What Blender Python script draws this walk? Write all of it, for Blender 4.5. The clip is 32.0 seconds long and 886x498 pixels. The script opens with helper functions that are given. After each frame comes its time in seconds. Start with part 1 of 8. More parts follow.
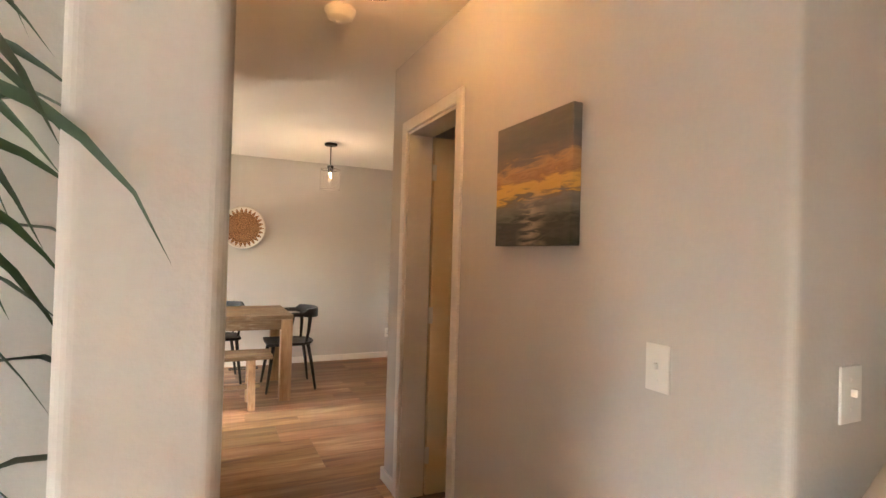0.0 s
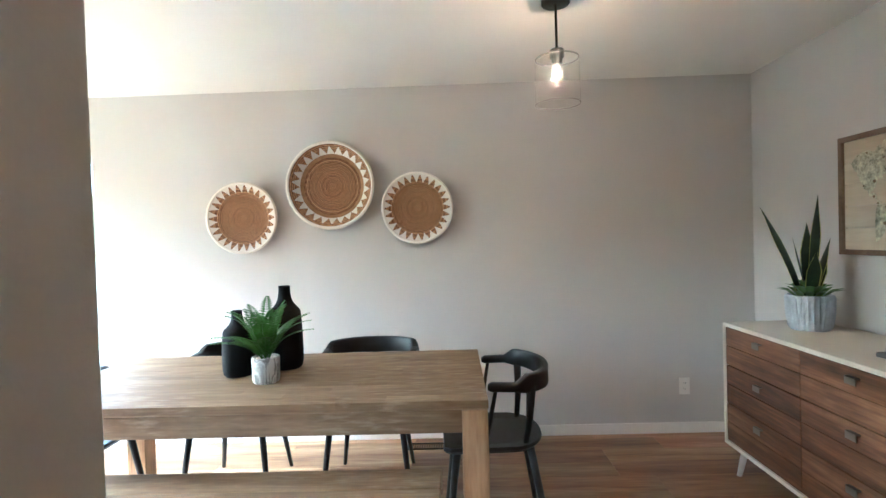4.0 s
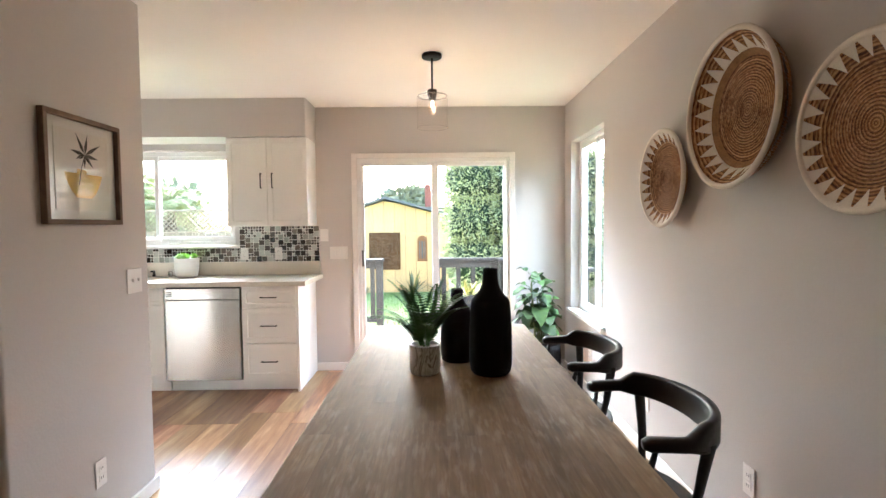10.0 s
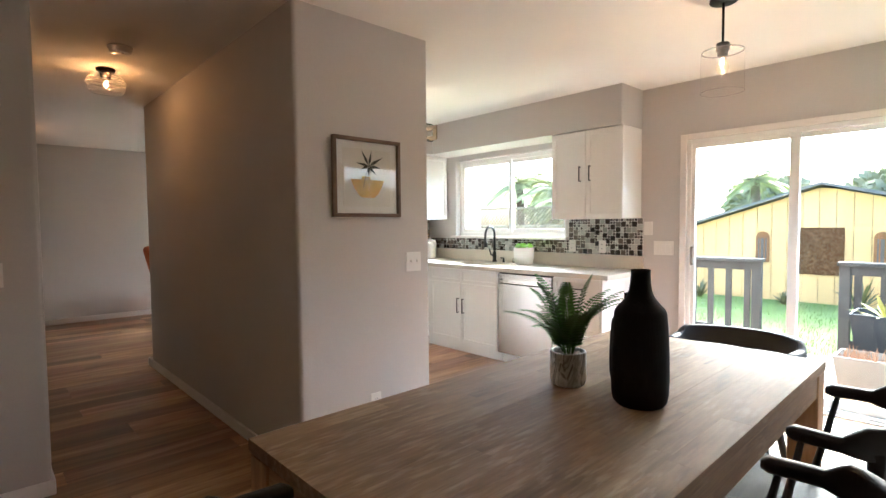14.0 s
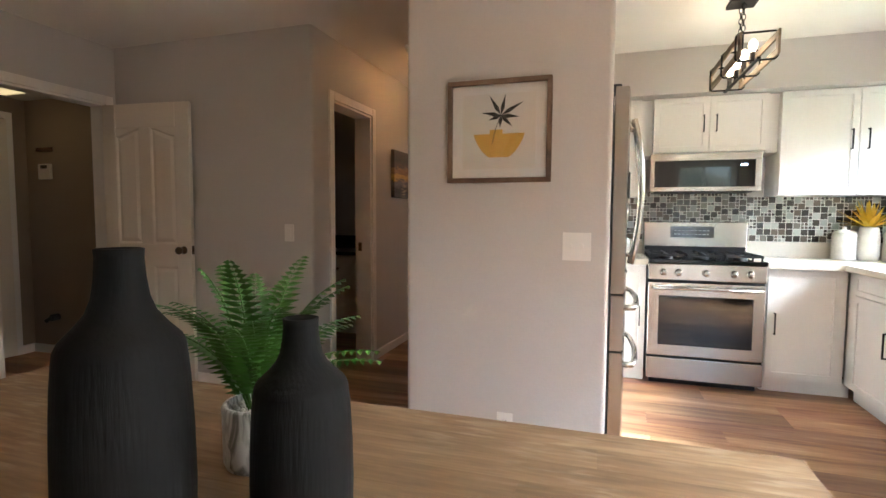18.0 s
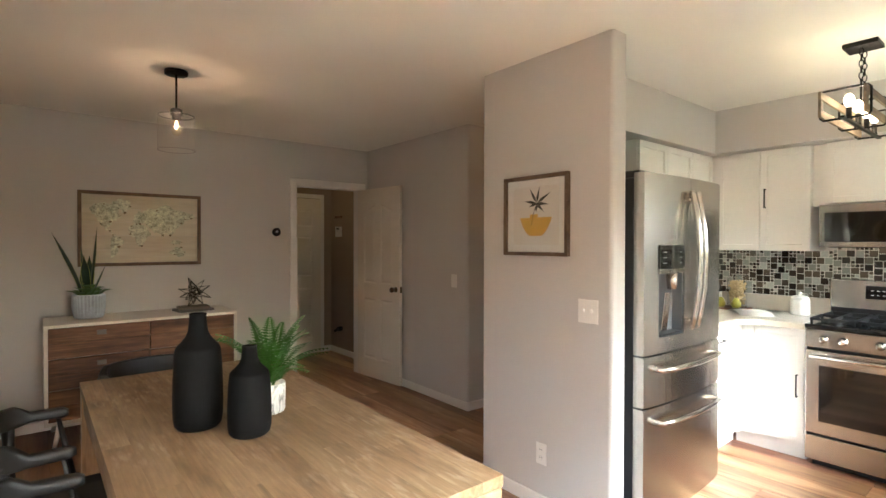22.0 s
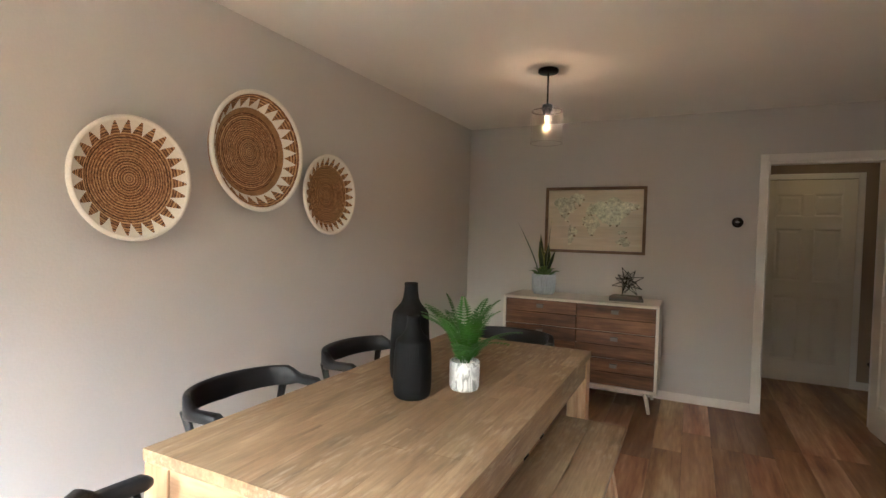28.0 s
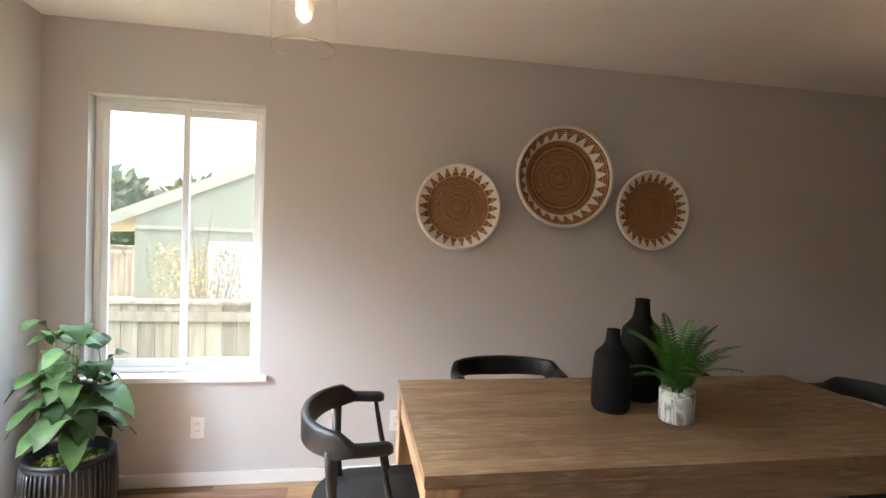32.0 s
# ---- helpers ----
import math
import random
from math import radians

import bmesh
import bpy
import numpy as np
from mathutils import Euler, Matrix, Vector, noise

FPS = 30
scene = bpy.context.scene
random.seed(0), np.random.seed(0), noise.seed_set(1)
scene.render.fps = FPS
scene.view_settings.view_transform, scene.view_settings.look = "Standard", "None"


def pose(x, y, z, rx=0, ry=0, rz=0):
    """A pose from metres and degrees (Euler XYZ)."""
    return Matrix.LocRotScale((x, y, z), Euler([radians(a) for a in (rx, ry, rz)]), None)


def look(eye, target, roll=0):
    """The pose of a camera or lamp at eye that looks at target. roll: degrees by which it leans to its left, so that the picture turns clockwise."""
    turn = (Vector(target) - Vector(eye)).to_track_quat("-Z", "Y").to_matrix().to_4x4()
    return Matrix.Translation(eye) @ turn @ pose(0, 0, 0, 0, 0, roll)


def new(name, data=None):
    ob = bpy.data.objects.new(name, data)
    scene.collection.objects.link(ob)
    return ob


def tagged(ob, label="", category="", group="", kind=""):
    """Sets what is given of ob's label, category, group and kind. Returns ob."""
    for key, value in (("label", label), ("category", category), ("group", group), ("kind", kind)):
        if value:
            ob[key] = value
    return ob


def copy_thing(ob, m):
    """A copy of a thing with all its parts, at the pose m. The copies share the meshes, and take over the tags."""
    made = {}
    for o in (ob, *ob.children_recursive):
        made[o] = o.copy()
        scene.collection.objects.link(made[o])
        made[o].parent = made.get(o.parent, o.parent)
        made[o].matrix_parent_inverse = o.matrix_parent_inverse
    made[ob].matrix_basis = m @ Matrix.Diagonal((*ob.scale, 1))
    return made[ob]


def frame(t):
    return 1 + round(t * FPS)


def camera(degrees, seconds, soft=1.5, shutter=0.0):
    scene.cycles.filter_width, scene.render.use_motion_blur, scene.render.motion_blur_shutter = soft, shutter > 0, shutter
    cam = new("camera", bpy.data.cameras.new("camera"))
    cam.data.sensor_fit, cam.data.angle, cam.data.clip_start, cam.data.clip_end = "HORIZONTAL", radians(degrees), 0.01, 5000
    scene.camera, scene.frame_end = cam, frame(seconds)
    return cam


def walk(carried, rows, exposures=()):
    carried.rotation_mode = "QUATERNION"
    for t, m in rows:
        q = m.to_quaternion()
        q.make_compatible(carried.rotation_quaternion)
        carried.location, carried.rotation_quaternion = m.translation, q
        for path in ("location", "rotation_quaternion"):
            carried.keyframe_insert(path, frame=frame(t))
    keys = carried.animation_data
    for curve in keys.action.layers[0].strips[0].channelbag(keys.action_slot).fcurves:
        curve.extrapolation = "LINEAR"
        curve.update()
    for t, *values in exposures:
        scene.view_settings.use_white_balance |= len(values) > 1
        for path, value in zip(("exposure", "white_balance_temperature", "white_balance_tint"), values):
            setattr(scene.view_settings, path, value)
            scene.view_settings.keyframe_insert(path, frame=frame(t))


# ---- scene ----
cam = camera(82.7, 32.0)
PATH = [
    (0, (-6.302, 2.686, 1.346), (-4.495, 1.834, 1.374), 1.6),
    (0.3, (-6.085, 2.558, 1.346), (-4.199, 1.895, 1.407), 2.0),
    (0.5, (-5.949, 2.484, 1.344), (-4.024, 1.945, 1.392), 1.6),
    (1, (-5.595, 2.327, 1.344), (-3.608, 2.109, 1.385), 1.6),
    (1.5, (-5.208, 2.243, 1.349), (-3.208, 2.213, 1.37), 1.6),
    (1.7, (-5.052, 2.228, 1.347), (-3.052, 2.228, 1.378), 1.0),
    (2, (-4.827, 2.208, 1.353), (-2.827, 2.234, 1.363), 0.8),
    (2.5, (-4.448, 2.178, 1.37), (-2.449, 2.251, 1.381), 0.3),
    (3, (-4.064, 2.155, 1.38), (-2.064, 2.192, 1.381), -0.3),
    (3.5, (-3.765, 2.115, 1.391), (-1.765, 2.13, 1.362), -1.2),
    (5.5, (-2.877, 1.687, 1.392), (-0.925, 2.112, 1.298), -1.0),
    (6, (-2.736, 1.466, 1.389), (-0.877, 2.191, 1.257), 0.7),
    (6.5, (-2.569, 1.27, 1.367), (-0.893, 2.354, 1.246), 0.1),
    (7, (-2.431, 1.129, 1.356), (-0.923, 2.437, 1.24), -0.6),
    (7.5, (-2.304, 0.968, 1.359), (-1.075, 2.541, 1.246), -0.1),
    (8, (-2.162, 0.876, 1.362), (-1.15, 2.597, 1.231), -0.3),
    (8.5, (-1.965, 0.896, 1.377), (-1.186, 2.735, 1.272), -0.7),
    (9, (-1.732, 0.928, 1.359), (-1.19, 2.851, 1.259), -1.2),
    (9.5, (-1.452, 0.931, 1.361), (-1.205, 2.914, 1.269), -0.2),
    (10, (-1.211, 0.962, 1.347), (-1.184, 2.96, 1.257), -0.6),
    (10.5, (-0.978, 0.999, 1.337), (-1.243, 2.979, 1.26), -0.2),
    (11, (-0.763, 1.014, 1.349), (-1.356, 2.922, 1.265), -0.4),
    (11.5, (-0.533, 1.005, 1.359), (-1.458, 2.775, 1.261), 0.5),
    (12, (-0.411, 1.031, 1.352), (-1.52, 2.693, 1.261), 0.1),
    (12.5, (-0.331, 1.089, 1.33), (-1.577, 2.652, 1.257), -0.3),
    (13, (-0.297, 1.138, 1.324), (-1.601, 2.653, 1.26), -0.7),
    (13.5, (-0.297, 1.244, 1.323), (-1.665, 2.701, 1.238), -0.8),
    (15.5, (-0.37, 2.236, 1.267), (-2.11, 3.217, 1.175), 0.4),
    (16, (-0.409, 2.468, 1.226), (-2.233, 3.282, 1.12), 0.0),
    (16.5, (-0.417, 2.76, 1.217), (-2.361, 3.213, 1.101), 0.0),
    (17, (-0.426, 3.01, 1.226), (-2.413, 3.207, 1.11), 0.4),
    (17.5, (-0.462, 3.252, 1.232), (-2.447, 3.067, 1.067), 0.8),
    (18, (-0.508, 3.513, 1.226), (-2.41, 2.907, 1.094), 0.3),
    (18.5, (-0.497, 3.778, 1.242), (-2.227, 2.782, 1.119), 0.6),
    (19, (-0.549, 3.974, 1.279), (-2.147, 2.776, 1.172), 1.4),
    (19.5, (-0.544, 4.15, 1.312), (-1.923, 2.704, 1.217), 2.7),
    (20, (-0.558, 4.325, 1.345), (-1.715, 2.694, 1.295), 2.2),
    (20.5, (-0.535, 4.524, 1.383), (-1.522, 2.785, 1.332), 2.9),
    (21, (-0.52, 4.69, 1.41), (-1.476, 2.934, 1.385), 2.7),
    (21.5, (-0.51, 4.803, 1.433), (-1.587, 3.118, 1.395), 1.5),
    (22, (-0.545, 4.89, 1.436), (-1.804, 3.336, 1.414), 0.1),
    (22.5, (-0.631, 4.98, 1.439), (-1.967, 3.492, 1.445), 0.3),
    (23, (-0.722, 5.104, 1.437), (-2.119, 3.672, 1.444), 0.2),
    (23.5, (-0.809, 5.245, 1.436), (-2.157, 3.768, 1.403), 1.3),
    (24, (-0.934, 5.317, 1.424), (-2.185, 3.758, 1.361), 0.9),
    (24.5, (-1.169, 5.292, 1.427), (-2.217, 3.589, 1.388), 2.1),
    (25, (-1.363, 5.261, 1.432), (-2.127, 3.413, 1.382), 1.5),
    (25.5, (-1.542, 5.251, 1.439), (-1.926, 3.289, 1.386), 2.3),
    (26, (-1.659, 5.195, 1.428), (-1.692, 3.196, 1.368), 1.2),
    (26.5, (-1.764, 5.09, 1.425), (-1.511, 3.107, 1.346), 1.7),
    (28.5, (-2.164, 4.639, 1.379), (-1.138, 2.923, 1.317), 1.0),
    (29, (-2.286, 4.51, 1.372), (-1.13, 2.88, 1.293), 0.8),
    (29.5, (-2.407, 4.408, 1.384), (-1.087, 2.907, 1.315), 1.4),
    (30, (-2.544, 4.355, 1.391), (-1.067, 3.007, 1.345), 1.3),
    (30.5, (-2.694, 4.293, 1.405), (-1.048, 3.156, 1.353), 2.5),
    (31, (-2.787, 4.244, 1.385), (-1.015, 3.318, 1.337), 2.2),
    (31.5, (-2.826, 4.172, 1.388), (-0.937, 3.516, 1.352), 2.1),
    (32, (-2.889, 4.078, 1.411), (-0.919, 3.738, 1.357), 2.1),
]
EXPO = [(0, 5.0, 5600, 1), (1, 5.6, 5050, 4), (1.5, 5.85, 4600, -2), (2, 5.8, 4200, -7), (2.5, 5.55, 4000, -10), (3.5, 5.2, 4050, -10), (5.5, 3.6, 5350, 7),
        (9, 3.6, 5300, 5), (13, 3.5, 5250, 4), (17, 3.66, 5350, 5), (18.5, 3.84, 5350, 4), (20, 4.2, 5500, 2), (21.5, 4.0, 5500, 2), (23, 3.45, 5550, 2),
        (24, 3.3, 5550, 3), (25, 3.65, 5400, 5), (26, 3.64, 5400, 3), (29, 3.74, 5250, 2), (30.5, 3.43, 5300, 6), (32, 2.92, 5450, 6)]
walk(cam, [(t, look(eye, target, roll)) for t, eye, target, roll in PATH], EXPO)


# ---------------------------------------------------------------- world and sun
world = bpy.data.worlds.new("sky")
scene.world = world
world.use_nodes = True
wn = world.node_tree
sky = wn.nodes.new("ShaderNodeTexSky")
sky.sky_type = "NISHITA"
sky.sun_disc = False
SUN_EL, SUN_AZ = radians(36), radians(1)
sky.sun_elevation, sky.sun_rotation = SUN_EL, SUN_AZ
sky.air_density, sky.dust_density, sky.ozone_density = 1.0, 5.0, 0.6
wn.nodes["Background"].inputs[1].default_value = 0.15
wn.links.new(sky.outputs[0], wn.nodes["Background"].inputs[0])
sun_data = bpy.data.lights.new("sun", "SUN")
sun_data.energy, sun_data.angle, sun_data.color = 1.0, radians(24), (1, 0.96, 0.9)
sun_ob = new("sun", sun_data)
sun_ob.matrix_world = look((math.sin(SUN_AZ) * 30, 30 * math.cos(SUN_AZ), 30 * math.tan(SUN_EL)), (0, 0, 0))

SKY_P = (98, 28, 55, 6)

# ---------------------------------------------------------------- materials
def node_mat(name):
    m = bpy.data.materials.new(name)
    m.use_nodes = True
    nt = m.node_tree
    return m, nt, nt.nodes["Principled BSDF"]


def lin(c):
    return tuple(((v / 255 + 0.055) / 1.055) ** 2.4 if v > 10 else v / 255 / 12.92 for v in c) + (1,)


def mat(name, color, rough=0.6, metal=0.0, vary=0.12, scale=6.0, fine=60.0, bump=0.1, stretch=(1, 1, 1), per=0.0, sheen=0.0, coat=0.0, spec=0.5, depth=0.004, rv=0.1):
    """A surface with large and fine variation, relief, and, where asked, a shade of its own for each piece."""
    m, nt, b = node_mat(name)
    N, L = nt.nodes, nt.links
    tc = N.new("ShaderNodeTexCoord")
    mp = N.new("ShaderNodeMapping")
    mp.inputs["Scale"].default_value = stretch
    L.new(tc.outputs["Object"], mp.inputs[0])
    big, small = N.new("ShaderNodeTexNoise"), N.new("ShaderNodeTexNoise")
    for n, s, d in ((big, scale, 4), (small, fine, 6)):
        n.inputs["Scale"].default_value = s
        n.inputs["Detail"].default_value = d
        L.new(mp.outputs[0], n.inputs["Vector"])
    add = N.new("ShaderNodeMath")
    add.operation = "ADD"
    L.new(big.outputs[0], add.inputs[0])
    L.new(small.outputs[0], add.inputs[1])
    mr = N.new("ShaderNodeMapRange")
    for k, v in (("From Min", 0.6), ("From Max", 1.4), ("To Min", 1 - vary), ("To Max", 1 + vary)):
        mr.inputs[k].default_value = v
    L.new(add.outputs[0], mr.inputs["Value"])
    val = mr.outputs[0]
    if per:
        oi = N.new("ShaderNodeObjectInfo")
        pr = N.new("ShaderNodeMapRange")
        pr.inputs["To Min"].default_value, pr.inputs["To Max"].default_value = 1 - per, 1 + per
        L.new(oi.outputs["Random"], pr.inputs["Value"])
        mu = N.new("ShaderNodeMath")
        mu.operation = "MULTIPLY"
        L.new(val, mu.inputs[0])
        L.new(pr.outputs[0], mu.inputs[1])
        val = mu.outputs[0]
    hsv = N.new("ShaderNodeHueSaturation")
    hsv.inputs["Color"].default_value = lin(color)
    L.new(val, hsv.inputs["Value"])
    L.new(hsv.outputs[0], b.inputs["Base Color"])
    rr = N.new("ShaderNodeMapRange")
    rr.inputs["To Min"].default_value, rr.inputs["To Max"].default_value = max(0.02, rough - rv), min(1, rough + rv)
    L.new(small.outputs[0], rr.inputs["Value"])
    L.new(rr.outputs[0], b.inputs["Roughness"])
    b.inputs["Metallic"].default_value = metal
    b.inputs["Specular IOR Level"].default_value = spec
    b.inputs["Coat Weight"].default_value = coat
    b.inputs["Sheen Weight"].default_value = sheen
    if bump:
        bp = N.new("ShaderNodeBump")
        bp.inputs["Strength"].default_value = bump
        bp.inputs["Distance"].default_value = depth
        L.new(add.outputs[0], bp.inputs["Height"])
        L.new(bp.outputs[0], b.inputs["Normal"])
    return m


def ramp_wood(name, cols, stretch, rough=0.45, per=0.25, bump=0.12, knots=0.0, coat=0.0, island=False, hue=0.0, wear=0.0, streak=0.0):
    """Grain drawn out along one axis between several colours; each piece takes its own offset and shade."""
    m, nt, b = node_mat(name)
    N, L = nt.nodes, nt.links
    tc = N.new("ShaderNodeTexCoord")
    if island:
        rnd = N.new("ShaderNodeNewGeometry").outputs["Random Per Island"]
    else:
        rnd = N.new("ShaderNodeObjectInfo").outputs["Random"]
    off = N.new("ShaderNodeVectorMath")
    off.operation = "MULTIPLY_ADD"
    sc = N.new("ShaderNodeCombineXYZ")
    for i in range(3):
        L.new(rnd, sc.inputs[i])
    off.inputs[1].default_value = (37, 53, 71)
    L.new(sc.outputs[0], off.inputs[0])
    L.new(tc.outputs["Object"], off.inputs[2])
    mp = N.new("ShaderNodeMapping")
    mp.inputs["Scale"].default_value = stretch
    L.new(off.outputs[0], mp.inputs[0])
    a, f = N.new("ShaderNodeTexNoise"), N.new("ShaderNodeTexNoise")
    a.inputs["Scale"].default_value, a.inputs["Detail"].default_value, a.inputs["Distortion"].default_value = 1.0, 5, 0.6
    f.inputs["Scale"].default_value, f.inputs["Detail"].default_value = 6.0, 8
    L.new(mp.outputs[0], a.inputs["Vector"])
    L.new(mp.outputs[0], f.inputs["Vector"])
    mixv = N.new("ShaderNodeMath")
    mixv.operation = "MULTIPLY_ADD"
    mixv.inputs[1].default_value = 0.45
    L.new(f.outputs[0], mixv.inputs[0])
    sub = N.new("ShaderNodeMath")
    sub.operation = "MULTIPLY_ADD"
    sub.inputs[1].default_value, sub.inputs[2].default_value = 0.9, -0.17
    L.new(a.outputs[0], sub.inputs[0])
    L.new(sub.outputs[0], mixv.inputs[2])
    cr = N.new("ShaderNodeValToRGB")
    el = cr.color_ramp.elements
    while len(el) < len(cols):
        el.new(0.5)
    for i, c in enumerate(cols):
        el[i].position, el[i].color = 0.28 + 0.44 * i / (len(cols) - 1), lin(c)
    L.new(mixv.outputs[0], cr.inputs[0])
    hsv = N.new("ShaderNodeHueSaturation")
    pr = N.new("ShaderNodeMapRange")
    pr.inputs["To Min"].default_value, pr.inputs["To Max"].default_value = 1 - per, 1 + per
    L.new(rnd, pr.inputs["Value"])
    L.new(pr.outputs[0], hsv.inputs["Value"])
    if hue:
        hr = N.new("ShaderNodeMapRange")
        hr.inputs["To Min"].default_value, hr.inputs["To Max"].default_value = 0.5 - hue, 0.5 + hue
        wn2 = N.new("ShaderNodeTexWhiteNoise")
        wn2.noise_dimensions = "1D"
        L.new(rnd, wn2.inputs["W"])
        L.new(wn2.outputs["Value"], hr.inputs["Value"])
        L.new(hr.outputs[0], hsv.inputs["Hue"])
    L.new(cr.outputs[0], hsv.inputs["Color"])
    out = hsv.outputs[0]
    if knots:
        vo = N.new("ShaderNodeTexVoronoi")
        vo.inputs["Scale"].default_value = knots
        mp2 = N.new("ShaderNodeMapping")
        mp2.inputs["Scale"].default_value = tuple(0.4 + 0.6 * (s / max(stretch)) for s in stretch)
        L.new(off.outputs[0], mp2.inputs[0])
        L.new(mp2.outputs[0], vo.inputs["Vector"])
        kr = N.new("ShaderNodeMapRange")
        for k, v in (("From Min", 0.02), ("From Max", 0.11), ("To Min", 0.45), ("To Max", 1.0)):
            kr.inputs[k].default_value = v
        L.new(vo.outputs["Distance"], kr.inputs["Value"])
        mx = N.new("ShaderNodeMix")
        mx.data_type, mx.blend_type = "RGBA", "MULTIPLY"
        mx.inputs[0].default_value = 1.0
        L.new(out, mx.inputs[6])
        L.new(kr.outputs[0], mx.inputs[7])
        out = mx.outputs[2]
    if streak:
        mp4, st, s2, s3 = N.new("ShaderNodeMapping"), N.new("ShaderNodeTexNoise"), N.new("ShaderNodeMapRange"), N.new("ShaderNodeMix")
        mp4.inputs["Scale"].default_value = tuple(s * (1.25 if s == min(stretch) else 9.0) for s in stretch)
        L.new(off.outputs[0], mp4.inputs[0])
        L.new(mp4.outputs[0], st.inputs["Vector"])
        st.inputs["Scale"].default_value, st.inputs["Detail"].default_value = 1.3, 2
        for k, v in (("From Min", 0.36), ("From Max", 0.6), ("To Min", 1 - streak), ("To Max", 1 + streak * 0.35)):
            s2.inputs[k].default_value = v
        L.new(st.outputs[0], s2.inputs["Value"])
        s3.data_type, s3.blend_type = "RGBA", "MULTIPLY"
        s3.inputs[0].default_value = 1.0
        L.new(out, s3.inputs[6])
        L.new(s2.outputs[0], s3.inputs[7])
        out = s3.outputs[2]
    if wear:
        mp3 = N.new("ShaderNodeMapping")
        mp3.inputs["Scale"].default_value = tuple(2.2 * s for s in stretch)
        L.new(tc.outputs["Object"], mp3.inputs[0])
        sc1, sc2, mk = N.new("ShaderNodeTexNoise"), N.new("ShaderNodeMapRange"), N.new("ShaderNodeTexNoise")
        sc1.inputs["Scale"].default_value, sc1.inputs["Detail"].default_value = 2.4, 6
        L.new(mp3.outputs[0], sc1.inputs["Vector"])
        for k, v in (("From Min", 0.5), ("From Max", 0.68), ("To Max", wear)):
            sc2.inputs[k].default_value = v
        L.new(sc1.outputs[0], sc2.inputs["Value"])
        mk.inputs["Scale"].default_value, mk.inputs["Detail"].default_value = 3.0, 3
        L.new(tc.outputs["Object"], mk.inputs["Vector"])
        mk2 = N.new("ShaderNodeMapRange")
        for k, v in (("From Min", 0.42), ("From Max", 0.6)):
            mk2.inputs[k].default_value = v
        L.new(mk.outputs[0], mk2.inputs["Value"])
        mk3 = N.new("ShaderNodeMath")
        mk3.operation = "MULTIPLY"
        L.new(sc2.outputs[0], mk3.inputs[0])
        L.new(mk2.outputs[0], mk3.inputs[1])
        wx = N.new("ShaderNodeMix")
        wx.data_type = "RGBA"
        L.new(mk3.outputs[0], wx.inputs[0])
        L.new(out, wx.inputs[6])
        wx.inputs[7].default_value = lin((214, 198, 174))
        out = wx.outputs[2]
    L.new(out, b.inputs["Base Color"])
    rr = N.new("ShaderNodeMapRange")
    rr.inputs["To Min"].default_value, rr.inputs["To Max"].default_value = rough - 0.08, rough + 0.15
    L.new(f.outputs[0], rr.inputs["Value"])
    L.new(rr.outputs[0], b.inputs["Roughness"])
    b.inputs["Coat Weight"].default_value = coat
    bp = N.new("ShaderNodeBump")
    bp.inputs["Strength"].default_value, bp.inputs["Distance"].default_value = bump, 0.003
    L.new(mixv.outputs[0], bp.inputs["Height"])
    L.new(bp.outputs[0], b.inputs["Normal"])
    return m


def glass_mat(name, tint=(1, 1, 1), gloss=1.0, ior=1.45, haze=0.0):
    """Thin clear glass: what is behind shows through, and the surface mirrors more at a slant."""
    m, nt, b = node_mat(name)
    N, L = nt.nodes, nt.links
    N.remove(b)
    tr, gl, fr, mx = N.new("ShaderNodeBsdfTransparent"), N.new("ShaderNodeBsdfGlossy"), N.new("ShaderNodeLayerWeight"), N.new("ShaderNodeMixShader")
    tr.inputs[0].default_value = (*tint, 1)
    gl.inputs["Roughness"].default_value = 0.02
    fr.inputs["Blend"].default_value = 0.5
    f0 = ((ior - 1) / (ior + 1)) ** 2
    pw = N.new("ShaderNodeMath")
    pw.operation = "POWER"
    pw.inputs[1].default_value = 5.0
    L.new(fr.outputs["Facing"], pw.inputs[0])
    mu = N.new("ShaderNodeMath")
    mu.operation = "MULTIPLY_ADD"
    mu.inputs[1].default_value, mu.inputs[2].default_value = gloss * (1 - f0), gloss * f0
    L.new(pw.outputs[0], mu.inputs[0])
    L.new(mu.outputs[0], mx.inputs[0])
    L.new(tr.outputs[0], mx.inputs[1])
    L.new(gl.outputs[0], mx.inputs[2])
    out = mx.outputs[0]
    if haze:
        tl_, hx = N.new("ShaderNodeBsdfTranslucent"), N.new("ShaderNodeMixShader")
        tl_.inputs[0].default_value = (0.95, 0.93, 0.9, 1)
        hx.inputs[0].default_value = haze
        L.new(out, hx.inputs[1])
        L.new(tl_.outputs[0], hx.inputs[2])
        out = hx.outputs[0]
    L.new(out, N["Material Output"].inputs[0])
    return m


def glow(name, color, strength):
    m, nt, b = node_mat(name)
    b.inputs["Emission Color"].default_value = (*color, 1)
    b.inputs["Emission Strength"].default_value = strength
    return m


COIL = 0.0105  # pitch of the coiled straw


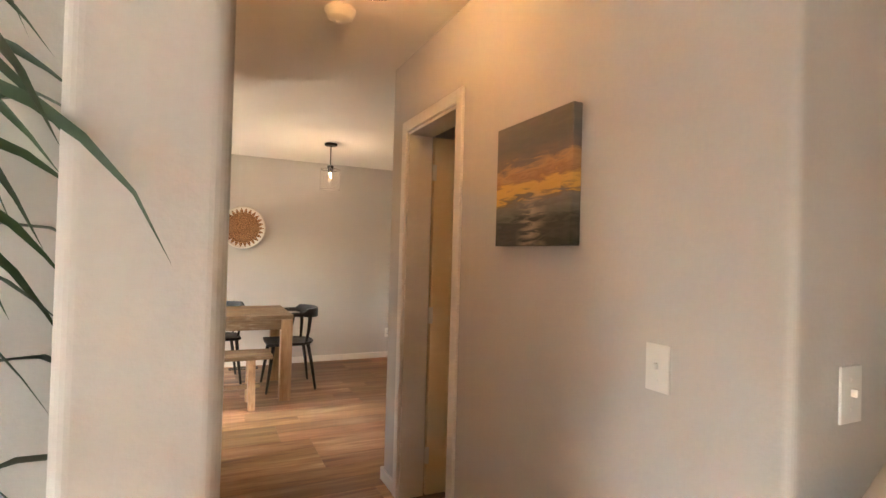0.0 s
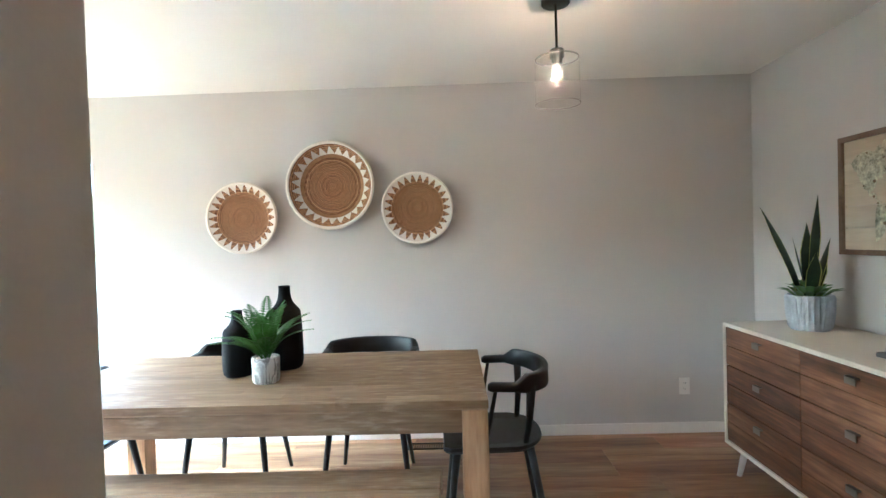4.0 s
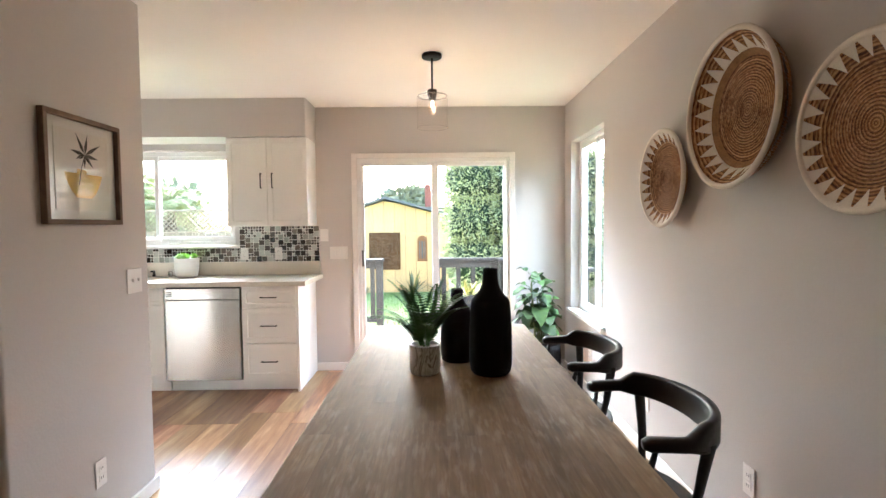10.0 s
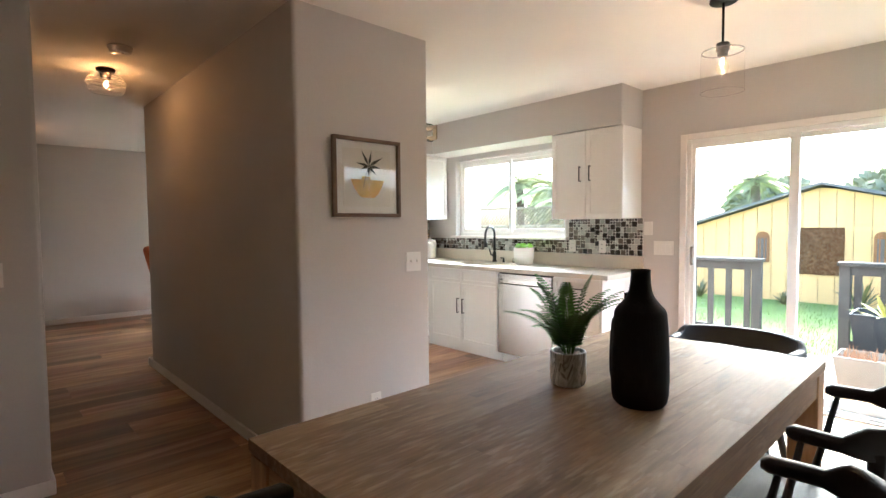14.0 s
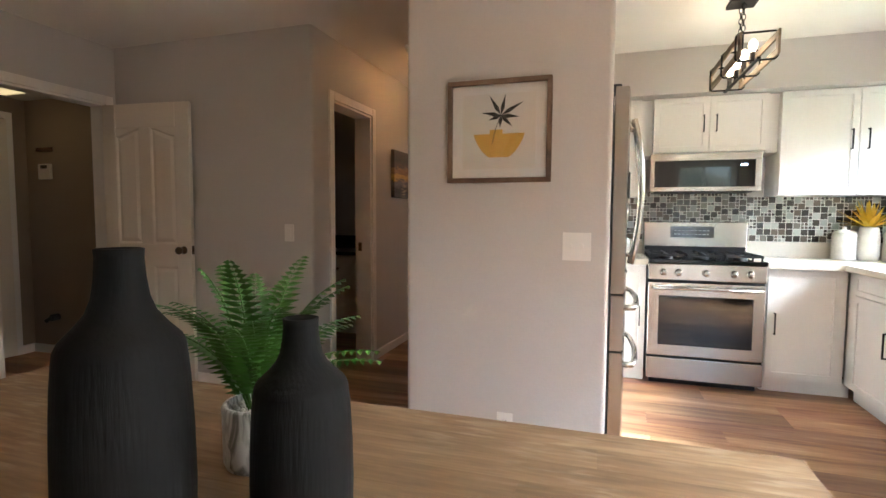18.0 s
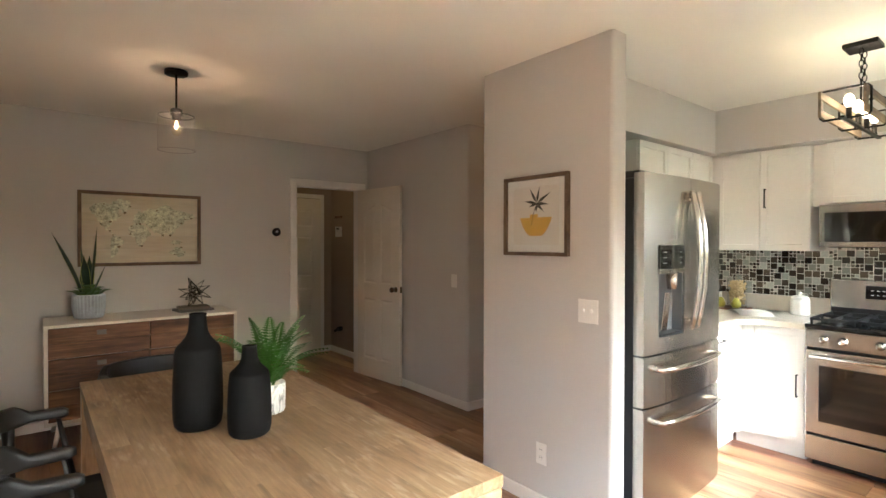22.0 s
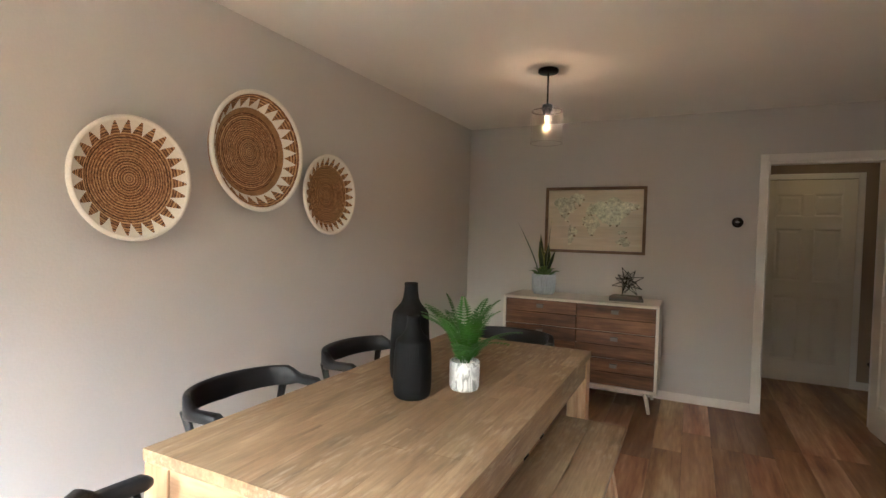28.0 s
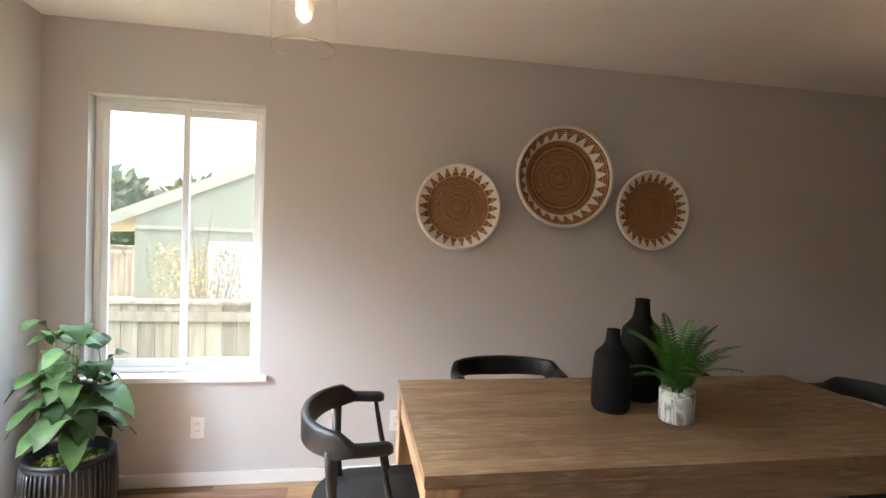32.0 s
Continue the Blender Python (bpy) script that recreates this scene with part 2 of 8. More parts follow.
def straw_mat():
    """Coiled straw: rings round the basket's middle, broken into short strands."""
    m, nt, b = node_mat("coiled_straw")
    N, L = nt.nodes, nt.links
    tc, sep, com, ln = N.new("ShaderNodeTexCoord"), N.new("ShaderNodeSeparateXYZ"), N.new("ShaderNodeCombineXYZ"), N.new("ShaderNodeVectorMath")
    ln.operation = "LENGTH"
    L.new(tc.outputs["Object"], sep.inputs[0])
    L.new(sep.outputs[0], com.inputs[0])
    L.new(sep.outputs[1], com.inputs[1])
    L.new(com.outputs[0], ln.inputs[0])
    warp = N.new("ShaderNodeTexNoise")
    warp.inputs["Scale"].default_value, warp.inputs["Detail"].default_value = 22, 3
    L.new(tc.outputs["Object"], warp.inputs["Vector"])
    ma = N.new("ShaderNodeMath")
    ma.operation = "MULTIPLY_ADD"
    ma.inputs[1].default_value = 0.006
    L.new(warp.outputs[0], ma.inputs[0])
    L.new(ln.outputs["Value"], ma.inputs[2])
    si = N.new("ShaderNodeMath")
    si.operation = "MULTIPLY"
    si.inputs[1].default_value = 2 * math.pi / COIL
    L.new(ma.outputs[0], si.inputs[0])
    sn = N.new("ShaderNodeMath")
    sn.operation = "SINE"
    L.new(si.outputs[0], sn.inputs[0])
    fine = N.new("ShaderNodeTexNoise")
    fine.inputs["Scale"].default_value, fine.inputs["Detail"].default_value = 1.0, 4
    # strands lie along the coil: short across it, long round it
    an, rs_, as_, pol = N.new("ShaderNodeMath"), N.new("ShaderNodeMath"), N.new("ShaderNodeMath"), N.new("ShaderNodeCombineXYZ")
    an.operation, rs_.operation, as_.operation = "ARCTAN2", "MULTIPLY", "MULTIPLY"
    rs_.inputs[1].default_value, as_.inputs[1].default_value = 260, 9
    L.new(sep.outputs[1], an.inputs[0])
    L.new(sep.outputs[0], an.inputs[1])
    L.new(ma.outputs[0], rs_.inputs[0])
    L.new(an.outputs[0], as_.inputs[0])
    L.new(rs_.outputs[0], pol.inputs[0])
    L.new(as_.outputs[0], pol.inputs[1])
    L.new(pol.outputs[0], fine.inputs["Vector"])
    mx = N.new("ShaderNodeMath")
    mx.operation = "MULTIPLY_ADD"
    mx.inputs[1].default_value = 0.17
    L.new(sn.outputs[0], mx.inputs[0])
    L.new(fine.outputs[0], mx.inputs[2])
    ring = N.new("ShaderNodeTexNoise")
    ring.noise_dimensions = "1D"
    ring.inputs["Scale"].default_value, ring.inputs["Detail"].default_value = 75, 2
    L.new(ma.outputs[0], ring.inputs["W"])
    mz = N.new("ShaderNodeMath")
    mz.operation = "MULTIPLY_ADD"
    mz.inputs[1].default_value = 0.5
    L.new(ring.outputs[0], mz.inputs[0])
    mw = N.new("ShaderNodeMath")
    mw.operation = "ADD"
    mw.inputs[1].default_value = -0.25
    L.new(mx.outputs[0], mw.inputs[0])
    L.new(mw.outputs[0], mz.inputs[2])
    mx = mz
    cr = N.new("ShaderNodeValToRGB")
    el = cr.color_ramp.elements
    el.new(0.5)
    for e, (p, c) in zip(el, ((0.26, (70, 42, 25)), (0.5, (148, 102, 64)), (0.74, (200, 160, 114)))):
        e.position, e.color = p, lin(c)
    L.new(mx.outputs[0], cr.inputs[0])
    L.new(cr.outputs[0], b.inputs["Base Color"])
    b.inputs["Roughness"].default_value = 0.8
    bp = N.new("ShaderNodeBump")
    bp.inputs["Strength"].default_value, bp.inputs["Distance"].default_value = 0.9, 0.004
    L.new(mx.outputs[0], bp.inputs["Height"])
    L.new(bp.outputs[0], b.inputs["Normal"])
    return m


M = {}
M["wall"] = mat("wall_paint", (198, 192, 187), 0.75, vary=0.03, scale=1.5, fine=90, bump=0.35, depth=0.0025)
# Same plaster as wall_paint, darkened: the utility room's dimness is put into the colour.
M["dimwall"] = mat("dimmed_wall_paint", (148, 130, 114), 0.75, vary=0.03, scale=1.5, fine=90, bump=0.35, depth=0.0025)
M["ceiling"] = mat("ceiling_paint", (238, 234, 227), 0.85, vary=0.03, scale=2, fine=110, bump=0.25, depth=0.002)
M["trim"] = mat("white_trim", (232, 226, 220), 0.4, vary=0.03, scale=5, fine=40, bump=0.04)
M["cab"] = mat("white_cabinet", (232, 229, 224), 0.38, vary=0.025, scale=3, fine=50, bump=0.03)
M["plate"] = mat("white_plastic", (230, 226, 220), 0.35, vary=0.02, bump=0.0)
M["black"] = mat("black_stain", (17, 17, 19), 0.42, vary=0.35, scale=3, fine=25, bump=0.35, stretch=(6, 60, 6), depth=0.002)
M["vase"] = mat("matte_black_ceramic", (11, 10, 11), 0.75, vary=0.25, spec=0.25, scale=5, fine=200, bump=0.3, stretch=(1, 1, 0.06), depth=0.003)
M["darkmetal"] = mat("dark_bronze_metal", (28, 25, 23), 0.45, metal=0.7, vary=0.2, bump=0.05)
M["steel"] = mat("brushed_steel", (190, 186, 180), 0.24, metal=1.0, vary=0.012, scale=2, fine=9, bump=0, stretch=(1, 1, 120), rv=0.012)
bs_ = M["steel"].node_tree
bs_.nodes["Principled BSDF"].inputs["Anisotropic"].default_value = 0.8
bs_.nodes["Principled BSDF"].inputs["Anisotropic Rotation"].default_value = 0.25
tg_ = bs_.nodes.new("ShaderNodeTangent")
tg_.direction_type, tg_.axis = "RADIAL", "Z"
bs_.links.new(tg_.outputs[0], bs_.nodes["Principled BSDF"].inputs["Tangent"])
M["steelh"] = mat("bright_steel", (205, 200, 194), 0.16, metal=1.0, vary=0.02, bump=0.0, rv=0.01)
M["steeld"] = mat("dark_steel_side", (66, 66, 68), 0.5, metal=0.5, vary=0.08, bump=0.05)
M["blackgloss"] = mat("black_glass", (8, 8, 9), 0.06, vary=0.05, bump=0.0, coat=0.6)
M["iron"] = mat("cast_iron", (14, 14, 15), 0.55, vary=0.3, fine=80, bump=0.3)
M["counter"] = mat("quartz_counter", (214, 205, 190), 0.28, vary=0.03, scale=8, fine=160, bump=0.02)
M["table"] = ramp_wood("acacia_top", [(108, 85, 60), (127, 102, 74), (139, 115, 86), (153, 129, 99)], (11, 2.0, 11), 0.6, per=0.1, knots=1.9, bump=0.05, wear=0.22, streak=0.11)
M["tableleg"] = ramp_wood("acacia_leg", [(132, 100, 70), (164, 128, 92), (182, 148, 110), (194, 162, 124)], (14, 14, 1.6), 0.42, per=0.1, knots=1.5)
M["floor"] = ramp_wood("vinyl_plank", [(108, 67, 46), (144, 104, 73), (167, 130, 96), (193, 160, 125)], (9, 0.9, 9), 0.34, per=0.43, hue=0.012, knots=0.0, bump=0.06)
M["floorx"] = ramp_wood("vinyl_plank_field", [(108, 67, 46), (144, 104, 73), (167, 130, 96), (193, 160, 125)], (9, 0.9, 9), 0.34, per=0.43, hue=0.012, bump=0.06, island=True)
M["joint"] = mat("plank_joint", (58, 40, 28), 0.8, vary=0.1, bump=0)
M["drawer"] = ramp_wood("rustic_drawer", [(56, 34, 22), (88, 56, 36), (112, 76, 50), (136, 98, 68)], (1.2, 9, 9), 0.6, per=0.14, knots=3.2, bump=0.3, streak=0.2)
M["cream"] = mat("cream_lacquer", (216, 208, 196), 0.4, vary=0.04, bump=0.04)
M["glass"] = glass_mat("window_glass", (0.97, 0.98, 0.97), 0.6)
M["shade"] = glass_mat("lamp_glass", (0.985, 0.98, 0.97), 0.7, 1.5, 0.015)
M["shoulderglass"] = glass_mat("lamp_glass_shoulder", (0.82, 0.81, 0.79), 0.7, 1.45, 0.1)
M["jarglass"] = glass_mat("jar_glass", (0.97, 0.975, 0.97), 1.0, 1.5, 0.05)
M["shaderim"] = glass_mat("lamp_glass_rim", (0.95, 0.945, 0.93), 0.8, 1.45, 0.18)
M["bulb"] = glow("bulb_glow", (1.0, 0.66, 0.34), 6)

M["drawerlight"] = ramp_wood("acacia_cross", [(132, 100, 70), (164, 128, 92), (182, 148, 110), (194, 162, 124)], (1.6, 14, 14), 0.42, per=0.1, knots=1.5)
M["marble"] = mat("veined_ceramic", (214, 210, 204), 0.3, vary=0.35, scale=9, fine=14, bump=0.02, stretch=(3, 3, 0.35))
mv = M["marble"].node_tree
vn, vr = mv.nodes.new("ShaderNodeTexNoise"), mv.nodes.new("ShaderNodeValToRGB")
vm, vt = mv.nodes.new("ShaderNodeMapping"), mv.nodes.new("ShaderNodeTexCoord")
vm.inputs["Scale"].default_value = (16, 16, 5)
vn.inputs["Scale"].default_value, vn.inputs["Detail"].default_value, vn.inputs["Distortion"].default_value = 1.0, 5, 1.6
mv.links.new(vt.outputs["Object"], vm.inputs[0])
mv.links.new(vm.outputs[0], vn.inputs["Vector"])
mv.links.new(vn.outputs[0], vr.inputs[0])
while len(vr.color_ramp.elements) < 6:
    vr.color_ramp.elements.new(0.5)
for e, (p, c) in zip(vr.color_ramp.elements, ((0.0, 214), (0.4, 206), (0.455, 120), (0.5, 216), (0.6, 168), (0.68, 220))):
    e.position, e.color = p, lin((c, c, c - 3))
mv.links.new(vr.outputs[0], mv.nodes["Principled BSDF"].inputs["Base Color"])
M["pebble"] = mat("white_pebble", (220, 216, 208), 0.6, vary=0.1, bump=0.1)
M["fern"] = mat("fern_green", (64, 106, 36), 0.5, vary=0.3, scale=14, fine=60, bump=0.05, per=0.25)
M["straw"] = straw_mat()
M["strawback"] = mat("straw_outer", (150, 112, 74), 0.9, vary=0.4, scale=20, fine=140, bump=0.6)
M["whitefibre"] = mat("white_fibre", (228, 220, 208), 0.85, vary=0.08, scale=20, fine=160, bump=0.5, depth=0.003)
M["pull"] = mat("pewter", (120, 112, 104), 0.4, metal=0.8, vary=0.1, bump=0.05)
M["book"] = mat("dun_cover", (112, 100, 90), 0.6, vary=0.05)
M["bookgrey"] = mat("grey_cover", (96, 92, 90), 0.6, vary=0.05)
M["ribpot"] = mat("ribbed_glaze", (176, 182, 190), 0.55, vary=0.18, scale=12, fine=40, bump=0.1)
M["soil"] = mat("dark_soil", (44, 34, 26), 0.95, vary=0.4, fine=90, bump=0.8)
M["snake"] = mat("snake_leaf", (38, 58, 38), 0.45, vary=0.45, scale=4, fine=30, bump=0.03, stretch=(2, 2, 9), per=0.25)
M["succulent"] = mat("succulent_green", (98, 124, 66), 0.5, vary=0.2, bump=0.03, per=0.2)
M["picwood"] = ramp_wood("walnut_frame", [(84, 66, 52), (108, 86, 68), (122, 100, 80)], (6, 6, 6), 0.6, per=0.08)
M["whitewash"] = ramp_wood("whitewashed_board", [(188, 176, 154), (200, 188, 166), (208, 198, 178)], (1.5, 12, 12), 0.7, per=0.05)
M["land"] = mat("map_shell", (188, 186, 164), 0.38, metal=0.65, vary=0.7, scale=30, fine=90, bump=0.5)
M["fleck"] = mat("brown_shell", (112, 92, 66), 0.45, vary=0.3, scale=30, bump=0.2)
M["paper"] = mat("mat_white", (226, 222, 216), 0.8, vary=0.02, bump=0.03)
M["papercream"] = mat("print_paper", (220, 214, 204), 0.8, vary=0.03, bump=0.03)
M["ochre"] = mat("ochre_ink", (214, 172, 78), 0.8, vary=0.12, scale=18, bump=0.02)
M["ink"] = mat("black_ink", (46, 44, 40), 0.8, vary=0.1, bump=0)
M["picglass"] = glass_mat("picture_glass", (0.99, 0.99, 0.99), 1.0)
M["bouncepale"] = mat("pale_bounce_ground", (172, 160, 142), 0.95, vary=0.3, scale=6, fine=60, bump=0.8)
M["bulbglass"] = glass_mat("bulb_glass", (1, 0.95, 0.86), 0.6, 1.45, 0.05)


def sunset_mat():
    m, nt, b = node_mat("sunset_oil")
    N, L = nt.nodes, nt.links
    tc = N.new("ShaderNodeTexCoord")
    sep = N.new("ShaderNodeSeparateXYZ")
    mp = N.new("ShaderNodeMapping")
    mp.inputs["Scale"].default_value = (6, 6, 34)
    ns = N.new("ShaderNodeTexNoise")
    ns.inputs["Scale"].default_value, ns.inputs["Detail"].default_value, ns.inputs["Distortion"].default_value = 1.6, 6, 0.8
    L.new(tc.outputs["Object"], mp.inputs[0])
    L.new(mp.outputs[0], ns.inputs["Vector"])
    L.new(tc.outputs["Object"], sep.inputs[0])
    # the strokes rise towards one side
    sl = N.new("ShaderNodeMath")
    sl.operation = "MULTIPLY_ADD"
    sl.inputs[1].default_value = 0.03
    L.new(sep.outputs[0], sl.inputs[0])
    L.new(sep.outputs[2], sl.inputs[2])
    ad = N.new("ShaderNodeMath")
    ad.operation = "MULTIPLY_ADD"
    ad.inputs[1].default_value = 0.13
    L.new(ns.outputs[0], ad.inputs[0])
    L.new(sl.outputs[0], ad.inputs[2])
    mr = N.new("ShaderNodeMapRange")
    mr.inputs["From Min"].default_value, mr.inputs["From Max"].default_value = 1.3, 1.75
    L.new(ad.outputs[0], mr.inputs["Value"])
    cr = N.new("ShaderNodeValToRGB")
    el = cr.color_ramp.elements
    stops = [(0.0, (58, 56, 50)), (0.1, (84, 78, 70)), (0.17, (66, 64, 58)), (0.24, (112, 104, 94)), (0.32, (126, 120, 110)), (0.37, (132, 112, 84)), (0.4, (216, 172, 84)), (0.47, (222, 178, 92)), (0.52, (164, 122, 82)), (0.58, (190, 150, 100)), (0.66, (122, 108, 98)), (0.78, (104, 100, 98)), (1.0, (122, 116, 110))]
    while len(el) < len(stops):
        el.new(0.5)
    for e, (p, c) in zip(el, stops):
        e.position, e.color = p, lin(c)
    L.new(mr.outputs[0], cr.inputs[0])
    # the sun's path on the water
    dx = N.new("ShaderNodeMath")
    dx.operation = "ADD"
    dx.inputs[1].default_value = 4.92
    L.new(sep.outputs[0], dx.inputs[0])
    ax = N.new("ShaderNodeMath")
    ax.operation = "ABSOLUTE"
    L.new(dx.outputs[0], ax.inputs[0])
    px_ = N.new("ShaderNodeMapRange")
    for k, v in (("From Min", 0.09), ("From Max", 0.0), ("To Max", 0.85)):
        px_.inputs[k].default_value = v
    L.new(ax.outputs[0], px_.inputs["Value"])
    pz = N.new("ShaderNodeMapRange")
    for k, v in (("From Min", 1.575), ("From Max", 1.55)):
        pz.inputs[k].default_value = v
    L.new(sep.outputs[2], pz.inputs["Value"])
    pn = N.new("ShaderNodeMapRange")
    for k, v in (("From Min", 0.42), ("From Max", 0.6)):
        pn.inputs[k].default_value = v
    L.new(ns.outputs[0], pn.inputs["Value"])
    m1, m2 = N.new("ShaderNodeMath"), N.new("ShaderNodeMath")
    m1.operation = m2.operation = "MULTIPLY"
    L.new(px_.outputs[0], m1.inputs[0])
    L.new(pz.outputs[0], m1.inputs[1])
    L.new(m1.outputs[0], m2.inputs[0])
    L.new(pn.outputs[0], m2.inputs[1])
    wm = N.new("ShaderNodeMix")
    wm.data_type = "RGBA"
    L.new(m2.outputs[0], wm.inputs[0])
    L.new(cr.outputs[0], wm.inputs[6])
    wm.inputs[7].default_value = lin((196, 170, 138))
    L.new(wm.outputs[2], b.inputs["Base Color"])
    bp = N.new("ShaderNodeBump")
    bp.inputs["Strength"].default_value, bp.inputs["Distance"].default_value = 0.4, 0.003
    L.new(ns.outputs[0], bp.inputs["Height"])
    L.new(bp.outputs[0], b.inputs["Normal"])
    b.inputs["Roughness"].default_value = 0.55
    return m


M["sunset"] = sunset_mat()

M["display"] = glow("clock_digits", (0.6, 0.8, 1.0), 0.6)
M["black2"] = mat("matte_black", (14, 14, 15), 0.45, vary=0.1, bump=0.02)
M["succlime"] = mat("lime_succulent", (140, 186, 54), 0.45, vary=0.2, bump=0.02, per=0.15)
M["whiteclay"] = mat("white_clay", (216, 208, 196), 0.7, vary=0.1, scale=10, fine=50, bump=0.4)
M["yellowleaf"] = mat("yellow_leaf", (206, 168, 30), 0.5, vary=0.15, bump=0.02, per=0.15)
M["pasta"] = mat("dry_pasta", (214, 190, 140), 0.7, vary=0.15, bump=0.1)
M["pear"] = mat("pear_skin", (160, 150, 56), 0.5, vary=0.2, bump=0.03)
M["greywood"] = ramp_wood("weathered_wood", [(86, 72, 58), (122, 104, 84), (150, 130, 104)], (1.5, 12, 12), 0.7, per=0.1)
M["bulb2"] = glow("candle_glow", (1.0, 0.72, 0.4), 1.2)

M["doorpaint"] = mat("door_paint", (224, 214, 200), 0.42, vary=0.03, scale=3, fine=60, bump=0.06)
M["creampaint"] = mat("cream_door_paint", (238, 216, 178), 0.42, vary=0.03, scale=3, fine=60, bump=0.06)
M["pewterknob"] = mat("antique_pewter", (86, 74, 60), 0.35, metal=0.85, vary=0.1, bump=0.03)
M["utilglow"] = glow("utility_glow", (1.0, 0.68, 0.3), 0.075)
M["vanitytop"] = mat("dark_stone_top", (40, 38, 38), 0.3, vary=0.2, scale=12, fine=80, bump=0.02)
M["recess"] = mat("grey_plastic", (104, 106, 108), 0.35, vary=0.05, bump=0.0)
M["snakeedge"] = mat("yellow_leaf_edge", (178, 176, 92), 0.45, vary=0.15, scale=10, bump=0.02)
M["brick"] = mat("chimney_brick", (150, 92, 76), 0.9, vary=0.15, scale=4, bump=0.2, per=0.2)
M["vinyl"] = mat("white_vinyl", (236, 234, 230), 0.35, vary=0.02, bump=0.0)
M["terracotta"] = mat("terracotta_fabric", (172, 96, 62), 0.85, vary=0.12, scale=8, fine=160, bump=0.3)
M["palmstem"] = mat("green_stem", (104, 110, 62), 0.6, vary=0.2, bump=0.1)
M["palmleaf"] = mat("palm_leaf", (44, 62, 28), 0.45, vary=0.25, scale=6, bump=0.05, per=0.3)
M["basketrib"] = mat("black_rattan", (30, 28, 27), 0.5, vary=0.3, scale=20, bump=0.3, per=0.3)
M["moss"] = mat("moss", (112, 120, 44), 0.95, vary=0.4, scale=40, fine=120, bump=0.8)
M["bigleaf"] = mat("broad_leaf", (64, 86, 42), 0.62, spec=0.3, vary=0.35, scale=8, fine=30, bump=0.12, per=0.45)
M["grass"] = mat("lawn", (126, 144, 80), 0.95, vary=0.3, scale=2, fine=40, bump=0.8, depth=0.03)
M["grassblade"] = mat("grass_blade", (136, 162, 82), 0.8, vary=0.3, scale=3, bump=0.0)
M["deckwood"] = ramp_wood("deck_board", [(112, 104, 96), (150, 140, 128), (176, 166, 152)], (1.0, 12, 12), 0.8, per=0.12, bump=0.3)
M["railwood"] = mat("rail_grey", (58, 55, 52), 0.8, vary=0.2, scale=5, fine=60, bump=0.3, stretch=(1, 1, 0.2), per=0.12)
M["slate"] = mat("slate_planter", (42, 46, 52), 0.6, vary=0.15, bump=0.2)
M["concrete"] = mat("grey_planter", (136, 132, 126), 0.8, vary=0.12, bump=0.2)
M["agave"] = mat("yellow_green_blade", (170, 164, 96), 0.6, vary=0.25, per=0.25)
M["drytwig"] = mat("dry_orange", (150, 112, 84), 0.9, vary=0.25)
M["hedgeleaf"] = mat("hedge_leaf", (162, 166, 118), 0.28, vary=0.5, scale=9, fine=30, bump=0.0)
# The core's dark green puts the shade between the hedge leaves into the colour.
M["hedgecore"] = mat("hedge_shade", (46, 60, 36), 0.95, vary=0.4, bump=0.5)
M["conifer"] = mat("conifer_needles", (92, 100, 70), 0.6, vary=0.4, scale=5, bump=0.0)
# Pale far foliage: the haze of distance is put into its base colour.
M["farleaf"] = mat("hazed_foliage", (146, 144, 112), 0.9, vary=0.3, scale=2, bump=0.0)
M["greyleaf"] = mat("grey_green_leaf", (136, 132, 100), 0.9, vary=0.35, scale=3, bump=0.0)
M["bark"] = mat("bark", (92, 76, 62), 0.95, vary=0.3, scale=8, bump=0.6, stretch=(1, 1, 0.2))
M["shedyellow"] = mat("yellow_siding", (222, 186, 130), 0.8, vary=0.12, scale=1.5, fine=30, bump=0.2, stretch=(2, 2, 0.3), per=0.06)
M["roofgrey"] = mat("shed_roof", (120, 116, 112), 0.9, vary=0.15, bump=0.3)
M["shedframe"] = mat("rustic_frame", (140, 96, 58), 0.8, vary=0.25, bump=0.2)
M["darkpanel"] = mat("dark_panel", (98, 70, 48), 1.0, spec=0.05, vary=0.35, scale=10, bump=0.5)
M["panelleaf"] = mat("panel_leaf", (122, 96, 72), 1.0, spec=0.05, vary=0.4, bump=0.2)
M["flax"] = mat("flax_blade", (104, 104, 70), 0.6, vary=0.3, per=0.3)
M["fencewood"] = ramp_wood("fence_board", [(140, 122, 104), (164, 146, 126), (184, 166, 146)], (9, 9, 0.8), 0.85, per=0.16, bump=0.3, knots=2.5)
M["nwall"] = mat("pale_green_stucco", (160, 154, 128), 0.9, vary=0.05, scale=2, fine=60, bump=0.2)
M["nroof"] = mat("green_fascia", (176, 166, 140), 0.7, vary=0.12, bump=0.1)
M["nglass"] = mat("neighbour_glass", (176, 176, 172), 0.5, vary=0.08, bump=0)
M["twig"] = mat("bare_twig", (140, 124, 104), 0.9, vary=0.2)
M["ochreleaf"] = mat("ochre_leaf", (176, 150, 84), 0.7, vary=0.35, scale=8)
M["palmfrond"] = mat("palm_frond", (160, 164, 112), 0.6, vary=0.3, scale=3, per=0.2)
M["grout"] = mat("pale_grout", (226, 221, 212), 0.9, vary=0.06, bump=0.1)


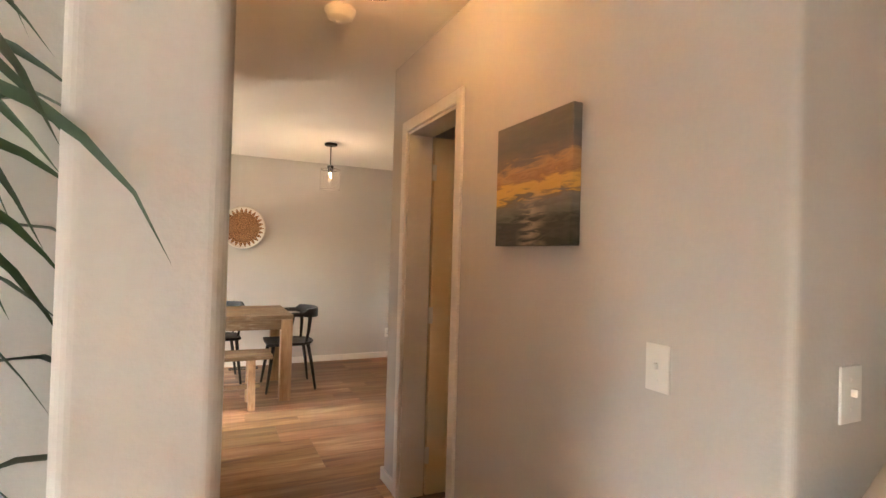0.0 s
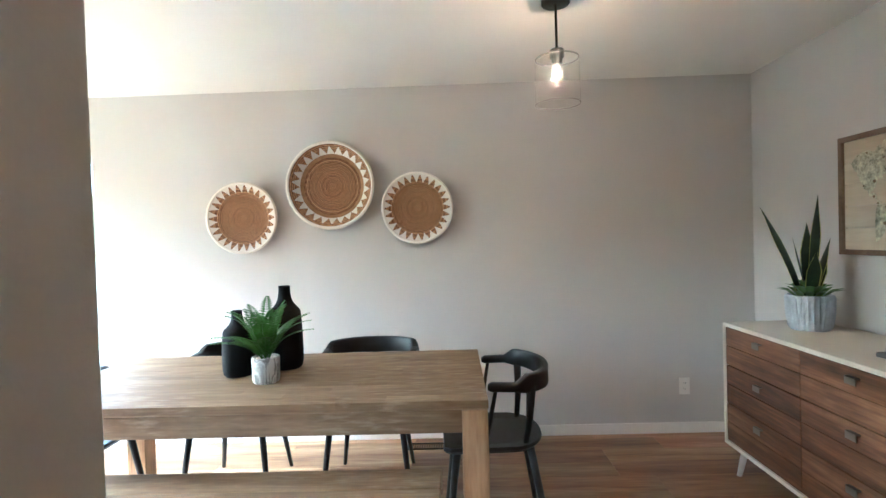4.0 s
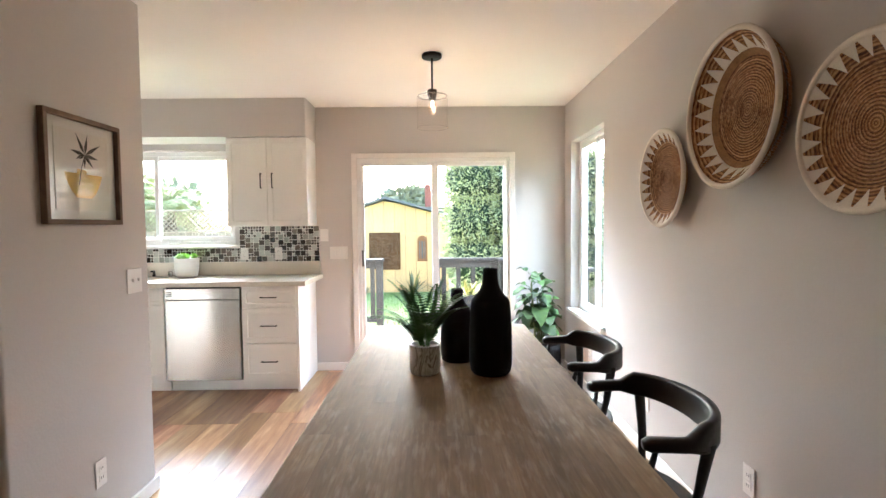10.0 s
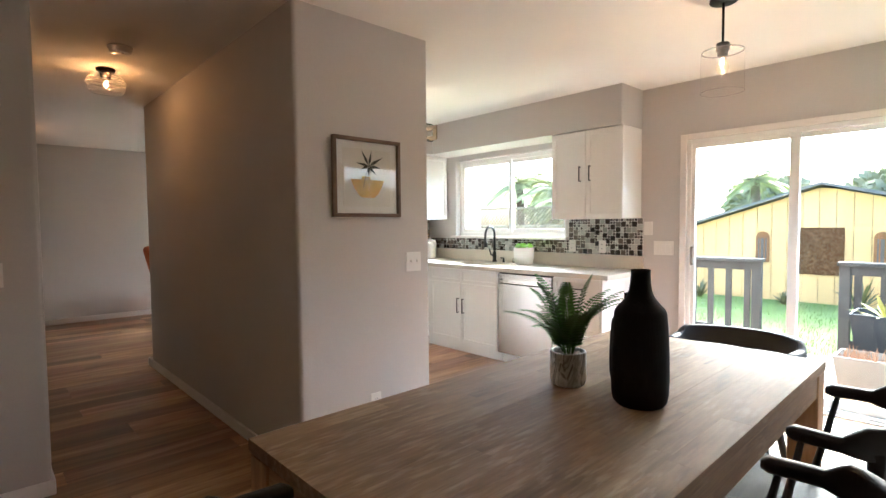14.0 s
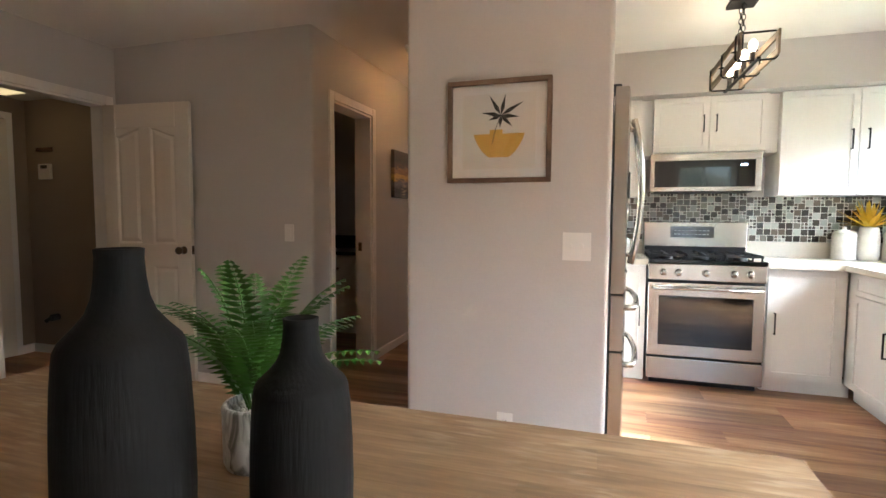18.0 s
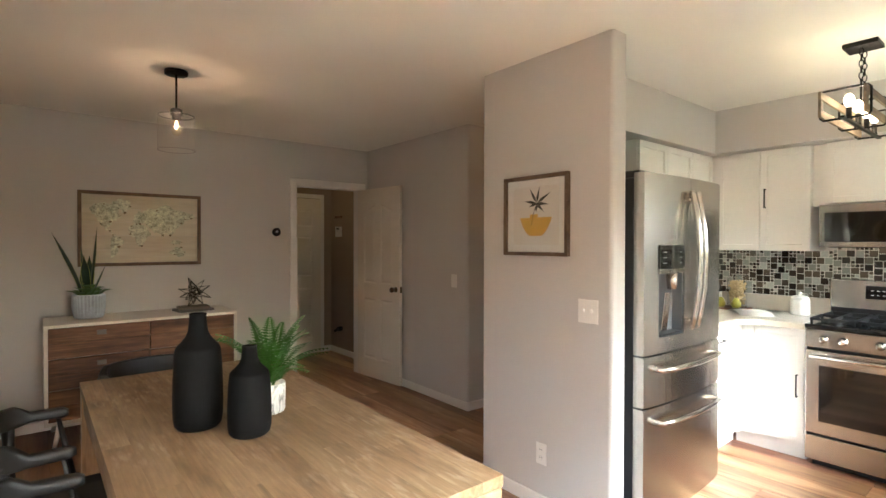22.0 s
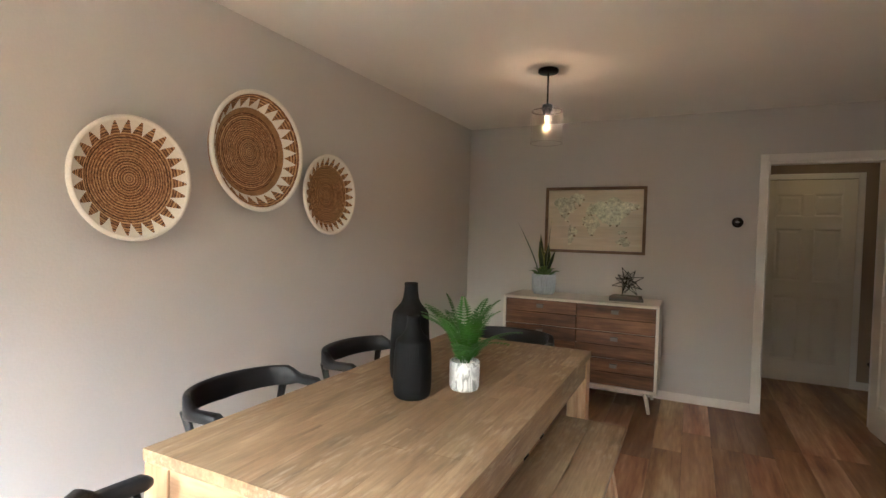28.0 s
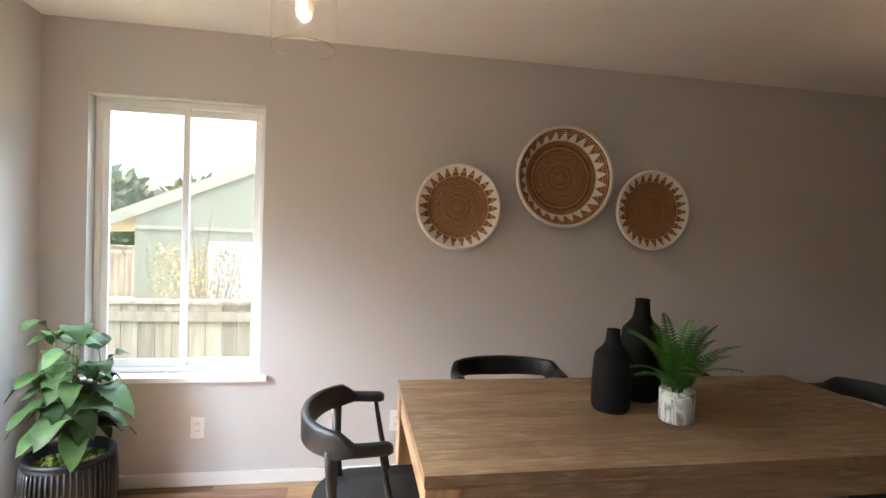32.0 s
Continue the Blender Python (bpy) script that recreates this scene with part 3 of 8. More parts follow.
def tile_mat(name, island):
    m, nt, b = node_mat(name)
    N, L = nt.nodes, nt.links
    rnd_ = N.new("ShaderNodeNewGeometry").outputs["Random Per Island"] if island else N.new("ShaderNodeObjectInfo").outputs["Random"]
    cr = N.new("ShaderNodeValToRGB")
    cr.color_ramp.interpolation = "CONSTANT"
    el = cr.color_ramp.elements
    cols = [(42, 37, 33), (56, 49, 43), (80, 71, 63), (118, 112, 103), (146, 147, 139), (164, 166, 158), (188, 189, 181), (48, 43, 38), (100, 89, 78), (66, 58, 51)]
    while len(el) < len(cols):
        el.new(0.5)
    for i, c in enumerate(cols):
        el[i].position, el[i].color = i / len(cols), lin(c)
    L.new(rnd_, cr.inputs[0])
    tc, ns = N.new("ShaderNodeTexCoord"), N.new("ShaderNodeTexNoise")
    ns.inputs["Scale"].default_value, ns.inputs["Detail"].default_value = 70, 5
    L.new(tc.outputs["Object"], ns.inputs["Vector"])
    mr = N.new("ShaderNodeMapRange")
    mr.inputs["To Min"].default_value, mr.inputs["To Max"].default_value = 0.75, 1.25
    L.new(ns.outputs[0], mr.inputs["Value"])
    hs = N.new("ShaderNodeHueSaturation")
    L.new(cr.outputs[0], hs.inputs["Color"])
    L.new(mr.outputs[0], hs.inputs["Value"])
    L.new(hs.outputs[0], b.inputs["Base Color"])
    b.inputs["Roughness"].default_value = 0.14
    b.inputs["Coat Weight"].default_value = 0.3
    return m


M["tile"], M["tilex"] = tile_mat("mosaic_tile", False), tile_mat("mosaic_tile_field", True)

# ---------------------------------------------------------------- mesh helpers
def link(name, bm, material, parent=None, label="", smooth=False):
    me = bpy.data.meshes.new(name)
    bmesh.ops.recalc_face_normals(bm, faces=bm.faces)
    bm.to_mesh(me)
    bm.free()
    if smooth:
        for p in me.polygons:
            p.use_smooth = True
    if material is not None:
        me.materials.append(material)
    ob = new(name, me)
    if parent is not None:
        ob.parent = parent
    if label:
        ob["label"] = label
    return ob


def part(name, bm, material, parent, label="", smooth=False):
    return link(name, bm, material, parent, label, smooth)


def empty(name, label, category, group="", at=None):
    ob = new(name)
    if at is not None:
        ob.matrix_basis = at
    return tagged(ob, label, category, group)


def cube(bm, x0, x1, y0, y1, z0, z1, bevel=0.0, seg=2, m=None):
    r = bmesh.ops.create_cube(bm, size=1.0)
    vs = r["verts"]
    c = Matrix.Translation(((x0 + x1) / 2, (y0 + y1) / 2, (z0 + z1) / 2)) @ Matrix.Diagonal((abs(x1 - x0), abs(y1 - y0), abs(z1 - z0), 1))
    bmesh.ops.transform(bm, matrix=(m @ c) if m else c, verts=vs)
    if bevel:
        es = list({e for v in vs for e in v.link_edges})
        bmesh.ops.bevel(bm, geom=es, offset=bevel, segments=seg, affect="EDGES", profile=0.5)
    return bm


def box(x0, x1, y0, y1, z0, z1, bevel=0.0, seg=2):
    return cube(bmesh.new(), x0, x1, y0, y1, z0, z1, bevel, seg)


def boxes(rows, bevel=0.0):
    bm = bmesh.new()
    for r in rows:
        t = box(*r, bevel=bevel)
        me = bpy.data.meshes.new("t")
        t.to_mesh(me)
        t.free()
        bm.from_mesh(me)
        bpy.data.meshes.remove(me)
    return bm


def lathe(profile, seg=32, m=None, bm=None):
    """A turned body from (radius, height) rows about the z axis."""
    bm = bm or bmesh.new()
    rings = []
    for r, z in profile:
        if r < 1e-5:
            rings.append([bm.verts.new((0, 0, z))])
        else:
            rings.append([bm.verts.new((r * math.cos(2 * math.pi * i / seg), r * math.sin(2 * math.pi * i / seg), z)) for i in range(seg)])
    for a, b in zip(rings, rings[1:]):
        for i in range(seg):
            j = (i + 1) % seg
            if len(a) == 1 and len(b) == 1:
                continue
            if len(a) == 1:
                bm.faces.new((a[0], b[i], b[j]))
            elif len(b) == 1:
                bm.faces.new((a[i], a[j], b[0]))
            else:
                bm.faces.new((a[i], a[j], b[j], b[i]))
    if m is not None:
        bmesh.ops.transform(bm, matrix=m, verts=[v for r in rings for v in r])
    return bm


def tube(points, radius, seg=8, bm=None, cap=True, flat=1.0, closed=False):
    """A bar along points; radius a number or one for each point; flat squeezes it upright."""
    bm = bm or bmesh.new()
    pts = [Vector(p) for p in points]
    rad = radius if isinstance(radius, (list, tuple)) else [radius] * len(pts)
    rings, ref = [], None
    n = len(pts)
    for i, p in enumerate(pts):
        a = pts[(i - 1) % n] if closed else pts[max(0, i - 1)]
        b = pts[(i + 1) % n] if closed else pts[min(n - 1, i + 1)]
        d = (b - a).normalized()
        if ref is None:
            ref = Vector((0, 0, 1)) if abs(d.z) < 0.9 else Vector((1, 0, 0))
        u = d.cross(ref).normalized()
        w = u.cross(d).normalized()
        ref = w
        rings.append([bm.verts.new(p + rad[i] * (math.cos(2 * math.pi * k / seg) * u + flat * math.sin(2 * math.pi * k / seg) * w)) for k in range(seg)])
    pairs = list(zip(rings, rings[1:])) + ([(rings[-1], rings[0])] if closed else [])
    for a, b in pairs:
        for k in range(seg):
            j = (k + 1) % seg
            bm.faces.new((a[k], a[j], b[j], b[k]))
    if cap and not closed:
        bm.faces.new(list(reversed(rings[0])))
        bm.faces.new(rings[-1])
    return bm


def plan(outline, z0, z1, bm=None):
    """A solid raised from a closed outline on the plan; a corner (x, y, r) is rounded by r."""
    bm = bm or bmesh.new()
    pts = []
    n = len(outline)
    for i, c in enumerate(outline):
        p = Vector(c[:2])
        if len(c) == 2:
            pts.append(p)
            continue
        a, b = Vector(outline[i - 1][:2]), Vector(outline[(i + 1) % n][:2])
        da, db = (a - p).normalized(), (b - p).normalized()
        r = c[2]
        o = p + (da + db) * r
        for k in range(7):
            t = k / 6 * math.pi / 2
            pts.append(o - db * r * math.cos(t) - da * r * math.sin(t))
    lo = [bm.verts.new((p.x, p.y, z0)) for p in pts]
    hi = [bm.verts.new((p.x, p.y, z1)) for p in pts]
    bm.faces.new(lo)
    bm.faces.new(hi)
    for i in range(len(pts)):
        j = (i + 1) % len(pts)
        bm.faces.new((lo[i], lo[j], hi[j], hi[i]))
    return bm


def struct(name, bm, material, label="", category="", parent=None, smooth=False):
    ob = link(name, bm, material, parent, "", smooth)
    return tagged(ob, label, category, "", "structure") if parent is None else ob


CEIL = 2.455
W = M["wall"]
# ---------------------------------------------------------------- walls
struct("wall_east", boxes([(0, 0.15, -0.12, 4.585, 0, CEIL), (0, 0.15, 5.46, 5.83, 0, CEIL), (0, 0.15, 4.585, 5.46, 0, 0.6), (0, 0.15, 4.585, 5.46, 2.083, CEIL)]), W, "warm grey textured plaster wall with a window", "wall")
struct("wall_north", boxes([(-5.2, -4.6, 5.68, 5.83, 0, CEIL), (-4.6, -3.08, 5.68, 5.83, 0, 1.19), (-4.6, -3.08, 5.68, 5.83, 2.07, CEIL), (-3.08, -1.94, 5.68, 5.83, 0, CEIL), (-1.94, -0.52, 5.68, 5.83, 1.985, CEIL), (-0.52, 0, 5.68, 5.83, 0, CEIL)]), W, "warm grey plaster wall with a sliding door", "wall")
struct("wall_south", boxes([(-2.59, 0, -0.12, 0, 0, CEIL), (-3.33, -2.59, -0.12, 0, 2.03, CEIL), (-3.42, -3.33, -0.12, 0, 0, CEIL)]), W, "warm grey plaster wall with a doorway", "wall")
struct("wall_hall_corner", plan([(-3.42, -0.12), (-3.42, 1.683, 0.02), (-3.685, 1.683), (-3.685, 1.543), (-3.54, 1.543), (-3.54, -0.12)], 0, CEIL), W, "grey plaster wall with a rounded corner into the hall", "wall")
struct("wall_hall_header", box(-4.30, -3.685, 1.543, 1.683, 2.03, CEIL), W, "grey plaster wall above the hall door", "wall")
struct("wall_hall_south", plan([(-4.30, 1.683), (-5.73, 1.683, 0.02), (-5.73, -1.5), (-5.61, -1.5), (-5.61, 1.543), (-4.30, 1.543)], 0, CEIL), W, "grey plaster hall wall with a rounded end", "wall")
struct("wall_partition", plan([(-2.675, 2.646, 0.02), (-2.675, 3.538, 0.02), (-2.80, 3.538, 0.02), (-2.80, 2.80), (-5.73, 2.815, 0.02), (-5.73, 2.664, 0.02)], 0, CEIL), W, "grey plaster partition with rounded corners between hall and kitchen", "wall")
struct("wall_kitchen_west", box(-5.2, -5.08, 2.80, 5.68, 0, CEIL), W, "grey plaster wall behind the kitchen range", "wall")
struct("wall_living_west", box(-9.07, -8.95, -1.5, 6.5, 0, CEIL), W, "grey plaster wall at the end of the living room", "wall")
struct("wall_living_north", boxes([(-9.07, -8.2, 6.5, 6.62, 0, CEIL), (-7.2, -5.08, 6.5, 6.62, 0, CEIL), (-8.2, -7.2, 6.5, 6.62, 0, 0.5), (-8.2, -7.2, 6.5, 6.62, 2.1, CEIL)]), W, "grey plaster wall with a window opening", "wall")
struct("wall_living_south", box(-9.07, -5.73, -1.62, -1.5, 0, CEIL), W, "grey plaster wall closing the living room", "wall")
struct("wall_living_east", box(-5.2, -5.08, 5.83, 6.5, 0, CEIL), W, "grey plaster wall", "wall")
struct("wall_bath_south", box(-5.61, -3.54, -0.12, 0, 0, CEIL), W, "plain bathroom wall", "wall")
struct("wall_utility_south", box(-3.75, -2.0, -1.42, -1.30, 0, CEIL), M["dimwall"], "utility room wall with its dimness put into the paint colour", "wall")
struct("wall_utility_west", box(-3.75, -3.63, -1.30, -0.12, 0, CEIL), M["dimwall"], "utility room wall with its dimness put into the paint colour", "wall")
struct("wall_utility_east", box(-2.12, -2.0, -1.30, -0.12, 0, CEIL), M["dimwall"], "utility room wall with its dimness put into the paint colour", "wall")
struct("ceiling", boxes([(-9.07, 0.15, -1.62, 6.62, CEIL, CEIL + 0.2)]), M["ceiling"], "flat cream painted ceiling", "ceiling")
struct("soffit", plan([(-5.08, 2.80), (-2.80, 2.80), (-2.80, 3.19), (-4.62, 3.19), (-4.62, 5.324), (-2.316, 5.324, 0.015), (-2.316, 5.68), (-5.08, 5.68)], 2.13, CEIL), W, "grey plaster soffit over the kitchen cabinets", "soffit")

floor_ob = struct("floor", box(-9.07, 0.15, -1.62, 6.62, -0.12, -0.004), M["joint"], "light oak vinyl plank floor with dark joints", "floor")

# baseboards
BB = [(-0.014, 0, 0.014, 5.666), (-2.53, 0, 0, 0.014), (-3.42, -3.406, 0.014, 1.697), (-3.62, -3.42, 1.683, 1.697), (-5.716, -4.37, 1.683, 1.697), (-5.744, -5.73, -1.5, 1.697),
      (-5.73, -2.675, 2.632, 2.646), (-2.675, -2.661, 2.632, 3.548), (-5.744, -5.73, 2.632, 2.81), (-2.34, -1.995, 5.666, 5.68), (-0.47, 0, 5.666, 5.68), (-8.95, -8.936, -1.5, 6.5), (-5.214, -5.2, 2.8, 6.5),
      (-3.63, -3.616, -1.3, -0.12), (-3.616, -3.5, -1.3, -1.286)]
for i, (x0, x1, y0, y1) in enumerate(BB):
    struct("baseboard", box(x0, x1, y0, y1, 0, 0.075, 0.004, 1), M["trim"], "white painted baseboard", "baseboard")

# ---------------------------------------------------------------- lamps of the openings and fittings
def opening_lamp(name, at, target, sx, sy, power, color=(0.95, 0.98, 1.0)):
    d = bpy.data.lights.new(name, "AREA")
    d.shape, d.size, d.size_y, d.energy, d.color = "RECTANGLE", sx, sy, power, color
    o = new(name, d)
    o.matrix_world = look(at, target)
    return o


opening_lamp("sky_slider", (-1.23, 6.25, 2.75), (-1.3, 3.4, 1.15), 1.5, 0.9, SKY_P[0])
opening_lamp("sky_window_east", (0.75, 4.9, 2.75), (-1.9, 4.2, 0.9), 0.9, 0.9, SKY_P[1])
opening_lamp("sky_window_kitchen", (-3.85, 7.3, 3.3), (-3.9, 4.2, 1.1), 2.6, 1.5, SKY_P[2] * 1.9)
opening_lamp("sky_window_living", (-7.7, 7.1, 2.6), (-7.7, 3.0, 0.8), 1.0, 1.2, SKY_P[3])


def bulb_light(name, at, power, color=(1, 0.6, 0.28), radius=0.02):
    d = bpy.data.lights.new(name, "POINT")
    d.energy, d.color, d.shadow_soft_size = power, color, radius
    o = new(name, d)
    o.location = at
    return o


# ---------------------------------------------------------------- dining table and bench
rnd = random.Random(4)
table = empty("dining_table", "long solid acacia dining table with thick square legs", "table")
X0, X1, Y0, Y1, TZ = -1.588, -0.706, 1.945, 3.88, 0.772
top = part("tabletop", box(X0, X1, Y0, Y1, 0.735, 0.7695, 0.003), M["table"], table)
n = 11
for i in range(n):
    a, b = X0 - 0.0006 + (X1 - X0 + 0.0012) * i / n, X0 - 0.0006 + (X1 - X0 + 0.0012) * (i + 1) / n
    cuts = sorted([Y0 - 0.0006, Y1 + 0.0006] + [rnd.uniform(Y0 + 0.25, Y1 - 0.25) for _ in range(2)])
    for c, d in zip(cuts, cuts[1:]):
        if d - c < 0.05:
            continue
        part("stave", box(a, b, c, d, 0.742, TZ + rnd.uniform(-0.0002, 0.0002), 0.0004, 1), M["table"], top)
for x, s in ((X0 + 0.002, 1), (X1 - 0.002, -1)):
    for y, u in ((Y0 + 0.002, 1), (Y1 - 0.002, -1)):
        part("leg", box(min(x, x + s * 0.1), max(x, x + s * 0.1), min(y, y + u * 0.1), max(y, y + u * 0.1), 0, 0.732, 0.004), M["tableleg"], table)
for x in (X0 + 0.008, X1 - 0.03):
    part("apron", box(x, x + 0.022, Y0 + 0.102, Y1 - 0.102, 0.645, 0.732, 0.002), M["table"], table)
for y in (Y0 + 0.008, Y1 - 0.03):
    part("apron", box(X0 + 0.102, X1 - 0.102, y, y + 0.022, 0.645, 0.732, 0.002), M["drawerlight"], table)

bench = empty("dining_bench", "long acacia bench with splayed legs beside the table", "bench")
for i, (a, b) in enumerate(((-1.803, -1.638), (-1.636, -1.468))):
    part("seat", box(a, b, 2.135, 3.6, 0.425, 0.46, 0.005), M["table"], bench)
for y in (2.30, 3.44):
    for s in (-1, 1):
        m = pose(-1.6355 + s * 0.075, y, 0.425, 0, 0, 0) @ pose(0, 0, 0, 0, -s * 11, 0)
        part("leg", cube(bmesh.new(), -0.028, 0.028, -0.03, 0.03, -0.431, 0.004, 0.003, 1, m), M["tableleg"], bench)
    part("crossbar", box(-1.753, -1.518, y - 0.02, y + 0.02, 0.14, 0.2, 0.003), M["drawerlight"], bench)
    part("top_rail", box(-1.773, -1.498, y - 0.022, y + 0.022, 0.385, 0.425, 0.003), M["drawerlight"], bench)
part("stretcher", box(-1.653, -1.618, 2.22, 3.5, 0.152, 0.188, 0.003), M["table"], bench)


# ---------------------------------------------------------------- chairs
def sweep(rows, bm=None):
    """A bar of rounded section: rows of centre, outward direction, half width, low and high z."""
    bm = bm or bmesh.new()
    rings = []
    for (x, y), (nx, ny), w, z0, z1 in rows:
        r = min(w, (z1 - z0) / 2) * 0.62
        ring = []
        for cx, cz, a0 in ((w - r, z1 - r, 0), (-w + r, z1 - r, 90), (-w + r, z0 + r, 180), (w - r, z0 + r, 270)):
            for k in range(3):
                a = radians(a0 + 45 * k)
                u = cx + r * math.cos(a)
                ring.append(bm.verts.new((x + nx * u, y + ny * u, cz + r * math.sin(a))))
        rings.append(ring)
    for a, b in zip(rings, rings[1:]):
        for k in range(len(a)):
            j = (k + 1) % len(a)
            bm.faces.new((a[k], a[j], b[j], b[k]))
    bm.faces.new(rings[0][::-1])
    bm.faces.new(rings[-1])
    return bm


def chair(label, at):
    c = empty("dining_chair", label, "chair", "chairs round the dining table", at)
    rows = []
    K = 36
    for i in range(K + 1):
        t = i / K
        if t < 0.18:
            u = t / 0.18
            p, d = Vector((0.262 - 0.012 * (1 - u), -0.11 * u)), Vector((1, 0.05))
        elif t > 0.82:
            u = (1 - t) / 0.18
            p, d = Vector((-0.262 + 0.012 * (1 - u), -0.11 * u)), Vector((-1, 0.05))
        else:
            a = math.pi * (t - 0.18) / 0.64
            p = Vector((0.262 * math.cos(a), -0.11 - 0.178 * math.sin(a)))
            d = Vector((math.cos(a) / 0.262, -math.sin(a) / 0.178))
        d.normalize()
        back = min(1, max(0, (min(t, 1 - t) - 0.19) / 0.06))
        back = back * back * (3 - 2 * back)
        tip = min(1, min(t, 1 - t) / 0.02)
        z1 = 0.762 + 0.034 * back - 0.01 * (1 - tip)
        z0 = 0.722 - 0.012 * back - 0.014 * min(1, max(0, (min(t, 1 - t) - 0.3) / 0.2)) + 0.008 * (1 - tip)
        w = (0.021 - 0.006 * back) * (0.75 + 0.25 * tip)
        rows.append((p, d, w, z0, z1))
    part("back_rail", sweep(rows), M["black"], c, "curved black arm and back rail", True)
    # seat, dished slightly, rounded at the back
    bm = bmesh.new()
    out = []
    for i in range(33):
        a = math.pi + math.pi * i / 32
        out.append((0.225 * math.cos(a) * (1.0 + 0.06 * abs(math.sin(a))), -0.10 + 0.165 * math.sin(a)))
    out += [(0.232, 0.02), (0.235, 0.17), (0.215, 0.2), (0, 0.208), (-0.215, 0.2), (-0.235, 0.17), (-0.232, 0.02)]
    lo = [bm.verts.new((x * 0.95, y * 0.95, 0.437)) for x, y in out]
    mid = [bm.verts.new((x, y, 0.452)) for x, y in out]
    hi = [bm.verts.new((x * 0.985, y * 0.985, 0.465)) for x, y in out]
    inn = [bm.verts.new((x * 0.72, y * 0.72, 0.457)) for x, y in out]
    k = len(out)
    for A, B in ((lo, mid), (mid, hi), (hi, inn)):
        for i in range(k):
            j = (i + 1) % k
            bm.faces.new((A[i], A[j], B[j], B[i]))
    bm.faces.new(lo[::-1])
    bm.faces.new(inn)
    part("seat", bm, M["black"], c, "dished black wooden seat")
    for s in (-1, 1):
        part("leg", tube([(s * 0.19, 0.14, 0.445), (s * 0.215, 0.17, 0.22), (s * 0.24, 0.2, 0.0)], [0.018, 0.016, 0.011], 10), M["black"], c, "", True)
        part("leg", tube([(s * 0.15, -0.19, 0.445), (s * 0.185, -0.23, 0.22), (s * 0.215, -0.262, 0.0)], [0.018, 0.016, 0.011], 10), M["black"], c, "", True)
        part("spindle", tube([(s * 0.212, 0.02, 0.455), (s * 0.235, -0.01, 0.6), (s * 0.256, -0.035, 0.73)], [0.012, 0.0105, 0.008], 10), M["black"], c, "", True)
        part("back_post", tube([(s * 0.165, -0.17, 0.45), (s * 0.2, -0.185, 0.58), (s * 0.243, -0.19, 0.735)], [0.013, 0.016, 0.021], 8, flat=0.62), M["black"], c, "", True)
    return c


CH = "black wooden armchair with curved back rail, "
chair(CH + "beside the sideboard", pose(-1.07, 1.93, 0, 0, 0, 0))
chair(CH + "facing the sliding door", pose(-1.085, 3.945, 0, 0, 0, 180))
c1 = chair(CH + "by the basket wall", pose(-0.655, 3.33, 0, 0, 0, 90))
copy_thing(c1, pose(-0.648, 2.565, 0, 0, 0, 90))


# ---------------------------------------------------------------- vases and fern on the table
def vase(at, h, r, label):
    k = h / 0.425
    prof = [(0, 0), (r * 0.82, 0), (r * 0.93, 0.012 * k), (r * 0.985, 0.04 * k), (r, 0.09 * k), (r * 0.985, 0.17 * k), (r * 0.95, 0.24 * k), (r * 0.905, 0.287 * k), (r * 0.885, 0.294 * k), (r * 0.84, 0.302 * k), (r * 0.64, 0.321 * k), (r * 0.49, 0.338 * k), (r * 0.4, 0.358 * k), (r * 0.355, 0.385 * k), (r * 0.335, 0.412 * k),
            (r * 0.345, 0.424 * k), (r * 0.3, 0.425 * k), (r * 0.27, 0.41 * k), (r * 0.27, 0.34 * k), (0, 0.335 * k)]
    ob = link("vase", lathe(prof, 48), M["vase"], None, "", True)
    ob.matrix_basis = at
    return tagged(ob, label, "vase", "black vases on the table")


vase(pose(-1.002, 2.914, TZ), 0.41, 0.084, "tall matte black ceramic bottle vase on the dining table")
vase(pose(-1.124, 3.104, TZ), 0.308, 0.073, "shorter matte black ceramic bottle vase beside the tall one")


def leaf_blade(bm, a, b, width, up, fold=0.0):
    """A pointed leaf from a to b."""
    a, b = Vector(a), Vector(b)
    d = b - a
    s = d.cross(up)
    if s.length < 1e-6:
        s = d.cross(Vector((1, 0, 0)))
    s = s.normalized() * width
    lift = Vector(up).normalized() * fold
    v = [bm.verts.new(p) for p in (a, a + d * 0.35 + s + lift, b, a + d * 0.35 - s + lift, a + d * 0.4)]
    bm.faces.new((v[0], v[1], v[4]))
    bm.faces.new((v[1], v[2], v[4]))
    bm.faces.new((v[2], v[3], v[4]))
    bm.faces.new((v[3], v[0], v[4]))


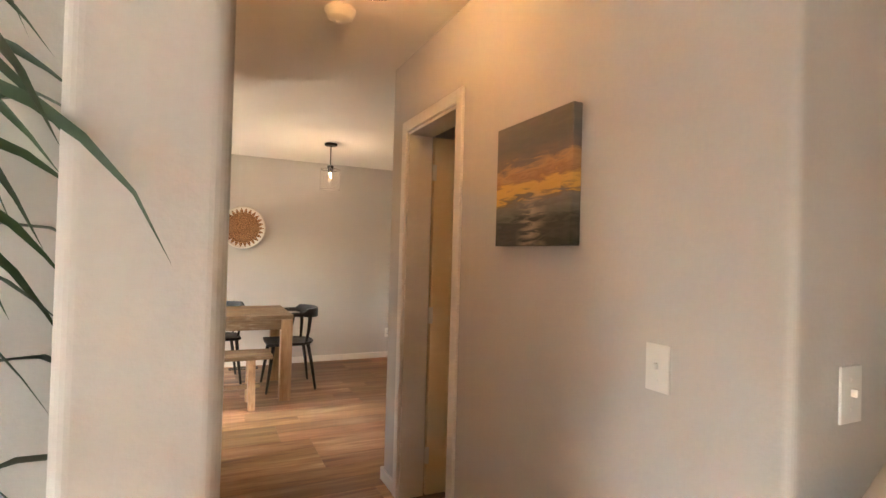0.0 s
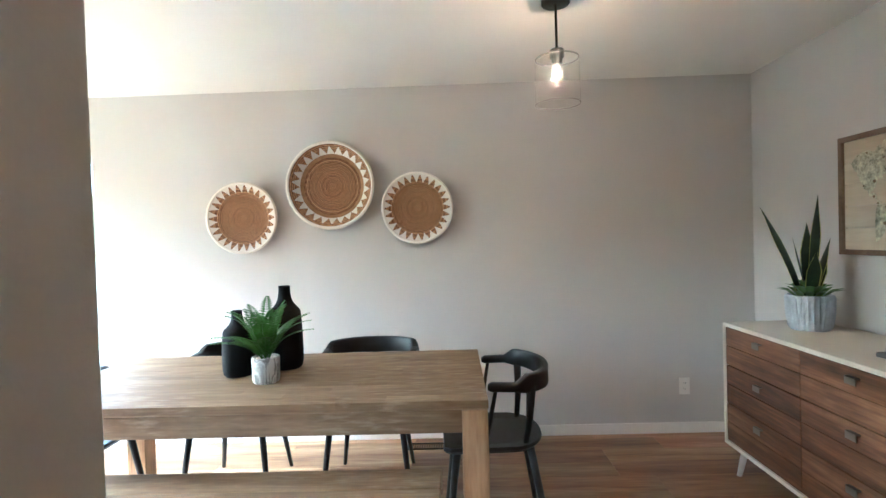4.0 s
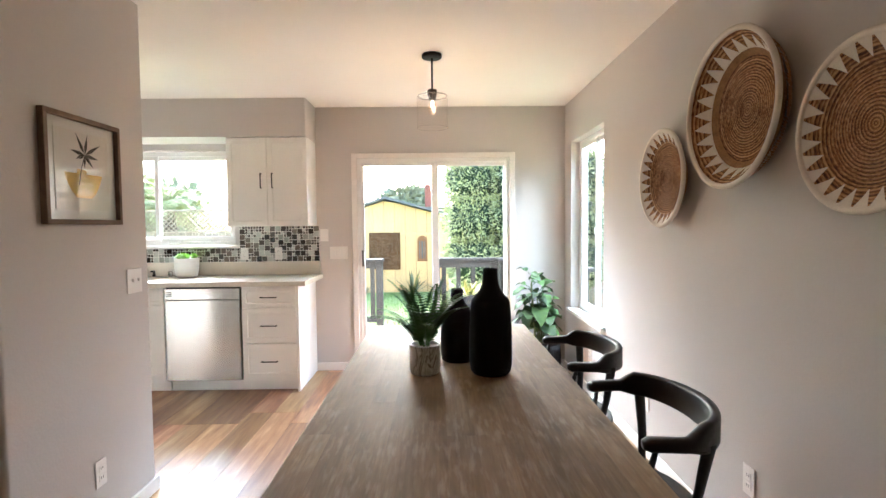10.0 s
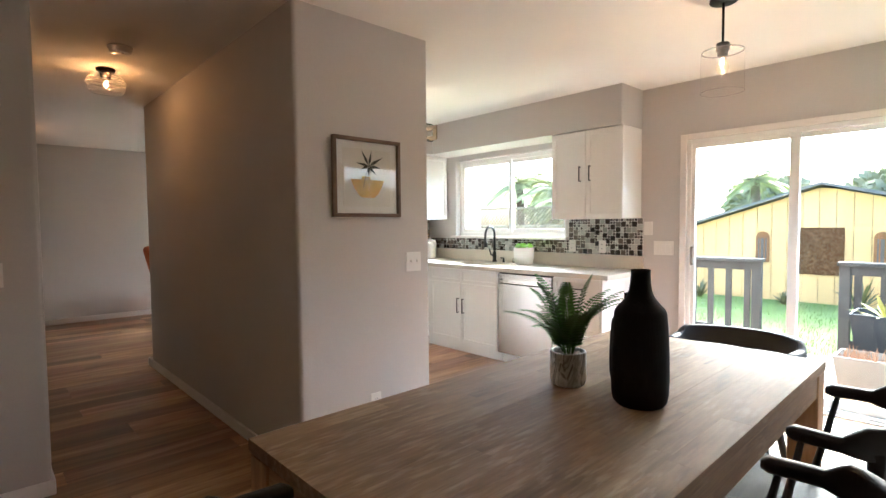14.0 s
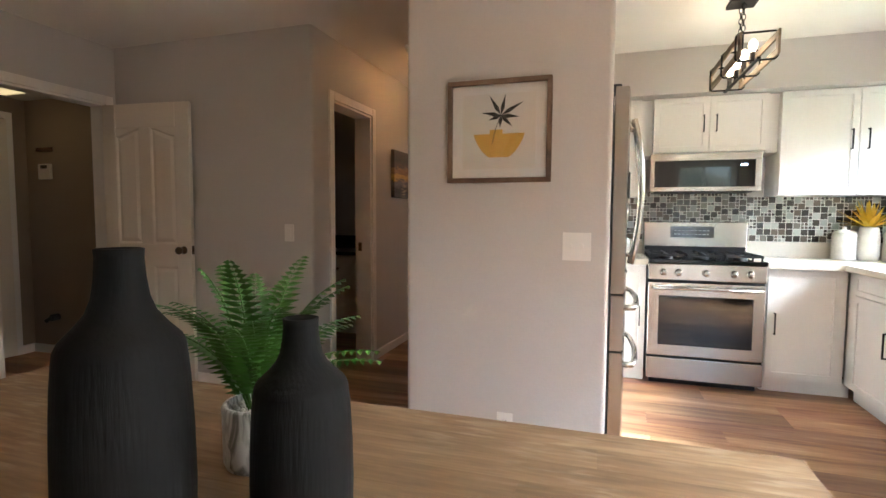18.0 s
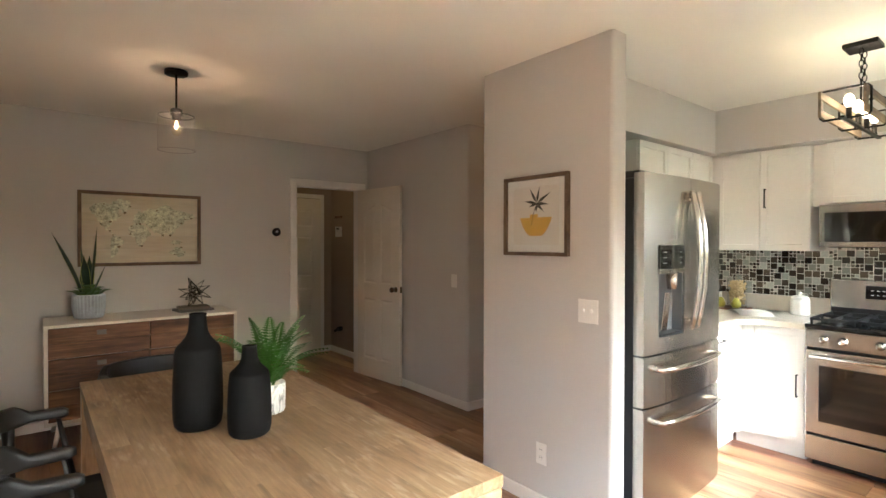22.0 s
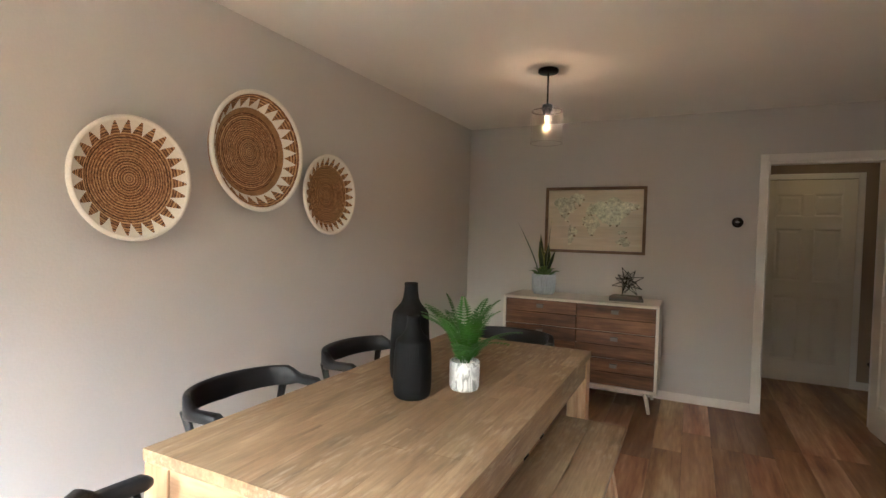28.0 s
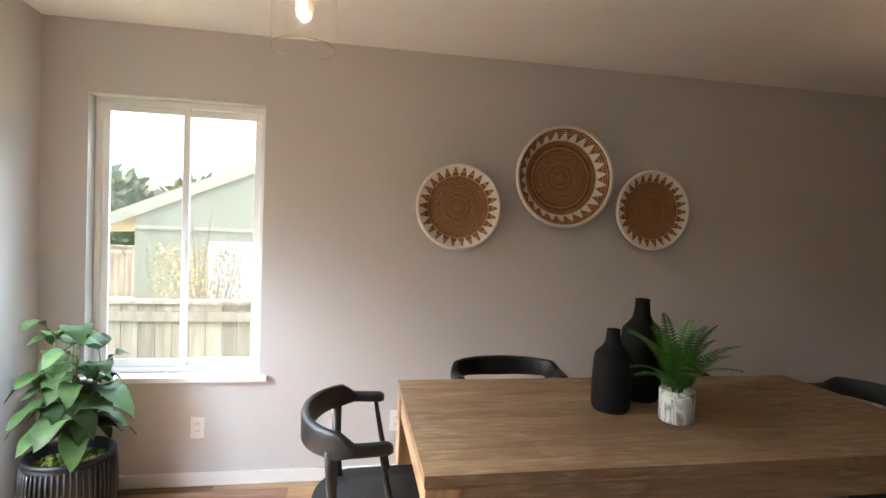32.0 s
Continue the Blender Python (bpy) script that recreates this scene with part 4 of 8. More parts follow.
def frond(rng, yaw, reach, height, droop):
    """An arching stem with two rows of separate leaflets, longest below the middle."""
    bm = bmesh.new()
    d = Vector((math.cos(yaw), math.sin(yaw), 0))
    pts = []
    for i in range(15):
        t = i / 14
        pts.append(d * reach * (0.35 * t + 0.65 * t * t) + Vector((0, 0, height * (t + 0.35 * t * (1 - t)) - droop * t ** 3)))
    tube(pts, [0.0021 * (1 - 0.7 * i / 14) for i in range(15)], 5, bm)
    steps = 21
    for i in range(3, steps + 1):
        t = i / (steps + 0.3)
        f = t * 14
        k = min(13, int(f))
        p = pts[k].lerp(pts[k + 1], f - k)
        tan = (pts[k + 1] - pts[k]).normalized()
        side = tan.cross(Vector((0, 0, 1)))
        side = side.normalized() if side.length > 0.05 else Vector((-d.y, d.x, 0))
        ln = (0.039 * math.sin(math.pi * min(1, 0.25 + 0.72 * t)) ** 0.8 + 0.004) * rng.uniform(0.9, 1.1)
        nrm = side.cross(tan).normalized()
        for s in (-1, 1):
            q = p + side * s * ln + tan * ln * 0.3 - nrm * 0.004
            leaf_blade(bm, p, q, 0.0055, nrm, 0.001)
    return bm


fern = empty("potted_fern", "bright green artificial fern in a grey veined white pot", "plant", "", pose(-1.26, 2.921, TZ))
part("pot", lathe([(0, 0), (0.05, 0), (0.056, 0.004), (0.06, 0.015), (0.061, 0.112), (0.059, 0.116), (0.053, 0.116), (0.052, 0.1), (0, 0.1)], 36), M["marble"], fern, "white pot with grey marbled veins", True)
rng = random.Random(11)
bm = bmesh.new()
for i in range(70):
    a, r = rng.uniform(0, 6.28), 0.047 * math.sqrt(rng.random())
    bmesh.ops.create_icosphere(bm, subdivisions=1, radius=rng.uniform(0.004, 0.007), matrix=Matrix.Translation((r * math.cos(a), r * math.sin(a), 0.104)))
tagged(part("pebbles", bm, M["pebble"], fern, "small white pebbles"), kind="stuff")
for i in range(23):
    yaw = i * 2.399 + rng.uniform(-0.2, 0.2)
    lean = radians(12 + 58 * ((i * 7) % 23) / 22)
    size = 0.315 * rng.uniform(0.86, 1.05)
    if -0.5 < (yaw + 0.6) % 6.283 - 0.6 < 1.2:
        lean = min(lean, radians(34))
    o = part("frond", frond(rng, yaw, min(0.21, size * math.sin(lean)), size * math.cos(lean) * 0.95, 0.05 * math.sin(lean)), M["fern"], fern)
    o.location = (0.015 * math.cos(yaw), 0.015 * math.sin(yaw), 0.1)


# ---------------------------------------------------------------- wall baskets
def basket(y, z, dia, depth, teeth, inset, label):
    b = empty("wall_basket", label, "basket", "woven baskets on the wall", pose(0, y, z, 0, -90, 0))
    R = dia / 2
    off = 0.004 if inset else 0.022
    depth += off
    coils = int(R / COIL)
    # coiled body: each row of straw is a ridge
    prof = []

    def base_z(r):
        u = r / R
        return off + 0.012 + (depth - off - 0.02) * max(0, (u - (0.74 if inset else 0.62)) / (0.26 if inset else 0.38)) ** (1.0 if inset else 1.25)
    for i in range(coils * 6 + 1):
        r = COIL * i / 6
        prof.append((r, base_z(r) + 0.0036 * abs(math.sin(math.pi * i / 6))))
    body = lathe(prof, 64)
    part("body", body, M["straw"], b, "coiled golden brown straw", True)
    back = lathe([(0, 0.002), (R * 0.6, 0.002), (R * 0.97, depth - 0.03), (R * 1.0, depth - 0.012)], 64)
    part("back", back, M["strawback"], b, "", True)
    part("rim", tube([(R * math.cos(2 * math.pi * i / 64), R * math.sin(2 * math.pi * i / 64), depth - 0.012) for i in range(64)], 0.011, 10, closed=True), M["whitefibre"], b, "thick white wrapped rim", True)
    # white zigzag teeth woven over the straw, each one a piece
    lift = 0.012 if inset else 0.004
    r_in, r_out = (R * 0.765, R * 0.91) if inset else (R * 0.75, R * 0.985)
    da = math.pi / teeth * 0.96
    bm = bmesh.new()
    rows = 6
    grid = []
    for k in range(rows + 1):
        u = k / rows
        r = r_in + (r_out - r_in) * u
        w = (da * (1 - u) if inset else da * u) + 0.006
        grid.append([bm.verts.new((r * math.cos(g * w), r * math.sin(g * w), base_z(r) + lift)) for g in (-1, 0, 1)])
    for p, q in zip(grid, grid[1:]):
        for g in range(2):
            bm.faces.new((p[g], p[g + 1], q[g + 1], q[g]))
    first = part("tooth", bm, M["whitefibre"], b, "white woven tooth")
    for i in range(1, teeth):
        o = first.copy()
        scene.collection.objects.link(o)
        o.parent = b
        o.rotation_euler = (0, 0, 2 * math.pi * i / teeth)
    if inset:
        bm = bmesh.new()
        rows = 64
        for i in range(rows):
            q = []
            for a, r in ((i, R * 0.73), (i + 1, R * 0.73), (i + 1, R * 0.77), (i, R * 0.77)):
                q.append(bm.verts.new((r * math.cos(2 * math.pi * a / rows), r * math.sin(2 * math.pi * a / rows), base_z(r) + lift)))
            bm.faces.new(q)
        part("inner_band", bm, M["whitefibre"], b, "white woven ring")
    if inset:
        bm = bmesh.new()
        rg = random.Random(3)
        for i in range(150):
            a = 2 * math.pi * i / 150
            for k in range(2):
                r0 = R * (0.9 + 0.06 * k)
                leaf_blade(bm, (r0 * math.cos(a), r0 * math.sin(a), depth * (0.3 + 0.3 * k)), (r0 * 1.02 * math.cos(a + 0.05), r0 * 1.02 * math.sin(a + 0.05), depth * (0.45 + 0.3 * k) + rg.uniform(0, 0.01)), 0.006, Vector((math.cos(a), math.sin(a), 0)))
        tagged(part("fibre_edge", bm, M["strawback"], b, "ragged straw binding"), kind="stuff")
    return b


basket(3.508, 1.577, 0.475, 0.062, 26, False, "small round woven straw basket with white zigzag rim, by the window")
basket(2.886, 1.78, 0.582, 0.105, 26, True, "large deep woven straw basket with white inner zigzag band")
basket(2.3, 1.61, 0.468, 0.062, 26, False, "round woven straw basket with white zigzag rim, by the sideboard")


# ---------------------------------------------------------------- sideboard
sb = empty("sideboard", "cream lacquered sideboard with six rustic wooden drawers", "sideboard")
SX0, SX1, SY0, SY1, SZ0, SZ1 = -1.857, -0.585, 0.02, 0.53, 0.172, 0.867
part("top", box(SX0, SX1, SY0, SY1, SZ1 - 0.022, SZ1, 0.003), M["cream"], sb)
part("bottom", box(SX0, SX1, SY0, SY1, SZ0, SZ0 + 0.022, 0.003), M["cream"], sb)
part("side_panel", box(SX0, SX0 + 0.022, SY0, SY1, SZ0 + 0.022, SZ1 - 0.022, 0.002), M["cream"], sb)
part("side_panel", box(SX1 - 0.022, SX1, SY0, SY1, SZ0 + 0.022, SZ1 - 0.022, 0.002), M["cream"], sb)
part("back", box(SX0 + 0.022, SX1 - 0.022, SY0, SY0 + 0.012, SZ0 + 0.022, SZ1 - 0.022), M["cream"], sb)
cw, rh = (SX1 - SX0 - 0.044) / 2, (SZ1 - SZ0 - 0.044) / 3
for c in range(2):
    for r in range(3):
        x, z = SX0 + 0.022 + c * cw, SZ0 + 0.022 + r * rh
        dr = part("drawer", boxes([(x + 0.002, x + cw - 0.002, SY1 - 0.03, SY1 - 0.006, z + 0.003 + k * rh / 2, z + (k + 1) * rh / 2 - (0.003 if k else 0.0)) for k in range(2)], 0.0015), M["drawer"], sb)
        hx = x + cw / 2
        part("handle", boxes([(hx - 0.028, hx + 0.028, SY1 - 0.006, SY1 + 0.012, z + rh - 0.042, z + rh - 0.036), (hx - 0.028, hx + 0.028, SY1 + 0.009, SY1 + 0.012, z + rh - 0.066, z + rh - 0.036)]), M["pull"], dr, "small pewter tab pull")
for x, s in ((SX0 + 0.09, -1), (SX1 - 0.09, 1)):
    for y, u in ((SY0 + 0.07, -1), (SY1 - 0.07, 1)):
        part("leg", tube([(x, y, SZ0), (x + s * 0.035, y + u * 0.02, 0.0)], [0.02, 0.013], 10), M["cream"], sb, "splayed cream leg", True)

# books and wire star on it
bk = empty("book_stack", "two dull brown hardback books lying under the wire star", "books")
for i, (w, d, z, a) in enumerate(((0.27, 0.19, 0.867, 8), (0.235, 0.16, 0.887, -4))):
    m = pose(-1.578, 0.27, z, 0, 0, a)
    part("book", cube(bmesh.new(), -w / 2, w / 2, -d / 2, d / 2, 0, 0.0195, 0.002, 1, m), M["book"] if i else M["bookgrey"], bk)
star = empty("wire_star", "dark bronze wire star ornament on the books", "ornament", "", pose(-1.59, 0.27, 1.02))
pts = []
for i in range(14):
    z = 1 - 2 * (i + 0.5) / 14
    r = math.sqrt(1 - z * z)
    pts.append(Vector((r * math.cos(i * 2.4), r * math.sin(i * 2.4), z)))
for p in pts:
    bm = bmesh.new()
    q = p.cross(Vector((0.3, 0.5, 0.8))).normalized()
    w = p.cross(q)
    for k in range(3):
        a = k * 2.094
        foot = p * 0.035 + (q * math.cos(a) + w * math.sin(a)) * 0.033
        tube([p * 0.135, foot], 0.0026, 5, bm)
    for k in range(3):
        a, b2 = k * 2.094, (k + 1) * 2.094
        tube([p * 0.035 + (q * math.cos(a) + w * math.sin(a)) * 0.033, p * 0.035 + (q * math.cos(b2) + w * math.sin(b2)) * 0.033], 0.0022, 5, bm)
    part("spike", bm, M["darkmetal"], star)

# snake plant
sp = empty("snake_plant", "tall variegated snake plant in a ribbed grey pot on the sideboard", "plant", "", pose(-0.86, 0.225, 0.867) @ Matrix.Scale(1.2, 4))
bm = bmesh.new()
K = 120
prof = [(0.0, 0.0, 0), (0.072, 0.0, 0), (0.078, 0.012, 0.5), (0.083, 0.06, 1), (0.086, 0.135, 1), (0.087, 0.147, 0.3), (0.08, 0.15, 0), (0.076, 0.147, 0), (0.074, 0.125, 0), (0, 0.125, 0)]
rings = []
for r, z, f in prof:
    rings.append([bm.verts.new(((r + f * 0.006 * math.cos(28 * 2 * math.pi * i / K)) * math.cos(2 * math.pi * i / K), (r + f * 0.006 * math.cos(28 * 2 * math.pi * i / K)) * math.sin(2 * math.pi * i / K), z)) for i in range(K)] if r > 0 else [bm.verts.new((0, 0, z))])
for a, b in zip(rings, rings[1:]):
    for i in range(K):
        j = (i + 1) % K
        if len(a) == 1:
            bm.faces.new((a[0], b[i], b[j]))
        elif len(b) == 1:
            bm.faces.new((a[i], a[j], b[0]))
        else:
            bm.faces.new((a[i], a[j], b[j], b[i]))
part("pot", bm, M["ribpot"], sp, "blue grey ribbed ceramic pot", True)
part("soil", lathe([(0, 0.132), (0.06, 0.133), (0.0745, 0.128)], 20), M["soil"], sp)


def strap(points, width, twist=0.0, bm=None, thick=0.0, mid=0.6):
    """A long leaf along points, widest in the middle, pointed at the end."""
    bm = bm or bmesh.new()
    rows = []
    n = len(points) - 1
    for i, p in enumerate(points):
        p = Vector(p)
        d = (Vector(points[min(n, i + 1)]) - Vector(points[max(0, i - 1)])).normalized()
        s = d.cross(Vector((math.cos(twist), math.sin(twist), 0.15)))
        s.normalize()
        t = i / n
        w = width * (0.65 + 0.35 * math.sin(math.pi * min(1, t / (2 * mid)))) * min(1, (1 - t) / 0.35 + 0.02)
        nn = s.cross(d).normalized() * w * 0.25
        rows.append((bm.verts.new(p - s * w + nn), bm.verts.new(p), bm.verts.new(p + s * w + nn)))
    for a, b in zip(rows, rows[1:]):
        bm.faces.new((a[0], a[1], b[1], b[0]))
        bm.faces.new((a[1], a[2], b[2], b[1]))
    return bm


def edging(points, width, twist):
    """Pale margins along both sides of a strap leaf."""
    bm = bmesh.new()
    n = len(points) - 1
    for g in (-1, 1):
        rows = []
        for i, p in enumerate(points):
            p = Vector(p)
            d = (Vector(points[min(n, i + 1)]) - Vector(points[max(0, i - 1)])).normalized()
            s = d.cross(Vector((math.cos(twist), math.sin(twist), 0.15))).normalized()
            t = i / n
            w = width * (0.65 + 0.35 * math.sin(math.pi * min(1, t / 1.2))) * min(1, (1 - t) / 0.35 + 0.02)
            nn = s.cross(d).normalized() * w * 0.25
            rows.append((bm.verts.new(p + g * s * (w + 0.0002) + nn * 1.02), bm.verts.new(p + g * s * (w + 0.0036 * min(1, 3 * (1 - t))) + nn * 1.1)))
        for a, b in zip(rows, rows[1:]):
            bm.faces.new((a[0], a[1], b[1], b[0]))
    return bm


for i, (dx, dy, h) in enumerate(((0.19, 0.09, 0.42), (-0.045, -0.01, 0.455), (0.04, -0.02, 0.34), (-0.01, -0.085, 0.27), (0.03, -0.1, 0.2), (0.03, 0.05, 0.28), (-0.09, 0.03, 0.22))):
    yaw = math.atan2(dy, dx)
    pts = [Vector((dx, dy, 0)) * (0.15 + 0.85 * (k / 8) ** 1.4) + Vector((0, 0, 0.12 + h * k / 8)) for k in range(9)]
    lf = part("leaf", strap(pts, 0.024, yaw), M["snake"], sp, "upright dark green leaf", True)
    part("leaf_edge", edging(pts, 0.024, yaw), M["snakeedge"], lf, "yellow leaf margins", True)
for ring in range(3):
    for i in range(9 + ring * 2):
        a = i * 6.283 / (9 + ring * 2) + ring * 0.3
        r = 0.035 + 0.03 * ring
        o = part("rosette_leaf", strap([(r * 0.4 * math.cos(a), r * 0.4 * math.sin(a), 0.135 + 0.02 * (2 - ring)), (r * 0.9 * math.cos(a), r * 0.9 * math.sin(a), 0.172 + 0.02 * (2 - ring)), (r * 1.35 * math.cos(a), r * 1.35 * math.sin(a), 0.176 + 0.018 * (2 - ring))], 0.017, a), M["succulent"], sp, "", True)


# ---------------------------------------------------------------- pictures
def frame_bars(x0, x1, z0, z1, w, d, axis, at, material, parent):
    """Four mitred-looking bars of a picture frame on a wall at 'at'; axis: the wall's normal, 'y' or 'x'."""
    for a0, a1, b0, b1 in ((x0, x1, z0, z0 + w), (x0, x1, z1 - w, z1), (x0, x0 + w, z0 + w, z1 - w), (x1 - w, x1, z0 + w, z1 - w)):
        part("frame_bar", box(a0, a1, at + 0.001, at + d, b0, b1, 0.002, 1) if axis == "y" else box(at + 0.001, at + d, a0, a1, b0, b1, 0.002, 1), material, parent)


mp_ = empty("world_map", "pale plank wall map of the world in a brown wooden frame", "picture")
frame_bars(-1.697, -0.803, 1.247, 1.853, 0.026, 0.03, "y", 0, M["picwood"], mp_)
for i in range(5):
    z = 1.273 + i * 0.1108
    part("board", box(-1.671, -0.829, 0.002, 0.015, z + 0.001, z + 0.1098, 0.001, 1), M["whitewash"], mp_)
LAND = [[(4, 80), (8, 88), (16, 90), (24, 87), (29, 82), (27, 74), (31, 70), (27, 64), (22, 60), (21, 52), (17, 50), (13, 56), (11, 66), (7, 72)],
        [(23, 90), (29, 97), (38, 95), (39, 85), (34, 74), (31, 80)],
        [(17, 50), (21, 47), (24, 40), (26, 41), (22, 49)],
        [(24, 40), (30, 38), (33, 30), (29, 22), (26, 10), (22, 5), (23, 20), (22, 32)],
        [(39, 56), (44, 60), (50, 57), (54, 50), (57, 42), (52, 36), (49, 22), (46, 22), (43, 36), (38, 42), (37, 50)],
        [(40, 60), (43, 70), (46, 80), (50, 76), (54, 84), (62, 82), (70, 90), (78, 84), (88, 80), (98, 76), (99, 70), (92, 68), (88, 60), (82, 56), (80, 46), (76, 38), (72, 46), (68, 38), (64, 44), (59, 46), (56, 54), (50, 60), (45, 58)],
        [(76, 30), (80, 33), (86, 30), (84, 27), (78, 26)],
        [(74, 14), (80, 22), (86, 22), (90, 12), (85, 6), (79, 9)]]
for i, poly in enumerate(LAND):
    bm = bmesh.new()
    rj = random.Random(i)
    fine = []
    for (a, b), (c, d) in zip(poly, poly[1:] + poly[:1]):
        for k in range(4):
            fine.append((a + (c - a) * k / 4 + (rj.uniform(-1.3, 1.3) if k else 0), b + (d - b) * k / 4 + (rj.uniform(-1.6, 1.6) if k else 0)))
    lo = [bm.verts.new((-0.845 - 0.81 * u / 100, 0.0155, 1.285 + 0.53 * v / 100)) for u, v in fine]
    hi = [bm.verts.new((v.co.x, 0.0175, v.co.z)) for v in lo]
    bm.faces.new(hi)
    for j in range(len(lo)):
        bm.faces.new((lo[j], lo[(j + 1) % len(lo)], hi[(j + 1) % len(lo)], hi[j]))
    bmesh.ops.triangulate(bm, faces=[f for f in bm.faces if len(f.verts) > 4])
    us, vs = [u for u, v in poly], [v for u, v in poly]
    for k in range(max(3, len(poly) // 2)):
        u, v = poly[rj.randrange(len(poly))]
        u, v = u * 0.9 + 0.1 * sum(us) / len(us), v * 0.9 + 0.1 * sum(vs) / len(vs)
        rad = rj.uniform(0.004, 0.011)
        c_ = Vector((-0.845 - 0.81 * u / 100, 0.0182, 1.285 + 0.53 * v / 100))
        fb = bmesh.new()
        fb.faces.new([fb.verts.new(c_ + Vector((rad * rj.uniform(0.6, 1.3) * math.cos(q_ * 0.7), 0, rad * rj.uniform(0.5, 1.0) * math.sin(q_ * 0.7)))) for q_ in range(9)])
        part("fleck", fb, M["fleck"], mp_, "brown shell fleck")
    part("continent", bm, M["land"], mp_, "pearly mottled shell continent with brown flecks")

PX = -2.675
bp_ = empty("botanical_print", "framed print of black leaves in a yellow bowl", "picture")
frame_bars(2.848, 3.298, 1.37, 1.807, 0.02, 0.028, "x", PX, M["picwood"], bp_)
part("mat_board", box(PX + 0.002, PX + 0.008, 2.868, 3.278, 1.39, 1.787), M["paper"], bp_)
part("print", box(PX + 0.0085, PX + 0.011, 2.915, 3.231, 1.43, 1.747), M["papercream"], bp_)
bm = bmesh.new()
cy, cz = 3.075, 1.578
half = [(0.112, 0.0), (0.104, -0.022), (0.09, -0.05), (0.072, -0.076), (0.052, -0.094), (0.04, -0.1)]
o = [bm.verts.new((PX + 0.0118, cy + u, cz + v)) for u, v in half + [(-u, v) for u, v in reversed(half)]]
bm.faces.new(o)
part("bowl_shape", bm, M["ochre"], bp_, "yellow bowl printed")
bm = bmesh.new()
bmesh.ops.create_grid(bm, x_segments=1, y_segments=1, size=1, matrix=Matrix.Translation((PX + 0.0118, cy - 0.012, cz + 0.009)) @ Matrix.Rotation(radians(90), 4, "Y") @ Matrix.Diagonal((0.009, 0.028, 1, 1)))
part("bowl_neck", bm, M["ochre"], bp_)
bm = bmesh.new()
jy, jz = cy + 0.008, cz + 0.078
tube([(PX + 0.0125, cy - 0.03, cz - 0.045), (PX + 0.0125, cy - 0.015, cz + 0.02), (PX + 0.0125, jy, jz)], 0.0012, 5, bm)
for u, v in ((-0.052, 0.088), (0.02, 0.09), (0.1, 0.055), (0.084, -0.01), (-0.086, 0.014), (-0.054, -0.02), (-0.004, -0.054), (0.05, -0.05)):
    leaf_blade(bm, (PX + 0.0125, jy, jz), (PX + 0.0125, jy + u, jz + v), 0.009, Vector((1, 0, 0)))
part("leaf_print", bm, M["ink"], bp_, "black leaf sprig printed")
pane = part("pane", box(PX + 0.0145, PX + 0.016, 2.868, 3.278, 1.39, 1.787), M["picglass"], bp_)

sunp = empty("sunset_canvas", "stretched canvas painting of a sunset over a dark sea", "picture")
part("canvas", box(-5.125, -4.70, 1.683, 1.718, 1.388, 1.815, 0.003, 2), M["sunset"], sunp)


# ---------------------------------------------------------------- plates, thermostat, vent
def plate(name, axis, at, u, z, w, h, label, kind="switch", gang=1, sign=1):
    p = empty(name, label, "switch" if kind == "switch" else "outlet")
    t = 0.006

    def bx(u0, u1, z0, z1, d0, d1, bev=0.0015):
        a, b = sorted((at + sign * d0, at + sign * d1))
        return box(u0, u1, a, b, z0, z1, bev, 1) if axis == "y" else box(a, b, u0, u1, z0, z1, bev, 1)
    part("cover", bx(u - w / 2, u + w / 2, z - h / 2, z + h / 2, 0.0005, t), M["plate"], p)
    for g in range(gang):
        c = u + (g - (gang - 1) / 2) * 0.046
        if kind == "switch":
            part("toggle", bx(c - 0.005, c + 0.005, z - 0.004, z + 0.012, t, t + 0.012), M["plate"], p)
            for s in (-1, 1):
                part("screw", bx(c - 0.003, c + 0.003, z + s * 0.03 - 0.003, z + s * 0.03 + 0.003, t, t + 0.001, 0), M["plate"], p)
        elif kind == "rocker":
            part("rocker", bx(c - 0.016, c + 0.016, z - 0.033, z + 0.033, t, t + 0.003), M["plate"], p)
        else:
            for s in (-1, 1):
                so = part("socket", bx(c - 0.017, c + 0.017, z + s * 0.02 - 0.014, z + s * 0.02 + 0.014, t, t + 0.002), M["plate"], p)
                for k in (-1, 1):
                    part("slot", bx(c + k * 0.006 - 0.0012, c + k * 0.006 + 0.0012, z + s * 0.02 - 0.003, z + s * 0.02 + 0.007, t + 0.002, t + 0.0025, 0), M["iron"], so)
    return p


plate("wall_switch", "x", -2.675, 3.408, 1.1, 0.115, 0.117, "white double toggle switch on the partition", "switch", 2)
plate("wall_outlet", "x", -2.675, 3.115, 0.297, 0.07, 0.115, "white outlet low on the partition", "outlet")
plate("wall_switch", "x", -3.42, 1.502, 1.105, 0.072, 0.115, "white single rocker switch near the hall corner", "rocker")
plate("wall_outlet", "x", 0, 0.493, 0.325, 0.072, 0.117, "white outlet on the basket wall near the sideboard", "outlet", 1, -1)
plate("wall_outlet", "x", 0, 4.895, 0.32, 0.072, 0.117, "white outlet under the window", "outlet", 1, -1)
plate("wall_outlet", "x", 0, 3.82, 0.33, 0.072, 0.117, "white outlet on the basket wall beside the table", "outlet", 1, -1)
plate("wall_outlet", "x", 0, 2.863, 0.345, 0.072, 0.117, "white outlet on the basket wall behind the chairs", "outlet", 1, -1)
plate("wall_switch", "y", 5.68, -2.122, 1.11, 0.165, 0.117, "white triple rocker switch beside the sliding door", "rocker", 3, -1)
